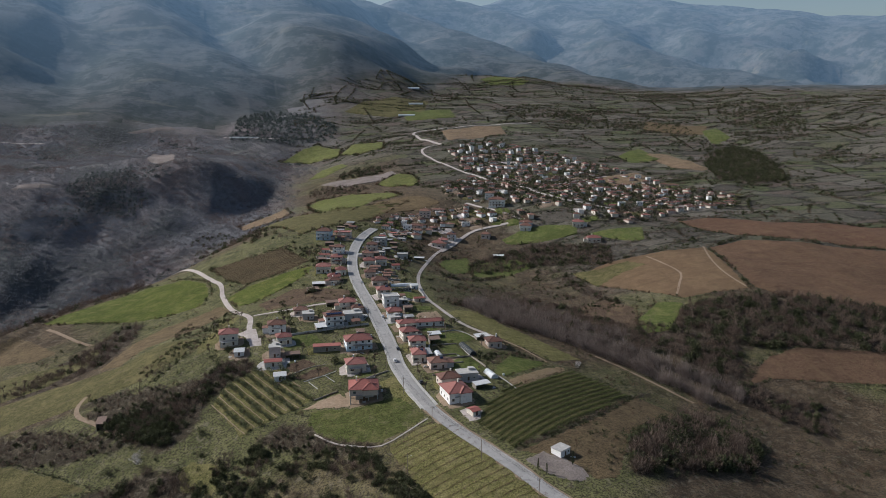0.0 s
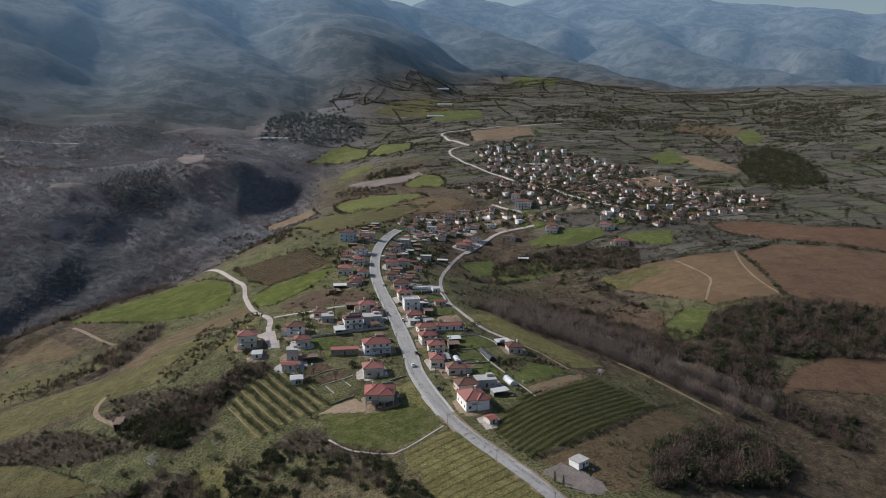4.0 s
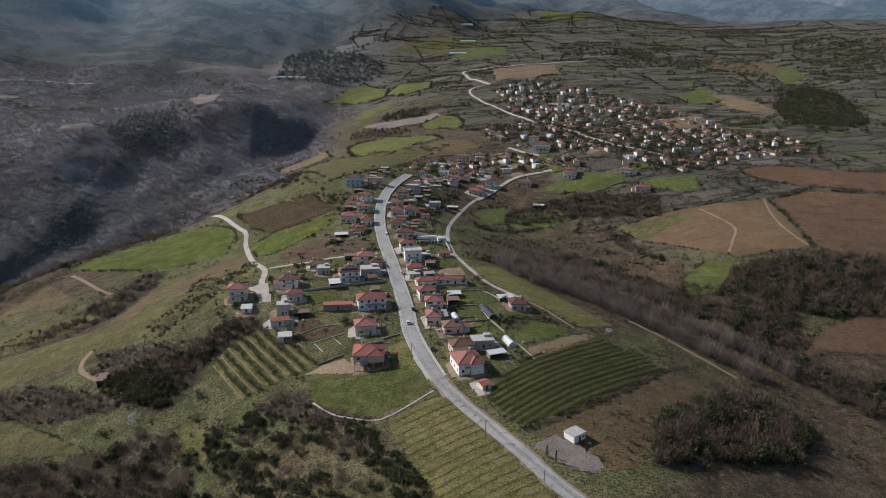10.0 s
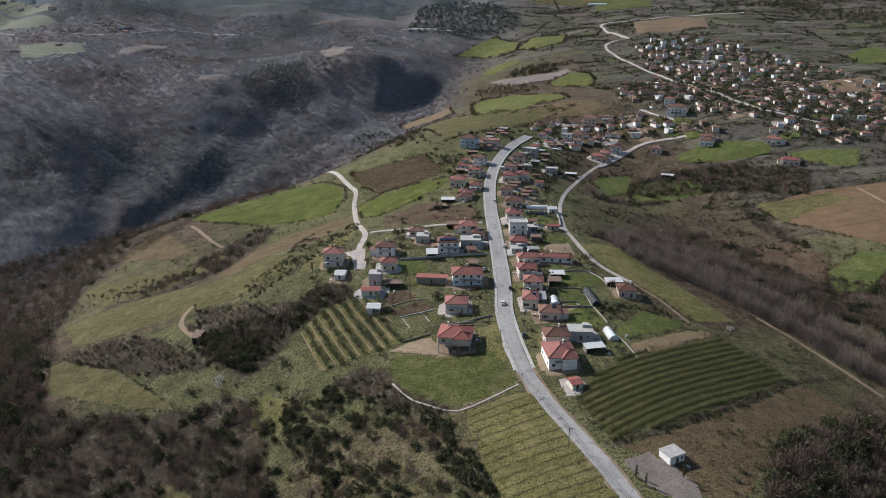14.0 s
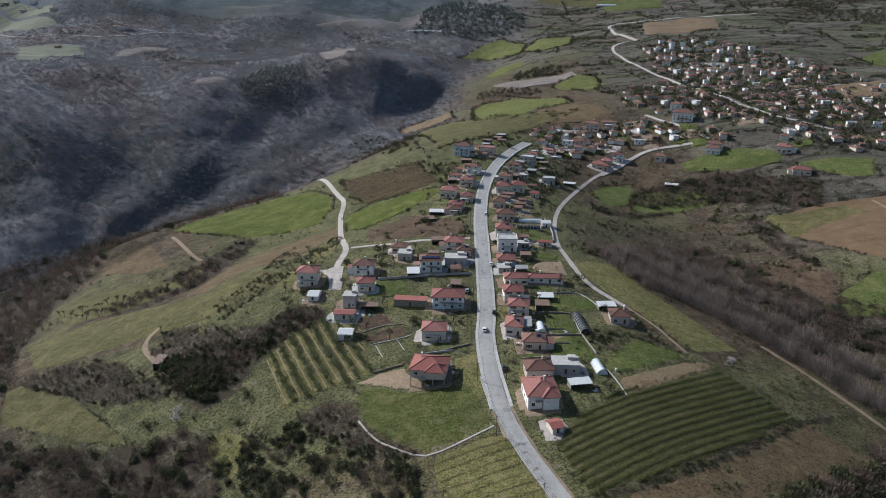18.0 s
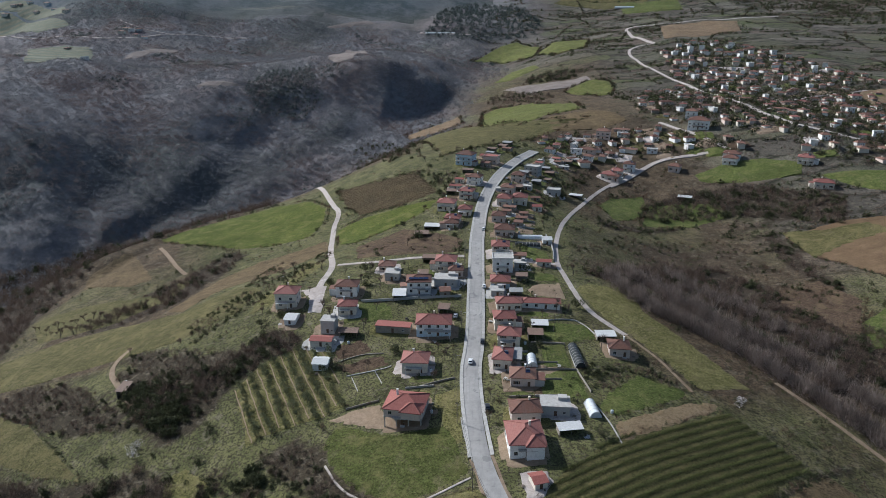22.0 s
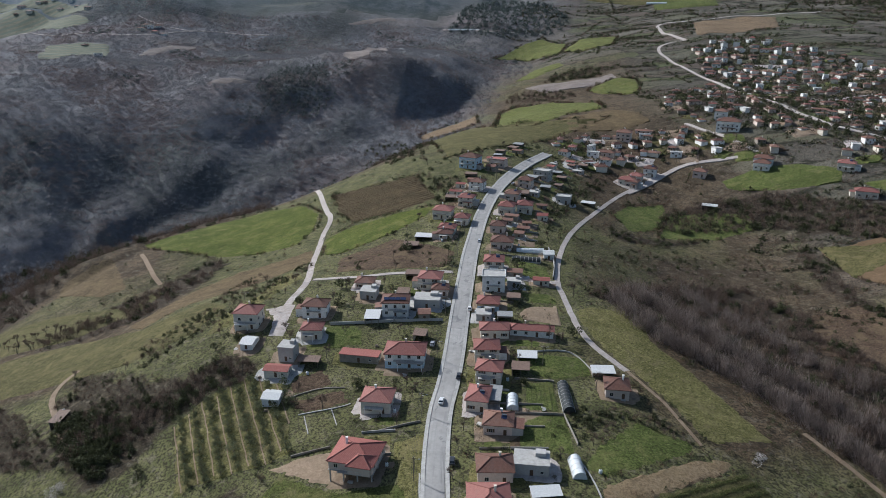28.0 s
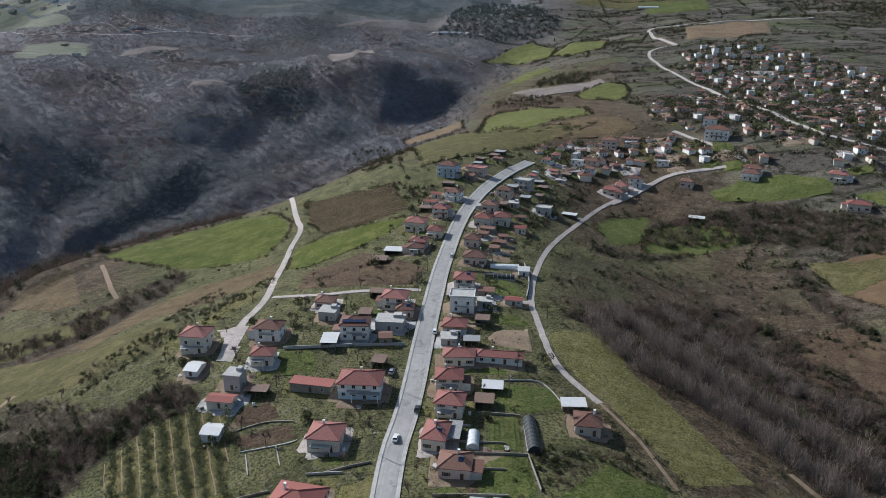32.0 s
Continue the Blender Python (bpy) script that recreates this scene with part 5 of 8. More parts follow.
# plots of land
for nm, line, mat, lab in (
        ("field_green_meadow", GREEN_MEADOW, "meadow", "bright green winter meadow on the edge of the slope"),
        ("field_upper_vineyard", UPPER_VINEYARD, "upper_vine", "dormant brown vineyard on a gentle slope"),
        ("field_green_strip", GREEN_STRIP, "meadow", "green strip of young crop"),
        ("field_brown_plot", BROWN_PLOT, "soil", "brown fallow garden plot"),
        ("field_tan_slope", TAN_SLOPE, "dry", "tan dry grass slope"),
        ("field_olive_slope", OLIVE_SLOPE, "olive", "olive green dry grass slope"),
        ("field_yellow", YELLOW_FIELD, "lime", "yellow green crop field"),
        ("field_bright", BRIGHT_FIELD, "lime", "bright yellow green crop field"),
        ("field_far_green", FAR_GREEN, "lime", "far green crop field"),
        ("field_far_green_east", FAR_GREEN_EAST, "lime", "far green crop field"),
        ("field_far_patch", FAR_PATCH, "lime", "far green patch of crop"),
        ("field_pale", PALE_FIELD, "tan", "pale dry field on the ridge"),
        ("field_fallow", FALLOW_FIELD, "olive", "dull fallow field on the ridge"),
        ("field_east_green", EAST_GREEN, "lawn", "green pasture below the village"),
        ("field_east_green_far", EAST_GREEN_FAR, "lawn", "green pasture below the village"),
        ("field_tan", TAN_FIELD, "tilled_tan", "light tan ploughed field"),
        ("field_brown", BROWN_FIELD, "brown", "brown ploughed field"),
        ("field_red", RED_FIELD, "red", "red brown ploughed field"),
        ("field_east_fallow", EAST_FALLOW, "soil", "brown fallow plot in the hollow"),
        ("field_east_lawn", EAST_LAWN, "lawn", "green plot in the hollow"),
        ("field_red_lower", RED_LOWER, "brown", "red brown plot in the hollow"),
        ("field_big_vineyard", BIG_VINEYARD, "vine_floor", "green vineyard ground between the rows"),
        ("field_ochre_strip", OCHRE_STRIP, "ochre", "ochre stubble strip with furrows"),
        ("field_green_lot", GREEN_LOT, "lawn", "rough green lot"),
        ("field_side_lawn", SIDE_LAWN, "lawn", "dull green yard beside the houses"),
        ("field_roadside_lawn", ROADSIDE_LAWN, "bank_grass", "green grass bank beside the road"),
        ("field_near_vineyard", NEAR_VINEYARD, "rough_grass", "grassy young vineyard beside the road"),
        ("field_orchard", ORCHARD, "rough_grass", "grassy orchard floor"),
        ("field_garden", GARDEN_PLOT, "soil", "brown vegetable garden"),
        ("field_garden_lower", GARDEN_PLOT_LOWER, "soil", "brown vegetable garden"),
        ("field_sandy_yard", SANDY_YARD, "sand", "bare sandy yard below the house"),
        ("field_verge", ROADSIDE_VERGE, "rough_grass", "rough grass beside the pavement"),
        ("field_meadow_east", MEADOW_EAST, "rough_grass", "long grassy meadow beside the lane"),
        ("field_vegetables", VEG_ROWS, "lawn", "vegetable plot with rows"),
        ("field_green_garden", GREEN_GARDEN, "lawn", "green garden behind the houses"),
        ("field_dirt_yard", DIRT_YARD, "sand", "bare dirt yard"),
        ("field_link_lawn", LINK_LAWN, "lawn", "small green lawn by the lane"),
        ("field_upper_lawn", UPPER_LAWN, "lawn", "small green lawn by the lane"),
        ("field_court_lawn", COURT_LAWN, "lawn", "green lawn between the houses"),
        ("field_house_slope", HOUSE_SLOPE, "rough_grass", "light green slope under the houses"),
        ("field_west_low", WEST_LOW_FIELD, "olive", "small olive green terrace field"),
        ("field_pasture_upper", PASTURE_UPPER, "lawn", "dull green pasture under the village"),
        ("field_pasture_east", PASTURE_EAST, "lawn", "dull green pasture under the village"),
        ("field_rim_plot", RIM_PLOT, "dry", "tan fallow plot on the rim of the valley"),
        ("field_rim_orchard", RIM_ORCHARD, "olive", "grass plot with rows of bare trees on the rim"),
        ("yard_lane", LANE_YARD, "gravel", "pale gravel yard at the end of the lane"),
        ("field_upland_plot", UPLAND_C, "lawn", "green pasture on the upland"),
        ("field_upland_slope", UPLAND_D, "lawn", "green pasture on the upland"),
        ("field_upland_fallow", UPLAND_E, "tan", "pale fallow field on the upland"),
        ("field_upland_tan", UPLAND_F, "tan", "pale fallow field on the upland"),
        ("field_upland_dry", UPLAND_G, "dry", "dry grass field on the upland"),
        ("field_upland_green", UPLAND_TERRACE_GREEN, "olive", "green terraced slope on the upland"),
        ("field_upland_top", UPLAND_TERRACE_TOP, "lawn", "green field high on the upland"),
        ("field_upland_terrace", UPLAND_H, "lawn", "green terrace on the upland"),
        ("field_upland_edge", UPLAND_I, "tan", "pale fallow field beside the village"),
        ("field_clearing_hill", CLEARING_HILL, "pale", "pale clearing on the wooded hill"),
        ("field_clearing_low", CLEARING_LEFT, "pale", "pale clearing on the wooded slope"),
        ("field_clearing_top", CLEARING_TOP, "pale", "pale clearing on the wooded hill"),
        ("field_clearing_strip", CLEARING_STRIP, "pale", "pale strip of open land on the wooded hill"),
        ("field_plain", PLAIN_FIELD, "plain_crop", "dull green field on the valley plain"),
        ("field_plain_terrace", PLAIN_TERRACE, "plain_crop", "terraced fields on the valley plain"),
        ("field_plain_terrace_upper", PLAIN_TERRACE_UPPER, "plain_crop", "terraced fields on the valley plain"),
        ("field_grey_strip", GREY_STRIP, "pale", "grey brown tilled strip on the ridge"),
        ("field_brown_shoulder", BROWN_SHOULDER, "dry", "dry brown shoulder above the street"),
        ("field_green_edge", FIELD_GREEN_EAST, "olive", "dull green end of a ploughed field"),
        ("field_near_glade", NEAR_GLADE, "olive", "small grassy glade in the thicket"),
        ("field_scrub_glade", SCRUB_GLADE, "rough_grass", "grassy opening in the scrub"),
        ("field_east_slope", EAST_SLOPE, "dry", "dry grass slope under the vineyard"),
        ("yard_hut", HUT_YARD, "pale", "pale concrete and gravel yard of the hut")):
    drape(nm, line, M[mat], lab, lift=0.36 if nm == "field_green_edge" else 0.22)


# ---- building helpers ----
def part(name, bm, material, parent, label=""):
    """Links a bmesh as one mesh under a thing or part."""
    me = bpy.data.meshes.new(name)
    bm.to_mesh(me)
    bm.free()
    for m in material if isinstance(material, tuple) else (material,):
        me.materials.append(m)
    ob = new(name, me)
    ob.parent = parent
    return tagged(ob, label) if label else ob


def box(bm, x0, y0, z0, x1, y1, z1):
    v = [bm.verts.new(p) for p in ((x0, y0, z0), (x1, y0, z0), (x1, y1, z0), (x0, y1, z0), (x0, y0, z1), (x1, y0, z1), (x1, y1, z1), (x0, y1, z1))]
    for f in ((3, 2, 1, 0), (4, 5, 6, 7), (0, 1, 5, 4), (1, 2, 6, 5), (2, 3, 7, 6), (3, 0, 4, 7)):
        bm.faces.new([v[i] for i in f])
    return bm


def boxes(*rows):
    bm = bmesh.new()
    for r in rows:
        box(bm, *r)
    return bm


def rod(bm, a, b, r0, r1, n=6):
    """A tapered round bar."""
    a, b = Vector(a), Vector(b)
    q = (b - a).to_track_quat("Z", "Y")
    rings = []
    for c, r in ((a, r0), (b, r1)):
        rings.append([bm.verts.new(c + q @ Vector((r * math.cos(6.283 * k / n), r * math.sin(6.283 * k / n), 0))) for k in range(n)])
    for k in range(n):
        bm.faces.new((rings[0][k], rings[0][(k + 1) % n], rings[1][(k + 1) % n], rings[1][k]))
    bm.faces.new(rings[1])
    bm.faces.new(rings[0][::-1])
    return bm


def hip_roof(w, d, z, rise, over=0.55, thick=0.22, ridge=None):
    """A hipped roof with eaves, a soffit and raised hip tiles."""
    x, y = w / 2 + over, d / 2 + over
    run = min(x, y) if ridge is None else ridge
    if w >= d:
        top = [(-(x - run), 0), (x - run, 0)]
    else:
        top = [(0, -(y - run)), (0, y - run)]
    bm = bmesh.new()
    low = [bm.verts.new((sx * x, sy * y, z - thick)) for sx, sy in ((-1, -1), (1, -1), (1, 1), (-1, 1))]
    eave = [bm.verts.new((sx * x, sy * y, z)) for sx, sy in ((-1, -1), (1, -1), (1, 1), (-1, 1))]
    a, b = [bm.verts.new((px, py, z + rise)) for px, py in top]
    bm.faces.new(low[::-1])
    for k in range(4):
        bm.faces.new((low[k], low[(k + 1) % 4], eave[(k + 1) % 4], eave[k]))
    if w >= d:
        sides = ((eave[0], eave[1], b, a), (eave[1], eave[2], b), (eave[2], eave[3], a, b), (eave[3], eave[0], a))
        hips = ((0, a), (1, b), (2, b), (3, a))
    else:
        sides = ((eave[0], eave[1], a), (eave[1], eave[2], b, a), (eave[2], eave[3], b), (eave[3], eave[0], a, b))
        hips = ((0, a), (1, a), (2, b), (3, b))
    for s in sides:
        bm.faces.new(s)
    ends = [(eave[i].co.copy(), p.co.copy()) for i, p in hips] + [(a.co.copy(), b.co.copy())]
    caps = bmesh.new()
    for p, q in ends:
        if (q - p).length > 0.3:
            rod(caps, p + Vector((0, 0, 0.03)), q + Vector((0, 0, 0.03)), 0.13, 0.13, 5)
    return bm, caps


def gable_roof(w, d, z, rise, over=0.4, thick=0.15):
    x, y = w / 2 + over, d / 2 + over
    bm = bmesh.new()
    t = [bm.verts.new(p) for p in ((-x, -y, z), (x, -y, z), (x, 0, z + rise), (-x, 0, z + rise), (x, y, z), (-x, y, z))]
    u = [bm.verts.new((v.co.x, v.co.y, v.co.z - thick)) for v in t]
    bm.faces.new((t[0], t[1], t[2], t[3])), bm.faces.new((t[3], t[2], t[4], t[5]))
    bm.faces.new((u[3], u[2], u[1], u[0])), bm.faces.new((u[5], u[4], u[2], u[3]))
    for a, b in ((0, 1), (1, 2), (2, 4), (4, 5), (5, 3), (3, 0)):
        bm.faces.new((u[a], u[b], t[b], t[a]))
    return bm


def window(parent, x, y, z, face, w=1.1, h=1.2, shutters=False, cheap=False):
    """A window set on a wall; face is the angle that it looks to."""
    turn = pose(x, y, z, 0, 0, face)
    fr = boxes((-w / 2 - 0.08, -0.09, -0.08, -w / 2, 0.05, h + 0.08), (w / 2, -0.09, -0.08, w / 2 + 0.08, 0.05, h + 0.08),
               (-w / 2, -0.09, h, w / 2, 0.05, h + 0.08), (-w / 2 - 0.12, -0.16, -0.1, w / 2 + 0.12, 0.05, 0), (-0.03, -0.07, 0, 0.03, 0.05, h))
    bmesh.ops.transform(fr, matrix=turn, verts=fr.verts)
    ob = part("window", fr, M["frame"], parent)
    gl = boxes((-w / 2, -0.035, 0, w / 2, 0.05, h))
    bmesh.ops.transform(gl, matrix=turn, verts=gl.verts)
    part("pane", gl, M["glass"], ob, "dark window glass")
    if shutters:
        for a, b in ((-w - 0.12, -w / 2 - 0.1), (w / 2 + 0.1, w + 0.12)):
            sh = boxes((a, -0.1, 0, b, 0.02, h))
            bmesh.ops.transform(sh, matrix=turn, verts=sh.verts)
            part("shutter", sh, M["shutter"], ob, "brown wooden shutter")
    return ob


def balcony(parent, w, d, z, deep=1.3, share=0.6):
    part("balcony", boxes((-w * share / 2, -d / 2 - deep, z - 0.18, w * share / 2, -d / 2 + 0.02, z)), M["concrete"], parent, "concrete balcony slab")
    rail = bmesh.new()
    x0, x1, y = -w * share / 2, w * share / 2, -d / 2 - deep + 0.08
    for k in range(9):
        x = x0 + (x1 - x0) * k / 8
        rod(rail, (x, y, z), (x, y, z + 0.95), 0.03, 0.03, 4)
    for a, b in (((x0, y), (x1, y)), ((x0, y), (x0, -d / 2)), ((x1, y), (x1, -d / 2))):
        rod(rail, (*a, z + 0.95), (*b, z + 0.95), 0.04, 0.04, 4)
    part("railing", rail, M["frame"], parent, "thin balcony railing")


HOUSE_LOOK = {
    # wall, roof, label
    "hip": ("cream", "roof", "cream rendered village house with a hipped terracotta roof"),
    "low": ("pink", "roof_old", "low village house with a weathered tiled roof"),
    "white": ("white", "roof_old", "white rendered house with a dark tiled roof"),
    "tower": ("cream", "roof", "tall cream house with balconies and a red roof"),
    "blue_base": ("white", "roof", "wide white house with red roof and blue base"),
    "villa": ("pink", "roof_red", "unfinished two storey villa with a new red roof"),
    "villa_white": ("white", "roof", "large white villa with a red hipped roof and dormer"),
    "solar": ("white", "roof_old", "two storey house with a row of solar panels on its roof"),
    "orange": ("orange", "roof", "small orange and blue house with a red roof"),
    "long": ("white", "roof", "long low white outbuilding with a red roof"),
    "blue": ("blue", "roof_old", "three storey pale blue building with balconies"),
    "flat_red": ("pink", "roof_red", "flat reddish shop building beside the street"),
    "stone": ("stone", "roof_old", "old stone house with a weathered tiled roof"),
    "flat": ("grey", "concrete", "flat roofed concrete house"),
    "white_flat": ("white", "concrete", "white two storey house with a flat roof"),
}


def house(x, y, w, d, h, kind, angle, detail=True, name="house", simple=False):
    """A house: h is the height halfway up its roof."""
    wall, roof, label = HOUSE_LOOK[kind]
    if simple and roof == "roof" and kind != "tower":
        roof = "roof_old"
    root = tagged(new(name), label, "house", "houses of the village")
    flat = kind.startswith("flat") or kind == "white_flat"
    rise = 0.0 if flat else 0.21 * min(w, d) + 0.3
    top = h - rise * 0.4 if not flat else h
    storeys = max(1, round((top - 0.3) / 2.9))
    root.matrix_world = pose(x, y, float(ground_z(x, y)), 0, 0, angle)
    if kind == "villa":
        part("wall", boxes((-w / 2, -d / 2, 3.0, w / 2, d / 2, top)), M[wall], root)
        part("ground_floor_wall", boxes((-w * 0.3, -d * 0.22, -2.5, w * 0.34, d * 0.44, 2.78)), M["grey"], root, "bare block wall set back behind pillars")
        part("floor_slab", boxes((-w / 2 - 0.25, -d / 2 - 0.25, 2.78, w / 2 + 0.25, d / 2 + 0.25, 3.0)), M["concrete"], root, "bare concrete floor slab")
        for px in (-0.48, -0.17, 0.15, 0.48):
            for py in (-0.48, 0.0, 0.47):
                part("pillar", boxes((px * w - 0.18, py * d - 0.18, -2.5, px * w + 0.18, py * d + 0.18, 2.78)), M["concrete"], root)
    else:
        part("wall", boxes((-w / 2, -d / 2, -2.5, w / 2, d / 2, top)), M[wall], root)
    if kind in ("blue_base", "orange", "villa_white"):
        part("wall_base", boxes((-w / 2 - 0.02, -d / 2 - 0.02, -2.4, w / 2 + 0.02, d / 2 + 0.02, 2.4)), M["blue" if kind != "villa_white" else "white"], root, "pale blue ground floor")
    if flat:
        part("roof", boxes((-w / 2 - 0.3, -d / 2 - 0.3, top, w / 2 + 0.3, d / 2 + 0.3, top + 0.25)), M[roof], root)
        part("parapet", boxes((-w / 2 - 0.3, -d / 2 - 0.3, top + 0.25, w / 2 + 0.3, -d / 2 - 0.1, top + 0.7), (-w / 2 - 0.3, d / 2 + 0.1, top + 0.25, w / 2 + 0.3, d / 2 + 0.3, top + 0.7),
                              (-w / 2 - 0.3, -d / 2 - 0.1, top + 0.25, -w / 2 - 0.1, d / 2 + 0.1, top + 0.7), (w / 2 + 0.1, -d / 2 - 0.1, top + 0.25, w / 2 + 0.3, d / 2 + 0.1, top + 0.7)), M[wall], root)
    else:
        bm, caps = hip_roof(w, d, top, rise)
        r = part("roof", bm, M[roof], root)
        part("ridge_tiles", caps, M["roof_old" if roof == "roof_old" else "roof"], r)
        cx = random.uniform(-0.25, 0.25) * w
        part("chimney", boxes((cx - 0.3, 0.6, top + 0.2, cx + 0.3, 1.2, top + rise + 0.9), (cx - 0.38, 0.52, top + rise + 0.9, cx + 0.38, 1.28, top + rise + 1.05)), M["white" if random.random() < 0.6 else "cream"], root, "rendered chimney")
    if kind in ("villa", "villa_white"):
        bm, caps = hip_roof(w * 0.52, d * 0.5, 0, rise * 0.75, 0.4)
        shift = Matrix.Translation((w * 0.22, -d * 0.36, top + 0.02))
        bmesh.ops.transform(bm, matrix=shift, verts=bm.verts), bmesh.ops.transform(caps, matrix=shift, verts=caps.verts)
        r = part("wing_roof", bm, M[roof], root)
        part("ridge_tiles", caps, M["roof"], r)
        part("wing_wall", boxes((w * 0.22 - w * 0.25, -d * 0.36 - d * 0.24, -2.5 if kind != "villa" else 3.004, w * 0.22 + w * 0.25, -d * 0.3, top - 0.02)), M[wall], root)
    if kind == "solar":
        for k in range(4):
            bm = boxes((-1.1, -0.8, 0, 1.1, 0.8, 0.06))
            bmesh.ops.transform(bm, matrix=pose(-w / 2 + 1.9 + k * 2.35, -d * 0.31, top + rise * 0.55, 18), verts=bm.verts)
            part("solar_panel", bm, M["panel"], root, "dark blue solar panel")
    if kind in ("hip", "low", "villa_white", "white") and random.random() < 0.2:
        bm = boxes((-0.9, -0.55, 0, 0.9, 0.55, 0.07))
        bmesh.ops.transform(bm, matrix=pose(w * 0.2, -d * 0.2, top + rise * 0.75, 35), verts=bm.verts)
        heater = part("solar_heater", bm, M["panel"], root, "rooftop solar water heater")
        tank = rod(bmesh.new(), (w * 0.2 - 0.7, -d * 0.2 + 0.55, top + rise * 0.75 + 0.55), (w * 0.2 + 0.7, -d * 0.2 + 0.55, top + rise * 0.75 + 0.55), 0.27, 0.27, 8)
        part("tank", tank, M["metal"], heater, "steel water tank")
    if simple:
        for px, py, face in ((-w * 0.28, -d / 2, 0), (w * 0.28, -d / 2, 0)):
            gl = boxes((-0.6, -0.06, 0, 0.6, 0.05, 1.25))
            bmesh.ops.transform(gl, matrix=pose(px, py, top - 2.1, 0, 0, face), verts=gl.verts)
            part("window", gl, M["glass"], root)
        part("door", boxes((-0.5, -d / 2 - 0.05, 0, 0.5, -d / 2 + 0.05, 2.1)), M["shutter"], root)
        return root
    for s in range(storeys):
        z = 0.95 + s * 2.9
        if kind == "villa" and s == 0:
            continue
        if z + 1.3 > top:
            break
        n = max(2, int(w / 3.6))
        for k in range(n):
            px = -w / 2 + w * (k + 0.5) / n
            if s == 0 and k == n // 2:
                continue
            window(root, px, -d / 2, z, 0, shutters=detail and kind in ("hip", "low") and random.random() < 0.5)
        m = max(1, int(d / 4.0))
        for k in range(m):
            py = -d / 2 + d * (k + 0.5) / m
            window(root, w / 2, py, z, 90)
            if detail:
                window(root, -w / 2, py, z, -90)
    if detail and not flat and kind not in ("long", "villa", "villa_white"):
        # a lower annex, a veranda with posts, and the pale edge of the floor slab
        if random.random() < 0.45:
            s, aw, ad = random.choice((-1, 1)), random.uniform(2.6, 3.8), d * random.uniform(0.5, 0.7)
            at, ah = random.uniform(-0.15, 0.2) * d, min(top - 0.6, random.uniform(2.5, 3.1))
            annex = part("annex", boxes((s * w / 2 if s > 0 else -w / 2 - aw, at - ad / 2, -2.4, w / 2 + aw if s > 0 else -w / 2, at + ad / 2, ah)), M[random.choice((wall, "grey", "white"))], root, "lower annex against the house")
            lid = boxes((s * w / 2 if s > 0 else -w / 2 - aw - 0.3, at - ad / 2 - 0.3, ah, w / 2 + aw + 0.3 if s > 0 else -w / 2, at + ad / 2 + 0.3, ah + 0.14))
            for v in lid.verts:
                v.co.z += 0.25 * (1 - (abs(v.co.x) - w / 2) / aw)
            part("annex_roof", lid, M[random.choice((roof, "roof_old", "concrete"))], annex)
        if random.random() < 0.6:
            span = w * random.uniform(0.4, 0.7)
            x0 = random.uniform(-w / 2, w / 2 - span)
            porch = part("veranda_roof", boxes((x0, -d / 2 - 2.0, 2.55, x0 + span, -d / 2, 2.72)), M[random.choice(("concrete", roof, "white"))], root, "veranda slab over the entrance")
            for k in (0.06, 0.94):
                part("post", boxes((x0 + span * k - 0.1, -d / 2 - 1.9, -1.5, x0 + span * k + 0.1, -d / 2 - 1.7, 2.55)), M["white"], porch)
        if storeys >= 2:
            part("floor_band", boxes((-w / 2 - 0.12, -d / 2 - 0.12, 2.86, w / 2 + 0.12, d / 2 + 0.12, 3.04)), M["white"], root, "pale edge of the floor slab")
    n = max(2, int(w / 3.6))
    px = -w / 2 + w * (n // 2 + 0.5) / n
    door = part("door", boxes((px - 0.5, -d / 2 - 0.06, 0.05, px + 0.5, -d / 2 + 0.05, 2.1)), M["shutter"], root, "brown wooden door")
    part("door_handle", boxes((px + 0.36, -d / 2 - 0.1, 1.0, px + 0.42, -d / 2 - 0.05, 1.15)), M["metal"], door)
    part("doorstep", boxes((px - 0.8, -d / 2 - 0.7, -0.6, px + 0.8, -d / 2, 0.04)), M["concrete"], root)
    if storeys >= 2 and detail:
        for s in range(1, storeys):
            balcony(root, w, d, 0.3 + s * 2.9, share=0.9 if kind in ("tower", "blue") else 0.55)
    return root


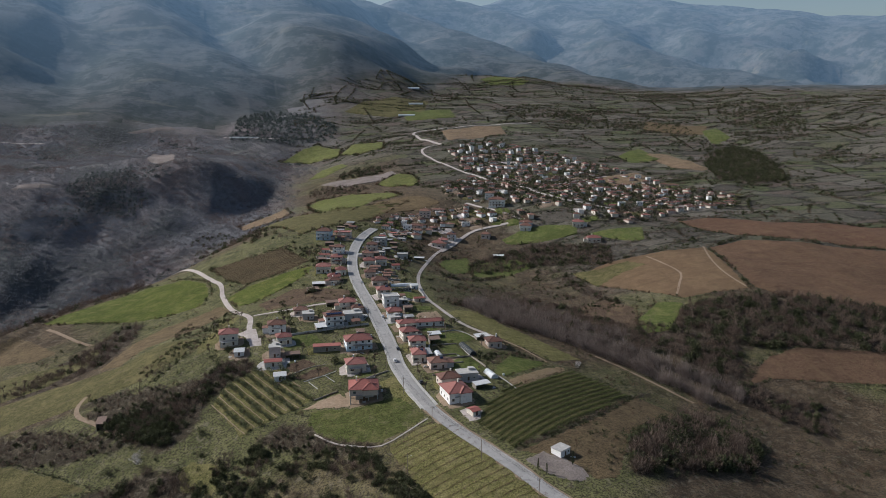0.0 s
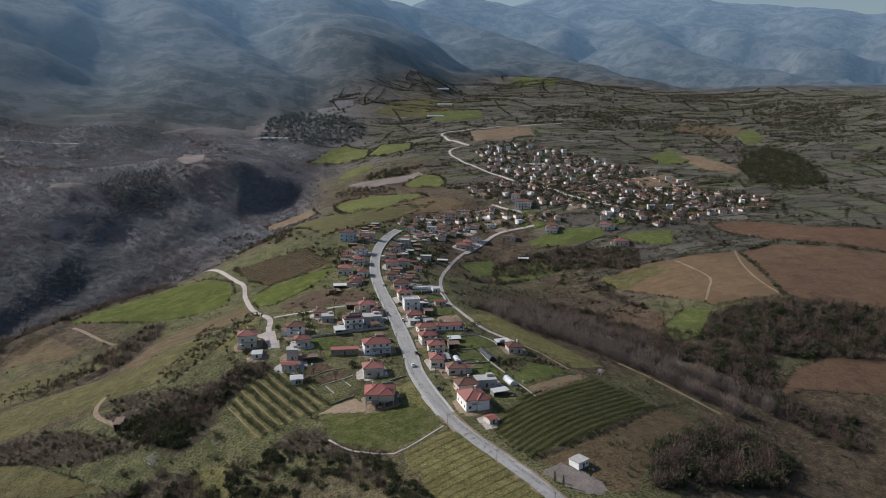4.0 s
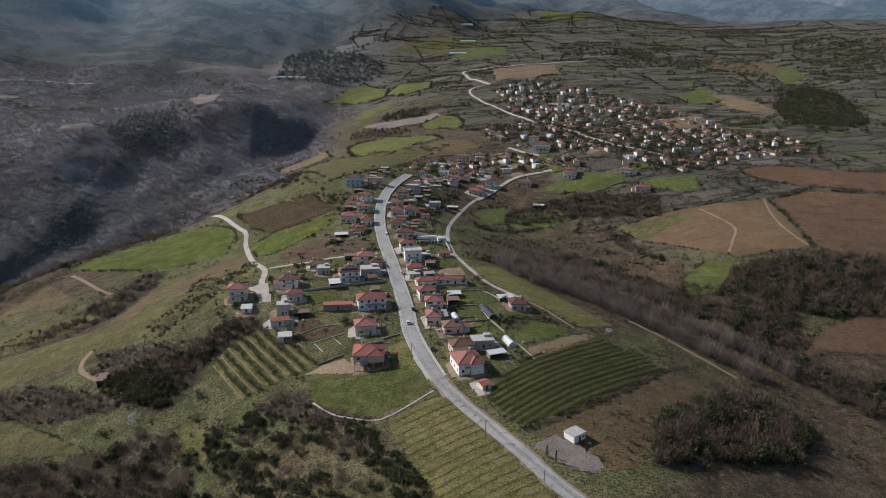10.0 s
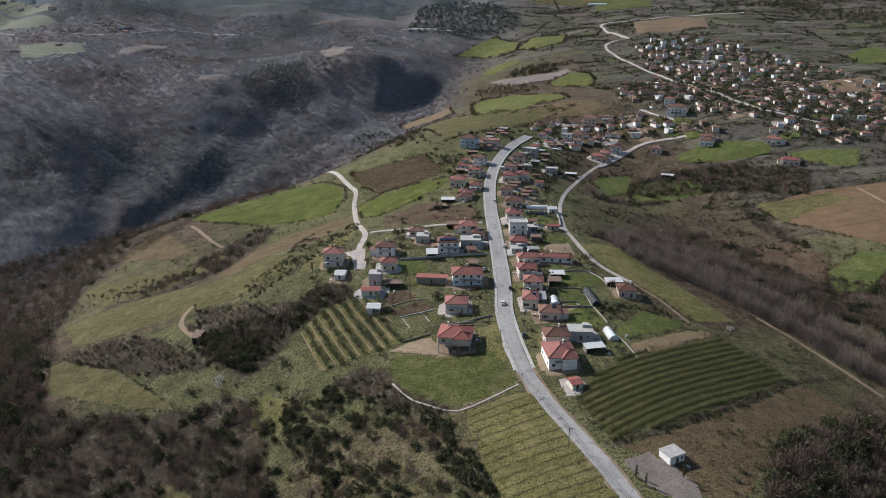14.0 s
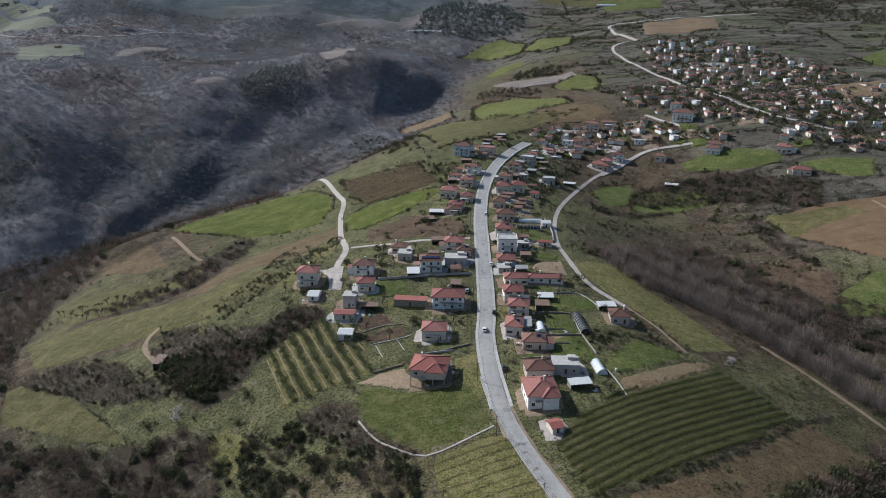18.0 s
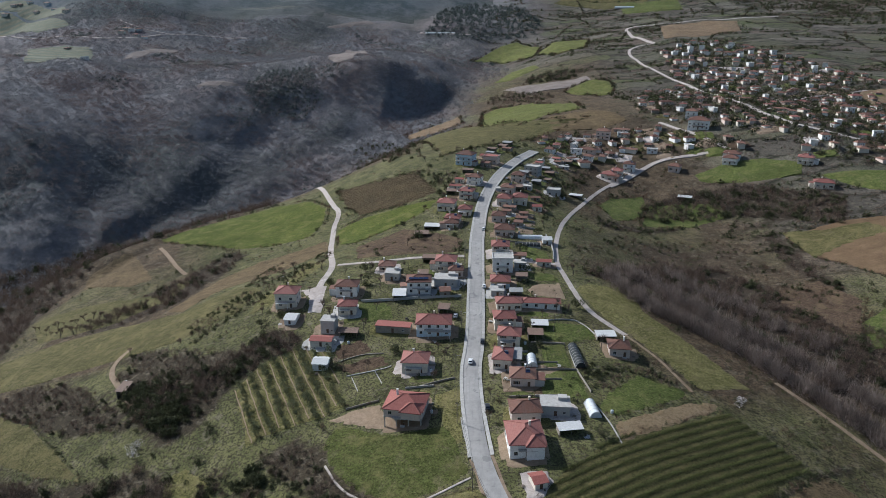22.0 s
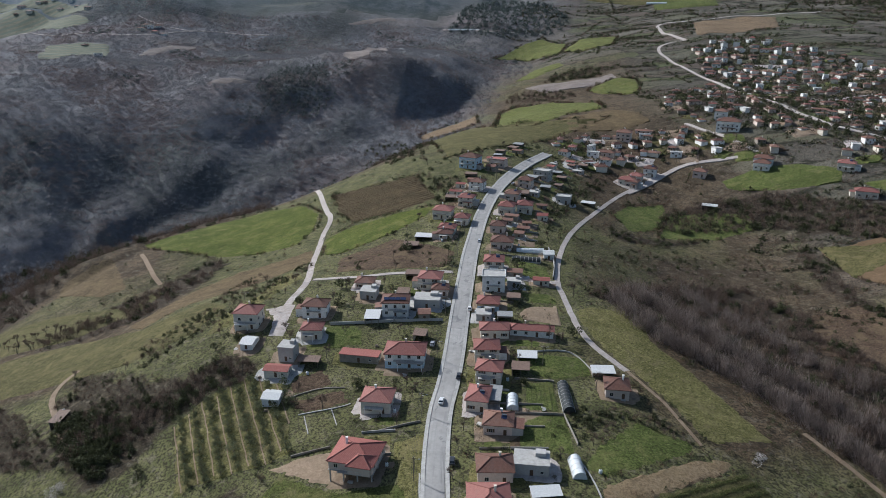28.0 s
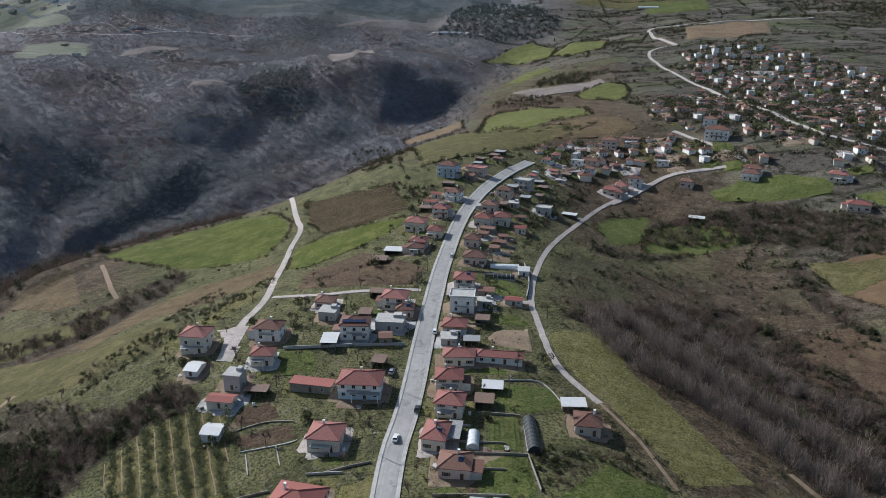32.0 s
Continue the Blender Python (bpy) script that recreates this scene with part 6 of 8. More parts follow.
def shed(x, y, w, d, h, kind, angle):
    looks = {"white_shed": ("white", "sheet", "white rendered shed with a pale sheet roof", True), "grey_block": ("grey", "concrete", "flat roofed bare concrete building", False),
             "lean": ("stone", "sheet", "open shed with a pale sheet roof", False), "rusty_lean": ("stone", "rust", "open shed with a rusty sheet roof", False), "grey_lean": ("stone", "grey_sheet", "open shed with a dull grey sheet roof", False), "old_shed": ("stone", "roof_old", "old stone shed with weathered roof tiles", True), "red_shed": ("cream", "roof_red", "small shed with a bright red roof", True),
             "red_long": ("stone", "roof_red", "long low shed with a red roof", False), "hut": ("white", "concrete", "small white concrete hut with a flat roof", False)}
    wall, roof, label, pitched = looks[kind]
    root = tagged(new("shed" if kind != "hut" else "hut"), label, "shed", "sheds of the village")
    root.matrix_world = pose(x, y, float(ground_z(x, y)), 0, 0, angle)
    if kind in ("lean", "rusty_lean", "grey_lean"):
        part("back_wall", boxes((-w / 2, d / 2 - 0.2, -2, w / 2, d / 2, h - 0.1)), M[wall], root)
        part("side_wall", boxes((-w / 2, -d / 2 + 0.3, -2, -w / 2 + 0.2, d / 2 - 0.2, h - 0.25)), M[wall], root)
        for px in (-w / 2 + 0.3, 0, w / 2 - 0.3):
            part("post", rod(bmesh.new(), (px, -d / 2 + 0.2, -2), (px, -d / 2 + 0.2, h - 0.4), 0.09, 0.09), M["wood"], root)
        bm = boxes((-w / 2 - 0.25, -d / 2 - 0.25, 0, w / 2 + 0.25, d / 2 + 0.25, 0.1))
        for v in bm.verts:
            v.co.z += h - 0.35 + 0.35 * (v.co.y / d + 0.5)
        part("roof", bm, M[roof], root)
        return root
    part("wall", boxes((-w / 2, -d / 2, -2, w / 2, d / 2, h - 0.3)), M[wall], root)
    if pitched:
        part("roof", gable_roof(w, d, h - 0.3, 0.16 * d), M[roof], root)
        bm = bmesh.new()
        for s in (-1, 1):
            v = [bm.verts.new(p) for p in ((s * (w / 2 - 0.02), -d / 2, h - 0.35), (s * (w / 2 - 0.02), d / 2, h - 0.35), (s * (w / 2 - 0.02), 0, h - 0.3 + 0.14 * d))]
            bm.faces.new(v)
        part("gable", bm, M[wall], root)
    else:
        part("roof", boxes((-w / 2 - 0.25, -d / 2 - 0.25, h - 0.3, w / 2 + 0.25, d / 2 + 0.25, h - 0.08)), M[roof], root)
        if kind == "grey_block":
            part("stair_head", boxes((w * 0.1, d * 0.05, h - 0.08, w * 0.4, d * 0.4, h + 1.1)), M["grey"], root, "small concrete stair head")
    part("door", boxes((-0.5, -d / 2 - 0.05, 0, 0.5, -d / 2 + 0.05, 2.0)), M["shutter"], root, "brown door")
    if w > 5:
        window(root, w * 0.3, -d / 2, 1.0, 0, 0.8, 0.8)
        window(root, w / 2, 0, 1.0, 90, 0.8, 0.8)
    return root


def tunnel(x, y, w, d, angle, skin="film", label="white polythene tunnel greenhouse"):
    """A greenhouse tunnel: hoops, a skin and two ends."""
    root = tagged(new("greenhouse"), label, "greenhouse", "greenhouses")
    root.matrix_world = pose(x, y, float(ground_z(x, y)), 0, 0, angle)
    along_x = w > d
    half, length = (d if along_x else w) / 2, w if along_x else d
    n, turn = 10, Matrix.Rotation(radians(90), 4, "Z") if along_x else Matrix.Identity(4)
    bm = bmesh.new()
    rows = []
    for yy in (-length / 2, length / 2):
        rows.append([bm.verts.new((half * math.cos(math.pi * k / n), yy, -0.2 + (half * 1.15) * math.sin(math.pi * k / n))) for k in range(n + 1)])
    for k in range(n):
        bm.faces.new((rows[0][k], rows[1][k], rows[1][k + 1], rows[0][k + 1]))
    bm.faces.new(rows[0]), bm.faces.new(rows[1][::-1])
    bmesh.ops.transform(bm, matrix=turn, verts=bm.verts)
    part("skin", bm, M[skin], root)
    for i in range(int(length / 2) + 1):
        yy = -length / 2 + i * length / int(length / 2)
        hoop = bmesh.new()
        pts = [(half * 1.02 * math.cos(math.pi * k / n), yy, -0.2 + half * 1.18 * math.sin(math.pi * k / n)) for k in range(n + 1)]
        for a, b in zip(pts, pts[1:]):
            rod(hoop, a, b, 0.05, 0.05, 4)
        bmesh.ops.transform(hoop, matrix=turn, verts=hoop.verts)
        part("hoop", hoop, M["frame"], root)
    part("kerb", boxes((-half - 0.15, -length / 2, -1.0, -half, length / 2, 0.35)) if not along_x else boxes((-length / 2, -half - 0.15, -1.0, length / 2, -half, 0.35)), M["concrete"], root)
    return root


def street_angle(x, y):
    """The heading of the street beside a place, as a turn from the y axis."""
    best = min(range(len(MAIN_ROAD) - 1), key=lambda i: (MAIN_ROAD[i][0] - x) ** 2 + (MAIN_ROAD[i][1] - y) ** 2)
    (ax, ay), (bx, by) = MAIN_ROAD[best], MAIN_ROAD[best + 1]
    return math.degrees(math.atan2(-(bx - ax), by - ay))


random.seed(11)
for rows in (WEST_HOUSES, EAST_HOUSES, STREET_WEST, STREET_EAST, UPPER_LANDMARKS):
    for x, y, w, d, h, kind in rows:
        if kind != "skip":
            house(x, y, w, d, h, kind, street_angle(x, y) + random.uniform(-5, 5) - (14 if kind == "villa" else 0))
for rows in (OUTBUILDINGS, OUTBUILDINGS_NORTH):
    for x, y, w, d, h, kind in rows:
        if kind == "lean" and random.random() < 0.65:
            kind = random.choice(("grey_lean", "rusty_lean"))
        shed(x, y, w, d, h, kind, street_angle(x, y) + random.uniform(-6, 6))
for x, y, w, d, h, kind in TUNNELS:
    if kind == "dark_tunnel":
        tunnel(x, y, w, d, street_angle(x, y) + 6, "dark", "long greenhouse tunnel covered in dark netting")
    elif kind == "tunnel_d":
        tunnel(x, y, w, d, street_angle(x, y), "dark", "long low greenhouse under dark netting")
    else:
        tunnel(x, y, w, d, street_angle(x, y) + 4)
for x, y, w, d, h, kind in FAR_GREENHOUSES:
    tunnel(x, y, w, d, -10)


# ---- the upper village: one far house of each look, then copies ----
def scatter(poly, gap, count, seed, keep=()):
    rng = random.Random(seed)
    xs, ys = [p[0] for p in poly], [p[1] for p in poly]
    got = list(keep)
    out = []
    for _ in range(count * 60):
        p = (rng.uniform(min(xs), max(xs)), rng.uniform(min(ys), max(ys)))
        if inside(poly, np.array(p[0]), np.array(p[1])) and all((p[0] - q[0]) ** 2 + (p[1] - q[1]) ** 2 > gap * gap for q in got):
            got.append(p)
            out.append(p)
            if len(out) >= count:
                break
    return out


taken = [(r[0], r[1]) for rows in (STREET_EAST, UPPER_LANDMARKS, STREET_WEST) for r in rows]
for line in (UPPER_STREET, UPPER_BRANCH, MID_STREET, MID_BRANCH, EAST_LANE, MAIN_ROAD):
    taken += [(q.x, q.y) for q, _ in path_points(line, 6)]
models = []
for w, d, h, kind in ((10, 8, 4.8, "hip"), (9, 7, 4.0, "white"), (10, 8, 5.5, "white"), (12, 7, 3.8, "long"), (9, 8, 5.6, "hip"), (8, 7, 5.0, "white_flat"), (8, 7, 4.0, "stone"), (13, 7, 4.2, "low"), (11, 8, 5.2, "tower")):
    models.append((house(0, 0, w, d, h, kind, 0, detail=False, simple=True), kind))
rng = random.Random(5)
spots = scatter(UPPER_VILLAGE, 12.5, 330, 3, taken) + scatter(LOWER_QUARTER, 12, 46, 4, taken) + scatter(MID_QUARTER, 12, 36, 6, taken)
def joined(name, rows, label):
    """Copies of models, given as (model, matrix), in one mesh."""
    verts, faces, slots, mats = [], [], [], []
    for ob, m in rows:
        for child in [c for c in bpy.data.objects if c.parent == ob or (c.parent and c.parent.parent == ob)]:
            mat = child.data.materials[0]
            if mat not in mats:
                mats.append(mat)
            base = len(verts)
            verts += [tuple(m @ v.co) for v in child.data.vertices]
            for f in child.data.polygons:
                faces.append(tuple(base + k for k in f.vertices))
                slots.append(mats.index(mat))
    me = bpy.data.meshes.new(name)
    me.from_pydata(verts, [], faces)
    for mat in mats:
        me.materials.append(mat)
    me.polygons.foreach_set("material_index", slots)
    return tagged(new(name, me), label, "houses", kind="stuff")


spots.sort(key=lambda q: math.hypot(q[0] - 40, q[1] - 80))
far_rows = []
for i, (x, y) in enumerate(spots):
    ob, kind = models[i % len(models)] if i < len(models) else rng.choice(models)
    m = pose(x, y, float(ground_z(x, y)) + 0.2, 0, 0, rng.choice((0, 90)) + rng.uniform(-30, 20)) @ Matrix.Diagonal((rng.uniform(0.6, 1.1), rng.uniform(0.7, 1.1), rng.uniform(0.6, 1.0), 1))
    if i < len(models):
        ob.matrix_world = m
    elif i < 215:
        copy_thing(ob, m)
    else:
        far_rows.append((ob, m))
gardens = scatter(UPPER_VILLAGE, 19, 110, 31) + scatter(LOWER_QUARTER, 16, 14, 32) + scatter(MID_QUARTER, 16, 12, 33)
for x, y in gardens:
    a, w, d = rng.uniform(-0.6, 0.3), rng.uniform(6, 13), rng.uniform(5, 9)
    mat, label = rng.choice((("lawn", "small green village garden"), ("olive", "dull green village garden"), ("lawn", "small green village garden"), ("soil", "dug brown village garden"), ("gravel", "pale gravel yard in the village"), ("dirt", "bare dirt yard in the village")))
    c, n = math.cos(a), math.sin(a)
    drape("garden_plot", [(x + u * w * c - v * d * n, y + u * w * n + v * d * c) for u, v in ((-1, -0.9), (0.1, -1.05), (1, -0.95), (1.05, 0.9), (-0.1, 1.05), (-0.95, 1))], M[mat], label, "garden", 0.3, 6.0)
joined("far_houses", far_rows, "far tiled and white houses of the upper village")
for x, y in FAR_HAMLET:
    copy_thing(rng.choice(models)[0], pose(x, y, float(ground_z(x, y)) + 0.2, 0, 0, rng.uniform(-30, 30)) @ Matrix.Diagonal((1.3, 1.1, 1.0, 1)))


# sheds and lean-tos that fill the plots along the street
street_plots = []
for q, side in path_points(MAIN_ROAD[9:], 9.0):
    for off in (-24, -17, 17, 25, 33):
        street_plots.append((q.x + side.x * off + rng.uniform(-3, 3), q.y + side.y * off + rng.uniform(-3, 3)))
near_rows = [r for rows in (WEST_HOUSES, EAST_HOUSES, STREET_WEST, STREET_EAST, OUTBUILDINGS, OUTBUILDINGS_NORTH, TUNNELS) for r in rows]
lawns = (COURT_LAWN, GREEN_GARDEN, VEG_ROWS, DIRT_YARD, LINK_LAWN, UPPER_LAWN, GREEN_STRIP, BROWN_PLOT, GARDEN_PLOT, GARDEN_PLOT_LOWER, MEADOW_EAST)
FILLERS = []
for x, y in street_plots:
    if rng.random() < 0.72 and all(math.hypot(x - r[0], y - r[1]) > max(r[2], r[3]) * 0.5 + 5.5 for r in near_rows + FILLERS) and not any(inside(p, np.array(x), np.array(y)) for p in lawns):
        FILLERS.append((x, y, rng.uniform(4.5, 8), rng.uniform(4, 6), rng.uniform(2.5, 3.4), rng.choice(("rusty_lean", "grey_block", "old_shed", "red_shed", "grey_lean", "old_shed", "rusty_lean"))))
for x, y, w, d, h, kind in FILLERS:
    shed(x, y, w, d, h, kind, street_angle(x, y) + rng.uniform(-8, 8))


# ---- garden plots behind the street, with low walls between them ----
plot_no = 0
for q, side in path_points(MAIN_ROAD[7:], 12.0):
    way = Vector((-side.y, side.x, 0))
    for near, away in ((13, 22), (22.5, 34), (-14, -25)):
        c = q + side * (near + away) / 2
        if any(inside(p, np.array(c.x), np.array(c.y)) for p in lawns) or rng.random() < 0.2:
            continue
        if min(math.hypot(c.x - p.x, c.y - p.y) for p, _ in path_points(EAST_LANE, 4.0)) < 8 or min(math.hypot(c.x - p.x, c.y - p.y) for p, _ in path_points(WEST_LANE, 4.0)) < 9:
            continue
        mat, label = rng.choice((("lawn", "small green garden lawn"), ("lawn", "small green garden lawn"), ("lawn", "small green garden lawn"), ("soil", "dug brown garden bed"), ("rough_grass", "rough grassy garden plot"), ("dirt", "bare trodden garden plot")))
        a, b = q + side * near, q + side * away
        outline = [a - way * 5.5, b - way * 5.4, b + way * 5.5, a + way * 5.4]
        drape("garden_plot", [(v.x, v.y) for v in outline], M[mat], label, "garden", 0.08 + 0.015 * (plot_no % 3))
        plot_no += 1
        if rng.random() < 0.6:
            ribbon("garden_wall", [(a.x + way.x * 5.8, a.y + way.y * 5.8), (b.x + way.x * 5.8, b.y + way.y * 5.8)], -0.11, 0.11, M["stone" if rng.random() < 0.6 else "concrete"], "low garden wall between plots", "wall", 0.8, 1.6, 3.0)


# ---- yards: trodden or paved ground round the houses ----
def yard(x, y, w, d, angle, mat, label):
    pts = []
    for k in range(11):
        a = 6.283 * k / 11
        r = 1 + rng.uniform(-0.12, 0.16)
        u, v = (w / 2 + 3.8) * r * math.copysign(abs(math.cos(a)) ** 0.5, math.cos(a)), (d / 2 + 3.8) * r * math.copysign(abs(math.sin(a)) ** 0.5, math.sin(a))
        c, s = math.cos(radians(angle)), math.sin(radians(angle))
        pts.append((x + u * c - v * s, y + u * s + v * c))
    drape("yard", pts, M[mat], label, "yard", 0.13)


for x, y, w, d, h, kind in near_rows + FILLERS:
    if kind not in ("skip", "lean", "rusty_lean", "grey_lean", "hut") and h > 1.6:
        mat, label = rng.choice((("concrete", "pale concrete yard round a house"), ("sand", "bare earth yard round a house"), ("dirt", "trodden dirt yard round a house"), ("gravel", "pale gravel yard round a house"), ("rough_grass", "rough grass yard round a house")))
        yard(x, y, w, d, street_angle(x, y), mat, label)


# ---- yard clutter ----
def woodpile():
    root = tagged(new("woodpile"), "stacked pile of cut firewood in a yard", "woodpile", "yard clutter")
    for k in range(3):
        for i in range(5 - k):
            part("log", rod(bmesh.new(), ((i - 2.5 + k * 0.5) * 0.28, -0.5, 0.14 + k * 0.25), ((i - 2.5 + k * 0.5) * 0.28, 0.5, 0.14 + k * 0.25), 0.14, 0.13, 6), M["wood"], root)
    return root


def barrel():
    root = tagged(new("water_tank"), "white plastic water tank in a yard", "tank", "yard clutter")
    bm = bmesh.new()
    for z0, z1, r0, r1 in ((0, 0.15, 0.5, 0.55), (0.15, 1.0, 0.55, 0.55), (1.0, 1.2, 0.55, 0.35)):
        rod(bm, (0, 0, z0), (0, 0, z1), r0, r1, 12)
    part("body", bm, M["film"], root)
    part("lid", rod(bmesh.new(), (0, 0, 1.2), (0, 0, 1.27), 0.2, 0.2, 8), M["dark"], root)
    return root


def pallets():
    root = tagged(new("pallet_stack"), "stack of grey wooden pallets", "pallets", "yard clutter")
    for k in range(2):
        for i in range(5):
            part("slat", boxes((-0.6, -0.5 + i * 0.24, k * 0.16 + 0.1, 0.6, -0.38 + i * 0.24, k * 0.16 + 0.13)), M["wood"], root)
        part("bearer", boxes((-0.6, -0.5, k * 0.16, -0.5, 0.58, k * 0.16 + 0.1)), M["wood"], root)
    return root


def sheet_pile():
    root = tagged(new("sheet_pile"), "heap of pale building sheets and rubble", "rubble", "yard clutter")
    for k in range(5):
        bm = boxes((-0.8, -0.5, 0, 0.8, 0.5, 0.05))
        bmesh.ops.transform(bm, matrix=pose(0.2 * k - 0.4, 0.1 * k, 0.12 + 0.06 * k, 6 * k - 8, 5 - 4 * k, 25 * k), verts=bm.verts)
        part("sheet", bm, M["sheet" if k % 2 else "concrete"], root)
    return root


piles = [woodpile(), barrel(), pallets(), sheet_pile()]
clutter = []
for r in near_rows:
    if r[5] != "skip":
        for _ in range(1):
            a = rng.uniform(0, 6.283)
            clutter.append((r[0] + math.cos(a) * (max(r[2], r[3]) * 0.5 + 2.2), r[1] + math.sin(a) * (max(r[2], r[3]) * 0.5 + 2.2)))
clutter = [q for q in clutter if all(math.hypot(q[0] - r[0], q[1] - r[1]) > max(r[2], r[3]) * 0.5 + 1.2 for r in near_rows + FILLERS) and min(math.hypot(q[0] - p.x, q[1] - p.y) for p, _ in path_points(MAIN_ROAD, 3.0)) > 6.5]
for i, (x, y) in enumerate(clutter):
    m = pose(x, y, float(ground_z(x, y)) + 0.1, 0, 0, rng.uniform(0, 360))
    if i < 4:
        piles[i].matrix_world = m
    else:
        copy_thing(rng.choice(piles), m)


# ---- plants ----
def cloud(name, spots, sizes, material, per, label, category, shape="leaf", seed=1, tall=1.0, kind="stuff", leaf=0.11, group="", upright=0.25):
    """Shrubs as one sheet of small leaves or twigs, each shrub an uneven dome."""
    n = len(spots)
    if n == 0:
        return None
    rng = np.random.default_rng(seed)
    spots, sizes = np.asarray(spots, float), np.asarray(sizes, float)
    base = np.column_stack([spots, ground_z(spots[:, 0], spots[:, 1])])
    lean = rng.uniform(0.7, 1.35, (n, 3))
    u = rng.normal(size=(n, per, 3))
    u /= np.linalg.norm(u, axis=2, keepdims=True)
    r = rng.uniform(0.2, 1.0, (n, per, 1)) ** 0.5
    u[:, :, 2] = np.abs(u[:, :, 2])
    round_about = np.arctan2(u[:, :, 1:2], u[:, :, 0:1])
    lobe = 1 + 0.28 * np.sin(3 * round_about + rng.uniform(0, 6, (n, 1, 1))) + 0.2 * np.sin(5 * round_about + rng.uniform(0, 6, (n, 1, 1)))
    centre = u * r * lobe * lean[:, None, :] * (sizes[:, None, None] * np.array([0.55, 0.55, 0.8 * tall]))
    k = sizes[:, None, None]
    if shape == "leaf":
        a, b = rng.normal(size=(n, per, 3)), rng.normal(size=(n, per, 3))
        tri = np.stack([centre - a * k * leaf, centre + b * k * leaf, centre + (a + u) * k * leaf], 2)
    else:
        way = u * np.array([0.7, 0.7, 1.0]) + rng.normal(size=(n, per, 3)) * 0.3 + np.array([0, 0, upright])
        side = np.cross(way, rng.normal(size=(n, per, 3)))
        side /= np.linalg.norm(side, axis=2, keepdims=True) + 1e-6
        wide = k * leaf * 0.32
        tri = np.stack([centre - side * wide - way * k * 0.09, centre + side * wide - way * k * 0.09, centre + way * k * 0.17], 2)
    verts = (tri + base[:, None, None, :] + np.array([0, 0, 0.1])).reshape(-1, 3)
    me = bpy.data.meshes.new(name)
    me.vertices.add(len(verts))
    me.vertices.foreach_set("co", verts.ravel())
    f = len(verts) // 3
    me.loops.add(f * 3)
    me.loops.foreach_set("vertex_index", np.arange(f * 3, dtype=np.int32))
    me.polygons.add(f)
    me.polygons.foreach_set("loop_start", np.arange(0, f * 3, 3, dtype=np.int32))
    me.update()
    me.materials.append(material)
    return tagged(new(name, me), label, category, group, kind)


def fill(poly, gap, seed, wobble=1.0):
    """Spots on a loose grid in an outline."""
    rng = np.random.default_rng(seed)
    xs, ys = [p[0] for p in poly], [p[1] for p in poly]
    x, y = np.meshgrid(np.arange(min(xs), max(xs), gap), np.arange(min(ys), max(ys), gap))
    x, y = (a.ravel() + rng.uniform(-0.7, 0.7, a.size) * gap * wobble for a in (x, y))
    ok = inside(poly, x, y)
    return np.column_stack([x[ok], y[ok]])


def split(spots, share, seed):
    rng = np.random.default_rng(seed)
    k = rng.random(len(spots)) < share
    return spots[k], spots[~k]


def clear_of(spots, margin=0.0):
    """Leaves out what would stand on a road, a crop or a house."""
    x, y = spots[:, 0], spots[:, 1]
    ok = np.ones(len(x), bool)
    for line, half in ((MAIN_ROAD, 5.6), (EAST_LANE, 2.2), (EAST_PATH, 1.0), (EAST_LINK, 2.2), (WEST_LANE, 2.8), (WEST_LINK, 2.2), (UPPER_STREET, 4), (MID_STREET, 4), (EAST_TRACK, 1.5), (BARN_TRACK, 1.5), (WEST_TRACK, 1.5), (FAR_ROAD, 5)):
        for (ax, ay), (bx, by) in zip(line, line[1:]):
            t = np.clip(((x - ax) * (bx - ax) + (y - ay) * (by - ay)) / ((bx - ax) ** 2 + (by - ay) ** 2), 0, 1)
            ok &= np.hypot(x - ax - t * (bx - ax), y - ay - t * (by - ay)) > half + margin
    for poly in OPEN_LAND:
        ok &= ~inside(poly, x, y)
    for rows in ALL_BUILDINGS:
        for hx, hy, w, d, *_ in rows:
            ok &= np.hypot(x - hx, y - hy) > max(w, d) * 0.62 + margin
    return spots[ok]


OPEN_LAND = [CLEARING_STRIP, PLAIN_FIELD, PLAIN_TERRACE, PLAIN_TERRACE_UPPER, GREY_STRIP, BROWN_SHOULDER, GREEN_MEADOW, UPPER_VINEYARD, GREEN_STRIP, TAN_SLOPE, OLIVE_SLOPE, YELLOW_FIELD, BRIGHT_FIELD, FAR_GREEN, FAR_GREEN_EAST, PALE_FIELD, FALLOW_FIELD, EAST_GREEN, EAST_GREEN_FAR, TAN_FIELD,
             BROWN_FIELD, RED_FIELD, BIG_VINEYARD, OCHRE_STRIP, GREEN_LOT, SIDE_LAWN, ROADSIDE_LAWN, NEAR_VINEYARD, ORCHARD, GARDEN_PLOT, GARDEN_PLOT_LOWER, SANDY_YARD, MEADOW_EAST, VEG_ROWS,
             GREEN_GARDEN, DIRT_YARD, LINK_LAWN, UPPER_LAWN, COURT_LAWN, WEST_LOW_FIELD, WEST_CREST, NEAR_GLADE, PASTURE_UPPER, PASTURE_EAST, RIM_PLOT, RIM_ORCHARD, UPLAND_C, UPLAND_D, UPLAND_E, UPLAND_F, UPLAND_G, UPLAND_H, UPLAND_I, CLEARING_HILL, CLEARING_LEFT, CLEARING_TOP, HUT_YARD, EAST_LAWN, RED_LOWER]
ALL_BUILDINGS = [WEST_HOUSES, EAST_HOUSES, STREET_WEST, STREET_EAST, UPPER_LANDMARKS, OUTBUILDINGS, OUTBUILDINGS_NORTH, TUNNELS, FILLERS, [(x, y, 11, 9) for x, y in spots]]


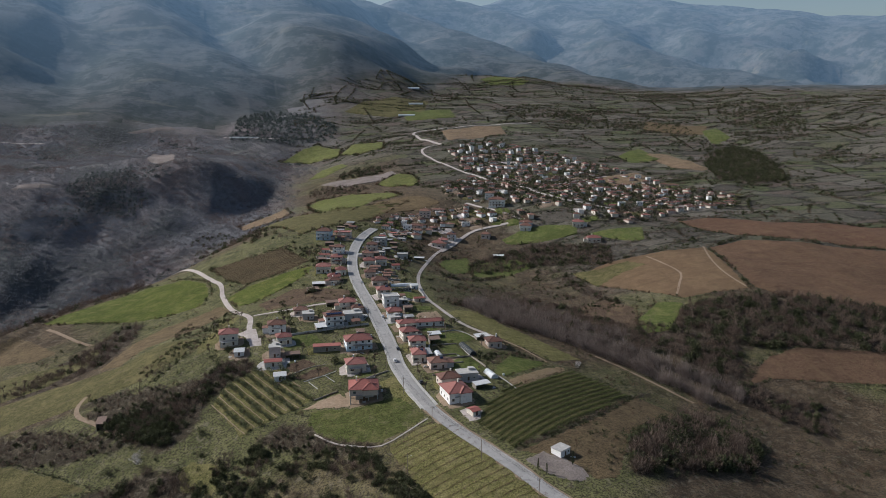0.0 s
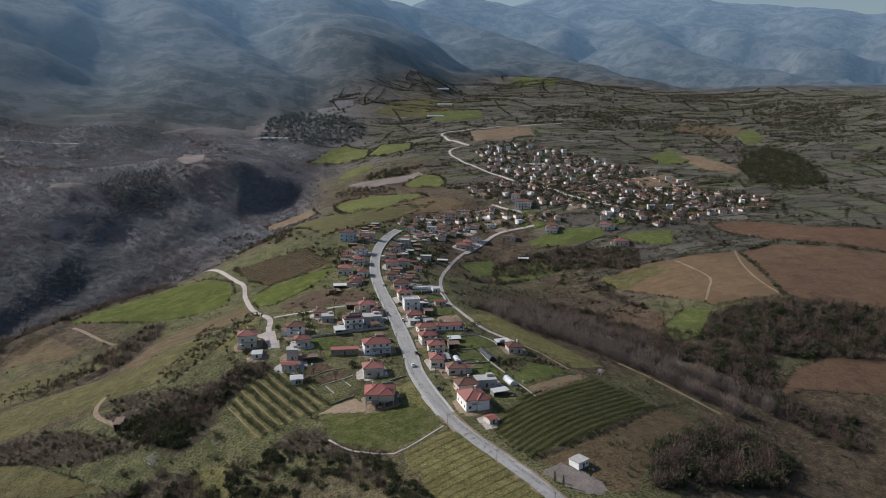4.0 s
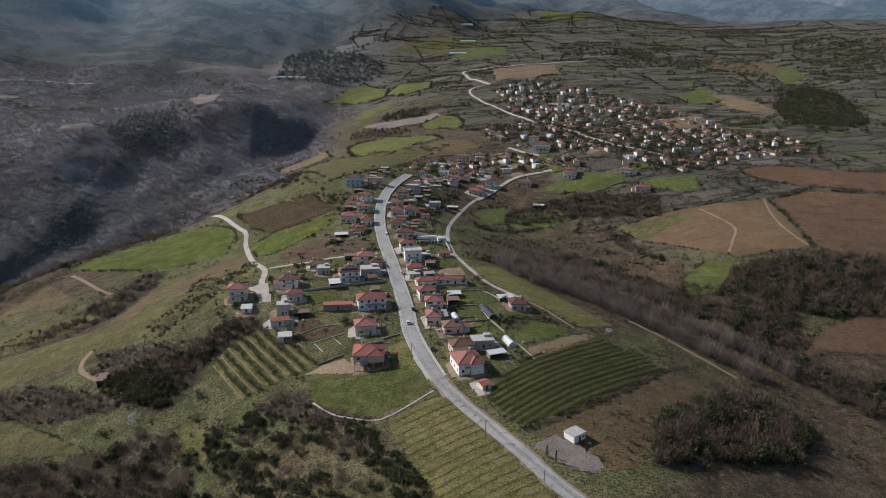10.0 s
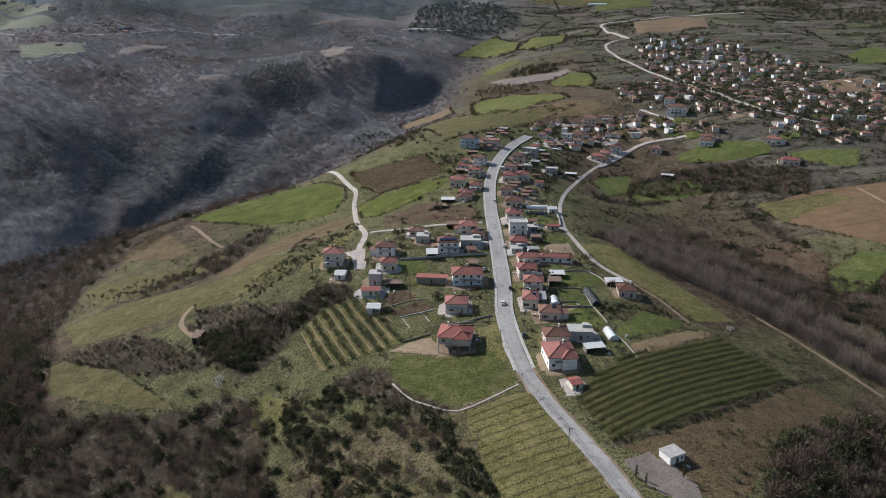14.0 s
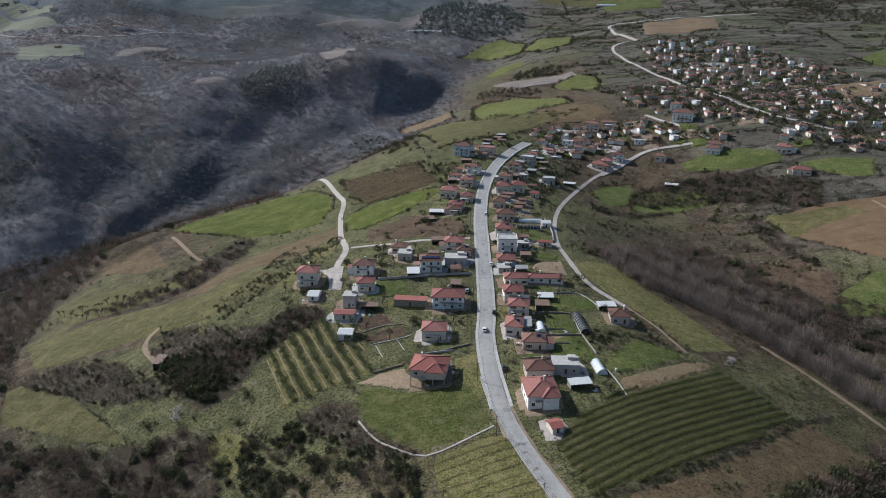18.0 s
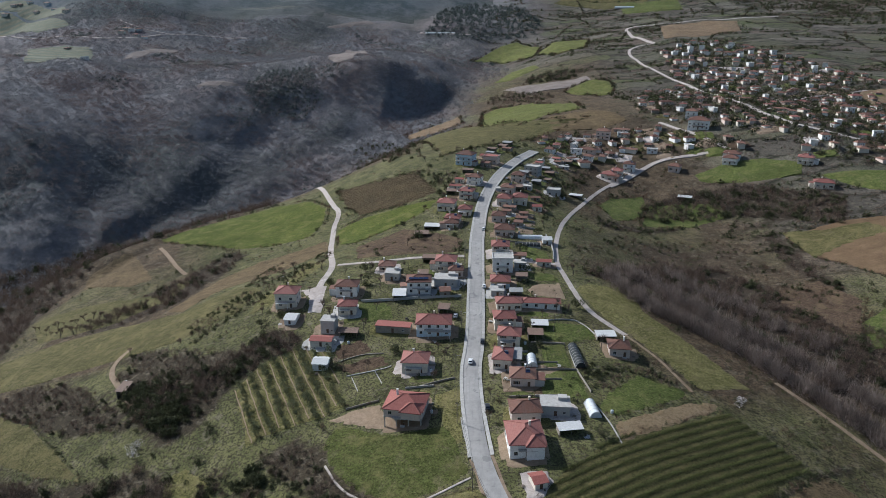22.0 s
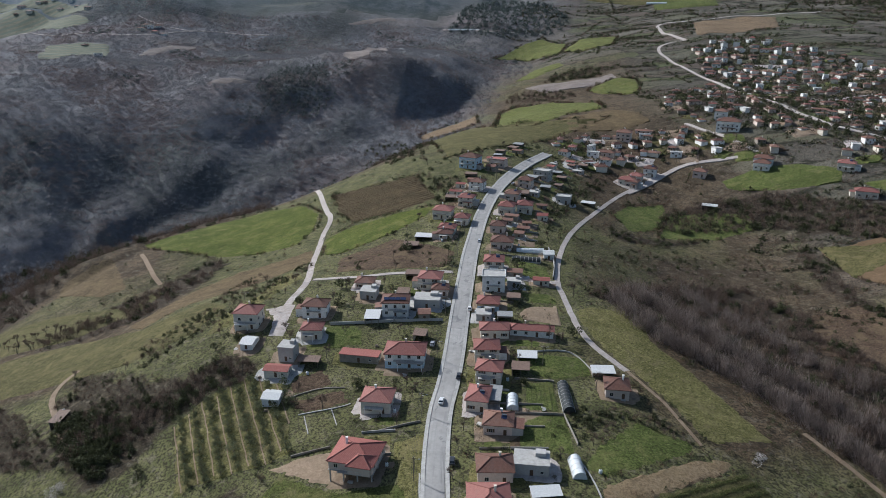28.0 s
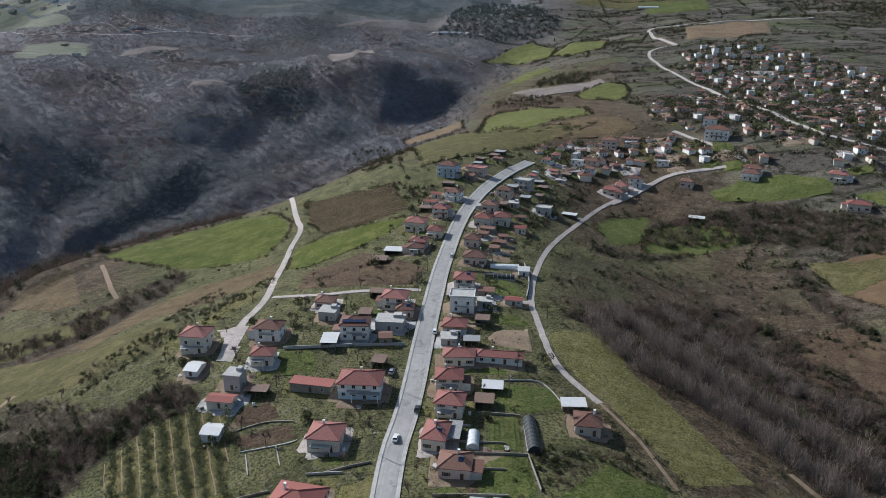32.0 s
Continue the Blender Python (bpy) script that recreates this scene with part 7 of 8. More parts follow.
def thicket(name, poly, gap, low, high, green, seed, per=46, patchy=0.35, russet=0.4):
    """Bare brush, russet undergrowth and evergreen shrubs, with gaps."""
    gap = gap * 1.15
    at = fill(poly, gap, seed)
    rng = np.random.default_rng(seed + 50)
    dense = swell(at[:, 0], at[:, 1], 17 + gap * 5, seed)
    at = at[dense + rng.uniform(-0.12, 0.12, len(at)) > patchy]
    kind = swell(at[:, 0], at[:, 1], 23, seed + 3.0) + rng.uniform(-0.25, 0.25, len(at))
    g = at[kind < green]
    b = at[kind >= green]
    cloud(name + "_bare", b, rng.uniform(low, high, len(b)), M["bare"], int(per * 1.5), "leafless grey brown thicket of shrubs", "thicket", "twig", seed, 1.15, leaf=0.062)
    under, _ = split(b, russet, seed + 1)
    cloud(name + "_russet", under, rng.uniform(low * 0.6, high * 0.65, len(under)), M["russet"], per, "russet winter undergrowth", "thicket", "twig", seed + 2, leaf=0.07)
    cloud(name + "_evergreen", g, rng.uniform(low, high * 0.9, len(g)), M["evergreen"], int(per * 1.4) + 40, "dark evergreen shrubs", "thicket", "leaf", seed + 3, 1.0, leaf=0.082)


thicket("thicket_east_belt", WOOD_EAST_BELT, 2.1, 1.4, 4.0, 0.12, 1, 95, 0.42, 0.5)
BELT_LINE = [(92, 368), (104, 338), (122, 322), (142, 298), (160, 274), (174, 254), (188, 232)]
BELT_INNER = [(104, 384), (120, 352), (140, 330), (162, 302), (180, 280), (198, 256), (212, 236)]
BELT_UPPER = [(128, 398), (146, 370), (164, 342), (184, 318)]


def tree_row(name, line, wide, gap, low, high, seed, per=150):
    """A row of tall leafless trees with fine upright branches."""
    rng = np.random.default_rng(seed)
    at = np.array([(q.x + side.x * rng.normal() * wide, q.y + side.y * rng.normal() * wide) for q, side in path_points(line, gap)])
    cloud(name, at, rng.uniform(low, high, len(at)), M["pale_bare"], per, "row of tall leafless grey brown trees", "tree row", "twig", seed, 1.25, leaf=0.028, upright=0.9)


tree_row("tree_row", BELT_LINE, 2.6, 0.85, 4.5, 8.0, 601)
tree_row("tree_row", BELT_INNER, 3.0, 1.1, 4.5, 8.5, 602)
tree_row("tree_row", BELT_UPPER, 3.5, 1.3, 3.5, 7.0, 603)
thicket("thicket_east_scrub", WOOD_EAST_SCRUB, 3.2, 0.9, 2.6, 0.30, 2, 60, 0.60)
thicket("thicket_dark_hollow", WOOD_DARK_HOLLOW, 2.9, 3.0, 6.5, 0.36, 3, 70, 0.24)
thicket("thicket_near", WOOD_NEAR_THICKET, 2.0, 2.6, 6.4, 0.42, 4, 130, 0.2)
thicket("thicket_centre", WOOD_CENTRE_THICKET, 2.4, 1.5, 3.6, 0.50, 5, 100, 0.48)
thicket("thicket_south_west", WOOD_SOUTH_WEST_THICKET, 2.2, 1.2, 4.4, 0.22, 6, 80, 0.36)
thicket("thicket_gully", WOOD_GULLY_THICKET, 2.4, 1.2, 3.0, 0.40, 7, 70, 0.35)
thicket("thicket_lawn_bank", WOOD_LAWN_BANK, 1.9, 1.0, 2.4, 0.45, 8, 70, 0.4)
thicket("thicket_west_edge", WOOD_WEST_RIM, 3.0, 3.0, 6.0, 0.45, 9, 70, 0.2)
thicket("thicket_barn", WOOD_BARN_HEDGE, 2.2, 1.8, 4.0, 0.55, 10, 90, 0.3)
thicket("thicket_lot", WOOD_LOT_HEDGE, 1.7, 0.9, 2.2, 0.45, 11, 70, 0.3)
thicket("thicket_crest", WOOD_CREST_HEDGE, 2.0, 0.8, 2.2, 0.45, 12, 60, 0.35)
thicket("thicket_track", WOOD_TRACK_HEDGE, 2.6, 1.8, 4.5, 0.12, 13, 70, 0.42)

thicket("thicket_hollow_rim", WOOD_HOLLOW_RIM, 2.6, 2.2, 4.8, 0.3, 78, 80, 0.25)
thicket("thicket_east_brush", WOOD_EAST_BRUSH, 2.6, 1.6, 4.0, 0.3, 79, 70, 0.3)
thicket("thicket_gully_dark", WOOD_GULLY_DARK, 1.9, 1.4, 3.4, 0.34, 81, 90, 0.15)
thicket("thicket_crest_band", WOOD_CREST_BAND, 2.0, 0.8, 2.0, 0.4, 82, 60, 0.32)
thicket("thicket_west_near", WOOD_WEST_NEAR, 2.9, 2.2, 5.6, 0.24, 83, 60, 0.2)
thicket("thicket_barn_slope", WOOD_BARN_SLOPE, 1.8, 0.8, 2.0, 0.2, 84, 60, 0.25, 0.6)
for k, (nm, poly) in enumerate((("trees", WOOD_UPLAND_TREES), ("copse", WOOD_UPLAND_COPSE), ("east", WOOD_UPLAND_EAST), ("belt", WOOD_UPLAND_BELT), ("low", WOOD_UPLAND_LOW))):
    thicket("thicket_upland_" + nm, poly, 7.0, 3.0, 6.5, 0.5, 90 + k, 30, 0.3)
thicket("thicket_valley", WOOD_VALLEY_NEAR, 4.3, 3.0, 7.0, 0.16, 97, 60, 0.08, 0.6)
thicket("thicket_ridge_band", WOOD_RIDGE_BAND, 4.0, 3.0, 6.5, 0.45, 95, 50, 0.05)
thicket("thicket_ridge_row", WOOD_RIDGE_ROW, 4.0, 2.5, 5.5, 0.25, 96, 50, 0.15)
thicket("thicket_knoll", WOOD_DARK_KNOLL, 4.4, 2.5, 7.5, 0.8, 14, 40, 0.2)
thicket("thicket_brush_knoll", WOOD_BRUSH_KNOLL, 1.9, 1.0, 2.4, 0.10, 71, 70, 0.2, 0.7)
thicket("thicket_barn_dark", WOOD_BARN_DARK, 2.1, 2.4, 4.4, 0.62, 72, 90, 0.12)
thicket("thicket_slope_row", WOOD_SLOPE_ROW, 2.6, 2.2, 3.8, 0.82, 73, 110, 0.22)
thicket("thicket_slope_row_upper", WOOD_SLOPE_ROW_UPPER, 2.6, 2.0, 3.6, 0.85, 74, 110, 0.25)
thicket("thicket_road_bushes", WOOD_ROAD_BUSHES, 2.6, 2.2, 4.0, 0.75, 75, 110, 0.25)
thicket("thicket_vine_ditch", WOOD_VINE_DITCH, 1.3, 0.7, 1.5, 0.5, 76, 60, 0.05)
thicket("thicket_east_hedge", WOOD_EAST_HEDGE, 3.0, 2.0, 4.0, 0.4, 77, 60, 0.12)
thicket("thicket_lane", WOOD_LANE_HEDGE, 2.6, 1.4, 3.0, 0.6, 15, 60, 0.25)
thicket("thicket_mid", WOOD_MID_SCRUB, 2.7, 2.2, 4.8, 0.35, 16, 55, 0.14)
thicket("thicket_divide", WOOD_GREEN_DIVIDE, 2.6, 1.5, 3.2, 0.5, 17, 50, 0.2)
thicket("thicket_street_west", WOOD_STREET_WEST_TREES, 4.0, 2.0, 4.5, 0.5, 18, 60, 0.3)
thicket("thicket_ridge_trees", WOOD_CREST_TREES, 6.0, 3.0, 5.5, 0.5, 19, 60, 0.45)
town = clear_of(np.vstack([fill(UPPER_VILLAGE, 5.2, 61), fill(LOWER_QUARTER, 5.0, 62), fill(MID_QUARTER, 5.0, 63)]), -0.8)
a, b = split(town, 0.5, 64)
cloud("garden_shrubs_green", a, np.random.default_rng(65).uniform(1.2, 5.2, len(a)), M["evergreen"], 44, "dark garden trees among village houses", "shrubs", "leaf", 65, 1.2, leaf=0.12)
cloud("garden_shrubs_bare", b, np.random.default_rng(66).uniform(1.2, 5.0, len(b)), M["bare"], 44, "leafless garden trees among village houses", "shrubs", "twig", 66, 1.2, leaf=0.13)

for nm, poly, gap, k in (("plantation", WOOD_PLANTATION, 7.0, 51), ("plantation_far", WOOD_PLANTATION_FAR, 11.0, 52)):
    at = fill(poly, gap, k, 0.3 if k == 51 else 1.0)
    cloud(nm, at, np.random.default_rng(k).uniform(0.55, 0.8, len(at)) * gap, M["conifer"], 40, "dark green tree plantation on the far slope", "plantation", "leaf", k, 1.0, leaf=0.12)

# leafless woods of the western valley and hills
rng = np.random.default_rng(21)
wx, wy = rng.uniform(-800, 90, 110000), rng.uniform(470, 1500, 110000)
keep = rng.random(110000) < (np.hypot(wx, wy) > 500) * wooded(wx, wy) ** 1.5 * np.clip(1.25 - wy / 2400, 0.2, 1) * smooth(-0.62, -0.45, wx / (wy + 160))
wild = clear_of(np.column_stack([wx[keep], wy[keep]]))[:30000]
tone = swell(wild[:, 0], wild[:, 1], 240, 7.0) + rng.uniform(-0.2, 0.2, len(wild))
for nm, pick, mat, lab, shp in (("wood_bare", tone < 0.56, "forest", "leafless woodland on the valley slopes, paled towards haze grey", "twig"), ("wood_russet", (tone >= 0.56) & (tone < 1.04), "forest_rust", "russet brown oak woodland on the valley slopes", "twig"),
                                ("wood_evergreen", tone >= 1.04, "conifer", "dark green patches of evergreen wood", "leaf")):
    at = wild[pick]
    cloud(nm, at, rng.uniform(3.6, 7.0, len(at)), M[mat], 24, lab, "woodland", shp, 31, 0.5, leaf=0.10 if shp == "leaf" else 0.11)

# scrub over the open slopes
sx, sy = rng.uniform(-250, 440, 24000), rng.uniform(120, 740, 24000)
keep = rng.random(24000) < smooth(0.45, 0.85, swell(sx, sy, 60, 3.0)) * 0.42
at = clear_of(np.column_stack([sx[keep], sy[keep]]), 0.5)
at = at[wooded(at[:, 0], at[:, 1]) < 0.25]
a, b = split(at, 0.5, 3)
cloud("scrub_bare", a, rng.uniform(0.8, 2.6, len(a)), M["russet"], 60, "low brown scrub on the dry slopes", "scrub", "twig", 32, leaf=0.07)
cloud("scrub_green", b, rng.uniform(0.8, 2.4, len(b)), M["evergreen"], 80, "low dark green scrub on the dry slopes", "scrub", "leaf", 33, leaf=0.075)

# tussocks on the near slopes, and low bushes along the garden walls
sx, sy = rng.uniform(-190, 230, 26000), rng.uniform(125, 440, 26000)
keep = rng.random(26000) < 0.25 + 0.75 * smooth(0.4, 0.75, swell(sx, sy, 38, 9.0))
at = clear_of(np.column_stack([sx[keep], sy[keep]]), 0.2)
a, b = split(at[:11000], 0.4, 15)
cloud("tussocks_green", a, rng.uniform(0.35, 1.0, len(a)), M["evergreen"], 12, "small dark tussocks in dry grass", "tussocks", "leaf", 40, 0.7, leaf=0.15)
cloud("tussocks_brown", b, rng.uniform(0.4, 1.1, len(b)), M["bare"], 12, "small brown tussocks in dry grass", "tussocks", "twig", 41, 0.7, leaf=0.2)
edge = []
for q, side in path_points(MAIN_ROAD[7:], 3.2):
    for off in (-27, -20, -13, 12.5, 15, 22, 28, 34, 38):
        edge.append((q.x + side.x * off + rng.normal() * 1.2, q.y + side.y * off + rng.normal() * 1.2))
edge = np.array(edge)
keep = np.ones(len(edge), bool)
for rows in ALL_BUILDINGS:
    for hx, hy, w, d, *_ in rows:
        keep &= np.hypot(edge[:, 0] - hx, edge[:, 1] - hy) > max(w, d) * 0.55
edge = edge[keep & (rng.random(len(edge)) < 0.6)]
a, b = split(edge, 0.55, 16)
cloud("garden_bushes_green", a, rng.uniform(0.6, 2.2, len(a)), M["evergreen"], 120, "dark green bushes along garden walls", "bushes", "leaf", 42, 1.0, leaf=0.062)
cloud("garden_bushes_bare", b, rng.uniform(0.6, 2.4, len(b)), M["bare"], 90, "leafless bushes along garden walls", "bushes", "twig", 43, 1.1, leaf=0.05)

# hedgerows between the terraces of the upland, lying along the slope
lines = []
for _ in range(1250):
    d, turn = rng.uniform(0, 1) ** 0.8 * 2150 + 440, radians(rng.uniform(-3, 52))
    x, y, way = d * math.sin(turn), d * math.cos(turn), radians(rng.uniform(-28, 22)) + (1.4 if rng.random() < 0.18 else 0)
    for k in range(int(rng.integers(8, 34) * (0.6 + d / 2500))):
        lines.append((x, y))
        way += rng.normal() * 0.04
        x, y = x + 3.6 * math.cos(way), y + 3.6 * math.sin(way)
hedge = np.array(lines)
hedge = clear_of(hedge[(wooded(hedge[:, 0], hedge[:, 1]) < np.where(hedge[:, 1] > 1150, 0.9, 0.3)) & (hedge[:, 0] > 190 - 0.35 * np.clip(hedge[:, 1] - 1000, 0, 500))], 1.0)
a, b = split(hedge, 0.45, 5)
far = lambda q: 1 + np.clip(np.hypot(q[:, 0], q[:, 1]) - 600, 0, 1400) / 3000
cloud("hedgerow_green", a, rng.uniform(1.8, 3.8, len(a)) * far(a), M["evergreen"], 26, "dark hedgerows between terraced fields", "hedgerow", "leaf", 34, leaf=0.17)
cloud("hedgerow_bare", b, rng.uniform(1.8, 4.0, len(b)) * far(b), M["bare"], 26, "leafless hedgerows between terraced fields", "hedgerow", "twig", 35, leaf=0.2)


# hedges along the edges of fields
edge = []
for poly in (EAST_GREEN, EAST_GREEN_FAR, TAN_FIELD, BROWN_FIELD, RED_FIELD, EAST_FALLOW, EAST_LAWN, RED_LOWER, YELLOW_FIELD, FAR_GREEN, FAR_GREEN_EAST, BRIGHT_FIELD, GREEN_MEADOW, GREEN_STRIP, UPPER_VINEYARD, BIG_VINEYARD, GREEN_LOT, WEST_LOW_FIELD, FALLOW_FIELD, PALE_FIELD):
    cx, cy = np.array(poly).mean(0)
    for (ax, ay), (bx, by) in zip(poly, poly[1:] + poly[:1]):
        n = int(math.hypot(bx - ax, by - ay) / 1.9)
        for k in range(n):
            x, y = ax + (bx - ax) * k / n, ay + (by - ay) * k / n
            out = 1.03 + rng.normal() * 0.012
            if swell(np.array(x), np.array(y), 33, 2.0) > 0.36:
                edge.append((cx + (x - cx) * out, cy + (y - cy) * out))
edge = np.array(edge) + rng.normal(size=(len(edge), 2)) * 0.5
a, b = split(edge, 0.5, 9)
near = lambda q: 0.75 + np.clip(np.hypot(q[:, 0], q[:, 1]) - 260, 0, 650) / 450
cloud("field_hedge_green", a, rng.uniform(0.9, 2.2, len(a)) * near(a), M["evergreen"], 60, "dark green hedge along a field", "hedge", "leaf", 36, leaf=0.085)
cloud("field_hedge_bare", b, rng.uniform(0.9, 2.4, len(b)) * near(b), M["russet"], 40, "brown leafless hedge along a field", "hedge", "twig", 37, leaf=0.15)
# mottled scrub and tussocks on the eastern slopes
sx, sy = rng.uniform(72, 560, 44000), rng.uniform(145, 740, 44000)
keep = rng.random(44000) < smooth(0.35, 0.7, swell(sx, sy, 45, 6.0)) * 0.30
at = clear_of(np.column_stack([sx[keep], sy[keep]]), 0.3)
a, b = split(at, 0.35, 13)
cloud("east_scrub_green", a, rng.uniform(0.9, 3.0, len(a)), M["evergreen"], 56, "dark shrubs dotted over the eastern slopes", "scrub", "leaf", 38, leaf=0.085)
cloud("east_scrub_brown", b, rng.uniform(0.9, 3.2, len(b)), M["russet"], 40, "brown shrubs dotted over the eastern slopes", "scrub", "twig", 39, leaf=0.09)


def limb(bm, a, way, length, r, depth, rng, tips):
    b = a + way * length
    rod(bm, a, b, r, r * 0.62, 5)
    if depth == 0:
        tips.append((a, b))
        return
    for _ in range(3 if depth > 1 else 4):
        turn = Vector((rng.uniform(-1, 1), rng.uniform(-1, 1), rng.uniform(-0.15, 0.7)))
        limb(bm, a.lerp(b, rng.uniform(0.55, 1.0)), (way + turn * 0.85).normalized(), length * rng.uniform(0.55, 0.75), r * 0.55, depth - 1, rng, tips)


def bare_tree(seed, tall):
    """A leafless tree: trunk with limbs, and a crown of fine twigs."""
    rng = random.Random(seed)
    root = tagged(new("tree"), "leafless grey brown tree in a yard", "tree", "bare trees")
    bm, tips = bmesh.new(), []
    limb(bm, Vector((0, 0, -0.4)), Vector((rng.uniform(-0.08, 0.08), rng.uniform(-0.08, 0.08), 1)).normalized(), tall * 0.42, tall * 0.028, 3, rng, tips)
    part("trunk", bm, M["bark"], root)
    crown = bmesh.new()
    for a, b in tips:
        for _ in range(9):
            p = a.lerp(b, rng.uniform(0.2, 1))
            way = (b - a).normalized() + Vector((rng.uniform(-1, 1), rng.uniform(-1, 1), rng.uniform(-0.4, 0.9))) * 0.9
            side = way.cross(Vector((rng.uniform(-1, 1), rng.uniform(-1, 1), 0.3))).normalized() * 0.03
            crown.faces.new([crown.verts.new(v) for v in (p - side, p + side, p + way * tall * 0.11)])
    part("crown", crown, M["bare"], root)
    return root


def leafy_tree(name, seed, tall, wide, mat, label, group, trunk=0.25, leaves=420, leaf=0.2, lobes=6):
    """A trunk with limbs under a crown of small leaves in uneven clumps."""
    rng = random.Random(seed)
    root = tagged(new(name), label, "tree", group)
    bm = bmesh.new()
    rod(bm, (0, 0, -0.4), (0, 0, tall * 0.6), tall * 0.03, tall * 0.015)
    clumps = []
    for _ in range(lobes):
        c = Vector((rng.gauss(0, 0.30) * wide, rng.gauss(0, 0.30) * wide, tall * rng.uniform(trunk + 0.12, 0.82)))
        clumps.append((c, rng.uniform(0.28, 0.45) * wide))
        rod(bm, (0, 0, tall * trunk), c, tall * 0.016, tall * 0.006, 4)
    part("trunk", bm, M["bark"], root)
    crown = bmesh.new()
    for _ in range(leaves):
        c, r = rng.choice(clumps)
        u = Vector((rng.gauss(0, 1), rng.gauss(0, 1), rng.gauss(0, 1))).normalized()
        p = c + Vector((u.x * r, u.y * r, u.z * r * 0.8)) * rng.uniform(0.5, 1.0) ** 0.5
        a = Vector((rng.gauss(0, 1), rng.gauss(0, 1), rng.gauss(0, 1))) * leaf
        b = Vector((rng.gauss(0, 1), rng.gauss(0, 1), rng.gauss(0, 1))) * leaf
        crown.faces.new([crown.verts.new(v) for v in (p - a, p + b, p + u * leaf * 1.4 + a)])
    part("crown", crown, M[mat], root)
    return root


def plant(models, places, seed, low=0.8, high=1.2):
    """Sets one model on each place; the models themselves take the first ones."""
    rng = random.Random(seed)
    for i, (x, y) in enumerate(places):
        s = rng.uniform(low, high)
        m = pose(x, y, float(ground_z(x, y)), 0, 0, rng.uniform(0, 360)) @ Matrix.Diagonal((s, s, s * rng.uniform(0.85, 1.15), 1))
        if i < len(models):
            models[i].matrix_world = m
        else:
            ob = copy_thing(rng.choice(models), Matrix.Identity(4))
            ob.matrix_world = m


RIM_TREES = [tuple(q) for q in fill(RIM_ORCHARD, 6.5, 47, 0.3)][:34]
village_yards = fill([(-80, 226), (100, 226), (96, 319), (80, 439), (186, 625), (53, 638), (-27, 572), (-40, 399), (-86, 386)], 11.5, 41)
village_yards = [tuple(q) for q in clear_of(village_yards, 0.6)]
random.Random(2).shuffle(village_yards)
plant([bare_tree(60 + k, 6.0) for k in range(5)], YARD_TREES + RIM_TREES + village_yards[:60], 1, 0.6, 1.15)
shrub_models = [leafy_tree("evergreen_tree", 70 + k, 4.2, 3.6, "evergreen", "dark rounded evergreen tree on the slope", "evergreen trees", 0.08, 520, 0.16) for k in range(4)]
upper_trees = [tuple(q) for q in clear_of(fill(UPPER_VILLAGE, 17, 43), 0.5)]
plant(shrub_models, EVERGREEN_TREES + village_yards[60:110] + UPPER_DARK + upper_trees[:150], 2, 0.6, 1.3)
plant([leafy_tree("flowering_tree", 80 + k, 4.0, 4.0, "blossom", "small tree in white blossom", "flowering trees", 0.1, 600, 0.10) for k in range(2)], BLOSSOM, 3, 0.9, 1.1)


def cypress(seed):
    rng = random.Random(seed)
    root = tagged(new("cypress"), "slim dark green cypress beside the hut", "tree", "cypresses")
    part("trunk", rod(bmesh.new(), (0, 0, -0.3), (0, 0, 3.5), 0.12, 0.04), M["bark"], root)
    bm = bmesh.new()
    for _ in range(700):
        z = rng.uniform(0.02, 1) ** 0.9
        r = 0.62 * min(1, z * 5) * (1 - z) ** 0.6 * rng.uniform(0.6, 1.0)
        t = rng.uniform(0, 6.283)
        p = Vector((r * math.cos(t), r * math.sin(t), 0.25 + z * 5.2))
        a = Vector((rng.gauss(0, 1), rng.gauss(0, 1), rng.gauss(0, 1))) * 0.07
        bm.faces.new([bm.verts.new(v) for v in (p - a, p + a.yzx, p + Vector((0, 0, 0.26)))])
    part("crown", bm, M["evergreen"], root)
    return root


plant([cypress(90 + k) for k in range(3)], CYPRESSES, 4, 0.9, 1.05)

# orchard trees in rows, along the plot's own direction
ox, oy = np.array(ORCHARD).mean(0)
rows_at = []
for i in range(-10, 11):
    for j in range(-10, 11):
        u, v = i * 5.2, j * 3.6
        a = radians(27)
        q = (ox + u * math.cos(a) - v * math.sin(a), oy + u * math.sin(a) + v * math.cos(a))
        if inside(ORCHARD, np.array(q[0]), np.array(q[1])):
            rows_at.append(q)
for i in range(-10, 11):
    a = radians(27)
    line = [(ox + i * 5.2 * math.cos(a) - v * math.sin(a) - 2.2, oy + i * 5.2 * math.sin(a) + v * math.cos(a)) for v in np.arange(-42, 42, 3.0)]
    line = [q for q in line if inside(ORCHARD, np.array(q[0]), np.array(q[1]))]
    if len(line) > 2:
        ribbon("orchard_path", line, -0.2, 0.2, M["dirt"], "pale trodden strip between orchard rows", "path", 0.27, 0.3, 2.0, 0.4, 1.0)
plant([leafy_tree("orchard_tree", 100 + k, 2.6, 2.2, "olive_leaf", "small orchard tree in a planted row", "orchard trees", 0.2, 220, 0.13, 5) for k in range(3)], rows_at, 5, 0.85, 1.45)


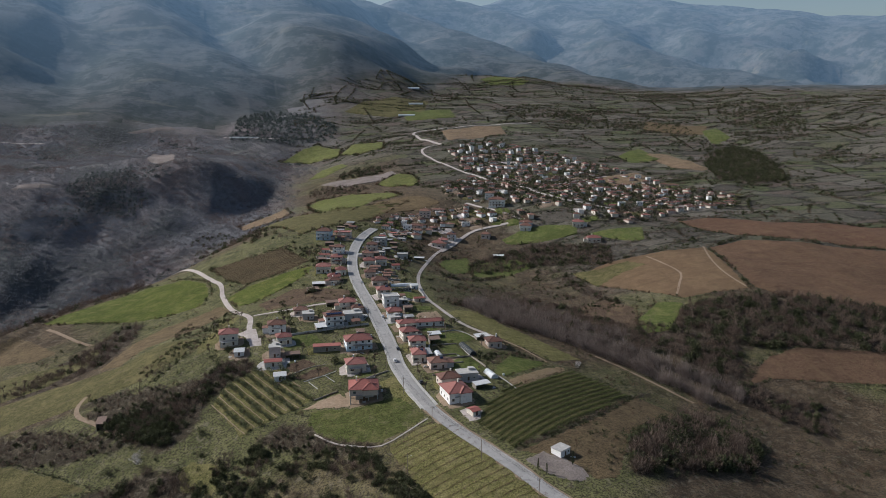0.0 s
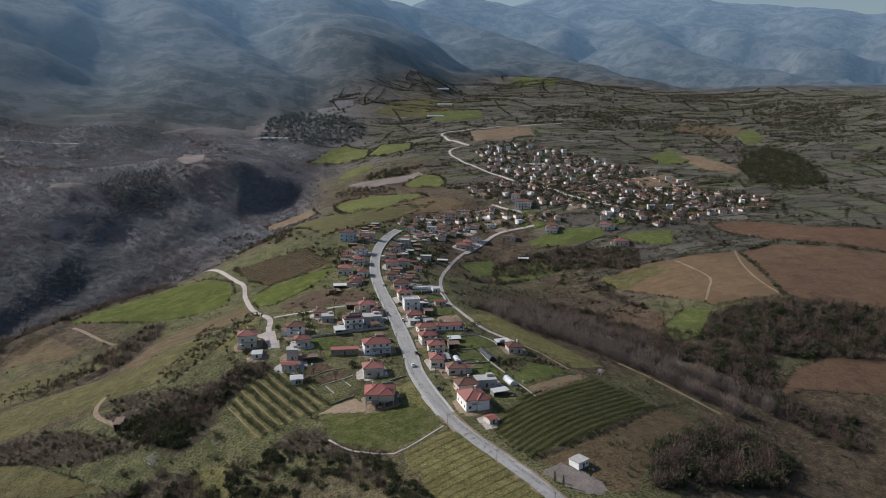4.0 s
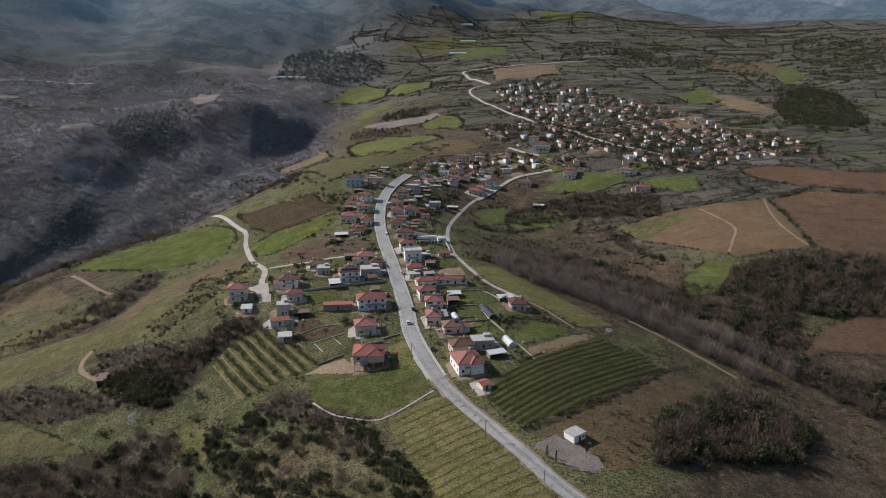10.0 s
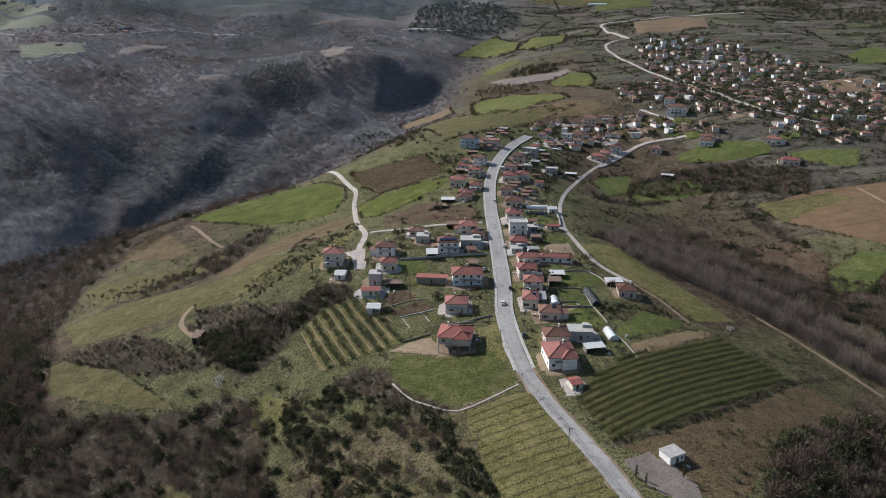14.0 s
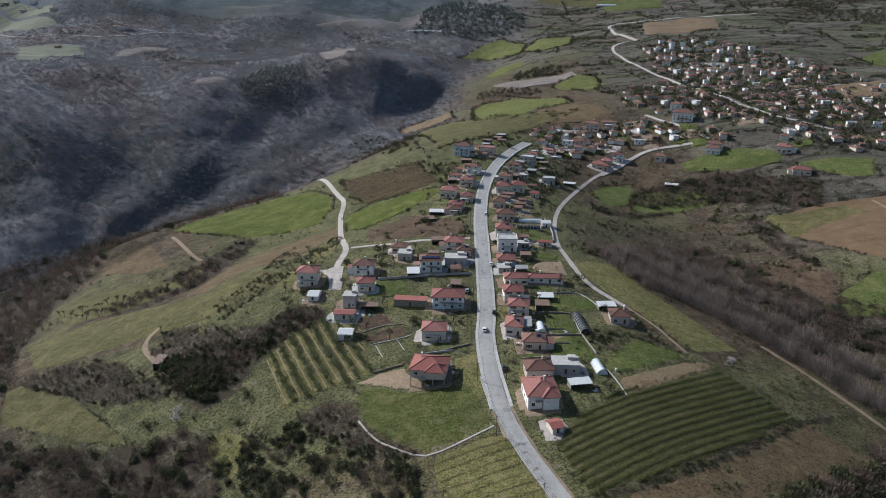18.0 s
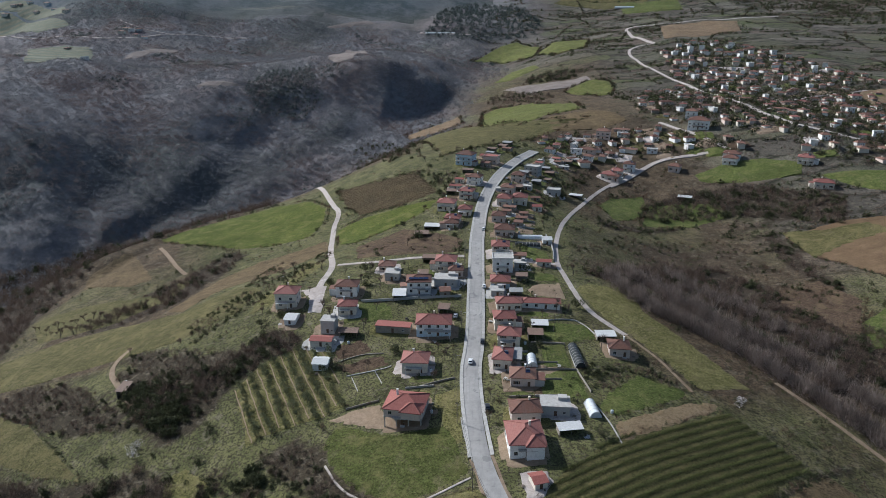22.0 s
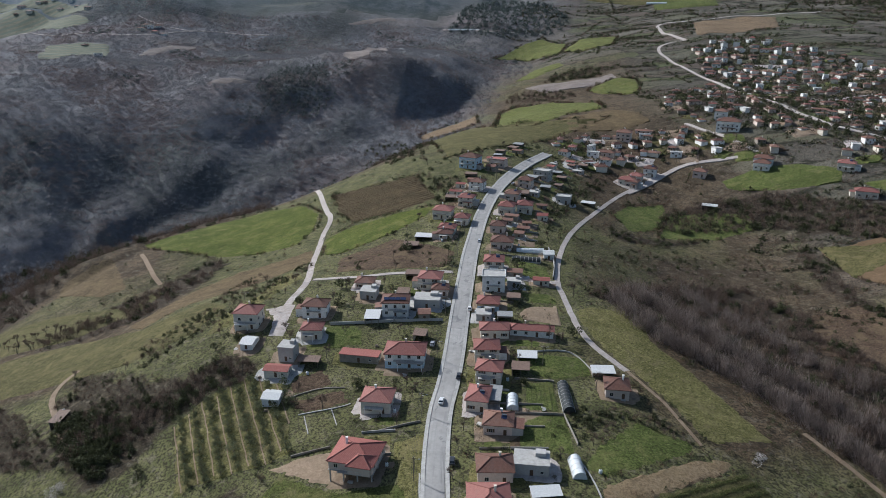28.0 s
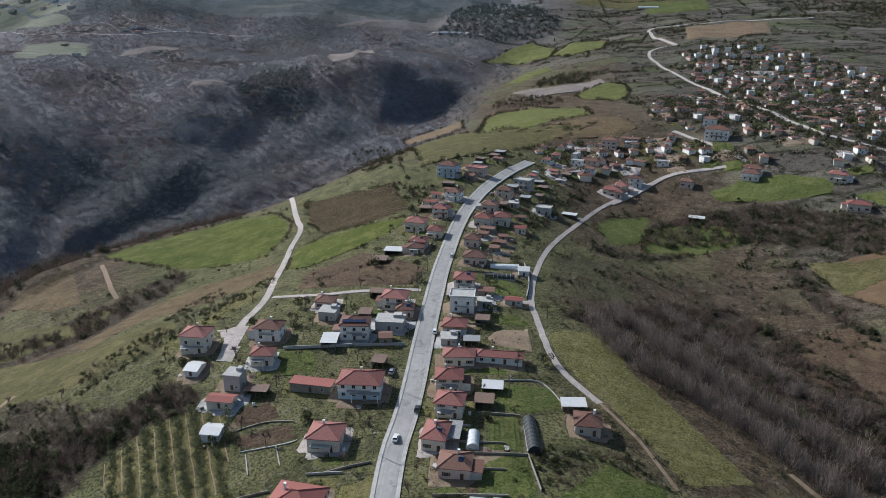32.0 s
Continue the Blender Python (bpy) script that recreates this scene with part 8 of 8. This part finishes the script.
def vine_rows(poly, angle, pitch, mat, label, name, tall, per, seed, flat=1.1, leaf=0.17):
    """Rows of vines, each row a thing."""
    cx, cy = np.array(poly).mean(0)
    a = radians(angle)
    rng = np.random.default_rng(seed)
    for j in range(-40, 41):
        t = np.arange(-110, 110, 0.42)
        x, y = cx + t * math.cos(a) - j * pitch * math.sin(a), cy + t * math.sin(a) + j * pitch * math.cos(a)
        ok = inside(poly, x, y)
        if ok.sum() > 8:
            at = np.column_stack([x[ok], y[ok]]) + rng.normal(size=(ok.sum(), 2)) * 0.08
            cloud(name, at, rng.uniform(0.9, 1.1, len(at)) * tall, M[mat], per, label, "vine row", "leaf", seed + j, flat, "stuff", leaf, "vine rows")


vine_rows(BIG_VINEYARD, 33, 3.3, "vine", "row of low green vines in a vineyard", "vine_row", 1.7, 28, 200, 0.5, 0.075)
vine_rows(NEAR_VINEYARD, 14, 4.2, "russet", "row of young leafless vines in grass", "vine_row", 0.75, 7, 300)
vine_rows(UPPER_VINEYARD, 12, 3.6, "russet", "row of dormant brown vines", "vine_row", 1.0, 10, 400)
vine_rows(VEG_ROWS, 92, 1.6, "olive_leaf", "row of garden vegetables", "vegetable_row", 0.5, 7, 500)


# ---- street furniture, fences, cars ----
def wall_run(name, line, tall, thick, mat, label, post=0.0):
    """A low wall or fence on the ground along a line."""
    pts = path_points(line, 2.0)
    root = tagged(new(name), label, "wall" if not post else "fence", "garden walls")
    root.location = (pts[0][0].x, pts[0][0].y, float(ground_z(pts[0][0].x, pts[0][0].y)))
    o = root.location
    bm = bmesh.new()
    ring = []
    for q, side in pts:
        z = float(ground_z(q.x, q.y))
        ring.append([bm.verts.new((q.x + side.x * s - o.x, q.y + side.y * s - o.y, z + h - o.z)) for s, h in ((-thick, -0.6), (-thick, tall), (thick, tall), (thick, -0.6))])
    for a, b in zip(ring, ring[1:]):
        for k in range(3):
            bm.faces.new((a[k], a[k + 1], b[k + 1], b[k]))
    bm.faces.new(ring[0]), bm.faces.new(ring[-1][::-1])
    bmesh.ops.recalc_face_normals(bm, faces=bm.faces[:])
    part("wall", bm, M[mat], root)
    cap = bmesh.new()
    ring = []
    for q, side in pts:
        z = float(ground_z(q.x, q.y)) + tall - o.z
        ring.append([cap.verts.new((q.x + side.x * s - o.x, q.y + side.y * s - o.y, z + h)) for s, h in ((-thick * 1.4, 0), (-thick * 1.4, 0.08), (thick * 1.4, 0.08), (thick * 1.4, 0))])
    for a, b in zip(ring, ring[1:]):
        for k in range(4):
            cap.faces.new((a[k], a[(k + 1) % 4], b[(k + 1) % 4], b[k]))
    part("coping", cap, M["concrete" if mat != "stone" else "stone"], root)
    return root


for line, tall, thick, mat, label in (
        (WALL_VILLA, 0.7, 0.09, "stone", "dark garden wall below the vegetable plot"), (WALL_VILLA_UPPER, 0.7, 0.09, "stone", "dark stone wall between two yards"),
        (WALL_GARDEN, 0.25, 0.13, "concrete", "low pale concrete edge of a garden bed"), (WALL_GARDEN_SIDE, 0.25, 0.13, "concrete", "low pale concrete edge of a garden bed"),
        (WALL_GARDEN_END, 0.25, 0.13, "concrete", "low pale concrete edge of a garden bed"), (WALL_TERRACE, 0.3, 0.12, "stone", "low stone terrace wall"),
        (WALL_COURT, 1.2, 0.08, "grey", "pale courtyard wall behind the lawn"), (WALL_EAST_YARD, 0.8, 0.08, "stone", "dark fence wall behind the yard"),
        (WALL_EAST_GARDEN, 0.7, 0.12, "stone", "low wall of a green garden"), (WALL_EAST_LOT, 0.8, 0.1, "stone", "low wall along a lot"),
        (WALL_TUNNEL, 0.3, 0.14, "concrete", "pale concrete channel beside a greenhouse"), (WALL_LANE, 1.4, 0.12, "concrete", "pale wall beside the lane"),
        (WALL_EAST_BACK, 0.5, 0.08, "concrete", "low pale wall behind the gardens"), (WALL_ROAD_NEAR, 0.5, 0.15, "concrete", "low pale roadside wall")):
    wall_run("garden_wall", line, tall, thick, mat, label)


def side_of_road(offset, first, last, step):
    """Spots beside the street with the heading there."""
    pts = path_points(MAIN_ROAD, 1.0)
    out, run, want = [], 0.0, first
    for (q, side), (p, _) in zip(pts, pts[1:]):
        run += (p - q).length
        if run >= want and run < last:
            out.append((q + side * offset, side))
            want += step
    return out


def pole_model():
    root = tagged(new("utility_pole"), "weathered wooden utility pole beside the street", "pole", "utility poles")
    part("pole", rod(bmesh.new(), (0, 0, -1), (0, 0, 8.6), 0.15, 0.10, 8), M["wood"], root)
    part("cross_arm", boxes((-0.8, -0.06, 7.9, 0.8, 0.06, 8.02)), M["wood"], root)
    for x in (-0.7, -0.25, 0.25, 0.7):
        part("insulator", rod(bmesh.new(), (x, 0, 8.02), (x, 0, 8.22), 0.05, 0.035, 6), M["frame"], root)
    lamp = part("lamp_arm", rod(bmesh.new(), (0, 0, 7.2), (1.5, 0, 7.7), 0.04, 0.03, 5), M["metal"], root, "street lamp arm")
    part("lamp_head", boxes((1.4, -0.12, 7.62, 1.95, 0.12, 7.74)), M["metal"], lamp)
    return root


posts = side_of_road(-6.1, 24, 505, 33)
model = pole_model()
tops = []
for i, (q, side) in enumerate(posts):
    m = pose(q.x, q.y, float(ground_z(q.x, q.y)), 0, 0, math.degrees(math.atan2(side.y, side.x)))
    if i == 0:
        model.matrix_world = m
    else:
        copy_thing(model, m)
    tops.append([m @ Vector((x, 0, 8.2)) for x in (-0.7, -0.25, 0.25, 0.7)])


def cable(a, b, sag, r=0.03):
    bm = bmesh.new()
    pts = [a.lerp(b, k / 10) - Vector((0, 0, sag * (1 - (k / 5 - 1) ** 2))) for k in range(11)]
    o = pts[0]
    rings = [[bm.verts.new(p - o + Vector((r * math.cos(k * 2.094), r * math.cos(k * 2.094), r * math.sin(k * 2.094)))) for k in range(3)] for p in pts]
    for u, v in zip(rings, rings[1:]):
        for k in range(3):
            bm.faces.new((u[k], u[(k + 1) % 3], v[(k + 1) % 3], v[k]))
    me = bpy.data.meshes.new("power_cable")
    bm.to_mesh(me)
    bm.free()
    me.materials.append(M["wire"])
    ob = tagged(new("power_cable", me), "thin black power cable between two poles", "cable", "power cables")
    ob.location = o


for a, b in zip(tops, tops[1:]):
    for p, q in zip(a, b):
        cable(p, q, 0.6)
for x, y in ((1.3, 177.0), (54.5, 300.6), (-74.5, 348.5)):
    copy_thing(model, pose(x, y, float(ground_z(x, y)), 0, 0, 15))


def car_model(paint, label, name="car"):
    root = tagged(new(name), label, "car", "parked cars")
    m = plain_material(name + "_paint", paint, 0.3, spec=0.5, vary=0.08)
    bm = bmesh.new()
    rings = []
    for x, half, z0, z1 in ((-2.05, 0.72, 0.45, 0.80), (-1.9, 0.84, 0.25, 0.95), (-0.2, 0.86, 0.22, 0.98), (1.2, 0.86, 0.22, 0.93), (1.9, 0.82, 0.25, 0.78), (2.08, 0.70, 0.42, 0.66)):
        rings.append([bm.verts.new(p) for p in ((x, -half, z0), (x, half, z0), (x, half, z1 - 0.08), (x, half - 0.1, z1), (x, -half + 0.1, z1), (x, -half, z1 - 0.08))])
    for a, b in zip(rings, rings[1:]):
        for k in range(6):
            bm.faces.new((a[k], a[(k + 1) % 6], b[(k + 1) % 6], b[k]))
    bm.faces.new(rings[0][::-1]), bm.faces.new(rings[-1])
    bmesh.ops.recalc_face_normals(bm, faces=bm.faces[:])
    body = part("body", bm, m, root)
    cab = bmesh.new()
    lo = [cab.verts.new(p) for p in ((-1.75, -0.74, 0.93), (0.95, -0.74, 0.93), (0.95, 0.74, 0.93), (-1.75, 0.74, 0.93))]
    hi = [cab.verts.new(p) for p in ((-1.35, -0.6, 1.42), (0.2, -0.6, 1.44), (0.2, 0.6, 1.44), (-1.35, 0.6, 1.42))]
    for k in range(4):
        cab.faces.new((lo[k], lo[(k + 1) % 4], hi[(k + 1) % 4], hi[k]))
    part("glazing", cab, M["glass"], root, "dark car windows")
    part("roof", boxes((-1.38, -0.61, 1.41, 0.22, 0.61, 1.47)), m, root)
    for x in (-1.3, 1.3):
        for y in (-0.78, 0.78):
            wheel = part("wheel", rod(bmesh.new(), (x, y - 0.1, 0.31), (x, y + 0.1, 0.31), 0.31, 0.31, 12), M["tyre"], root)
            part("rim", rod(bmesh.new(), (x, y - 0.11, 0.31), (x, y + 0.11, 0.31), 0.19, 0.19, 8), M["metal"], wheel)
    for y in (-0.6, 0.6):
        part("headlight", boxes((1.98, y - 0.15, 0.58, 2.07, y + 0.15, 0.7)), M["frame"], body)
    return root


cars = [car_model((0.62, 0.62, 0.61), "white car on the street"), car_model((0.03, 0.032, 0.036), "dark car parked beside the pavement"), car_model((0.30, 0.31, 0.33), "silver car beside the street")]
order = (0, 0, 1, 2, 1, 2, 0, 1)
seen = set()
for (x, y), k in zip(CARS, order):
    m = pose(x, y, float(ground_z(x, y)) + 0.36, 0, 0, street_angle(x, y) + 90)
    if k in seen:
        copy_thing(cars[k], m)
    else:
        cars[k].matrix_world = m
        seen.add(k)
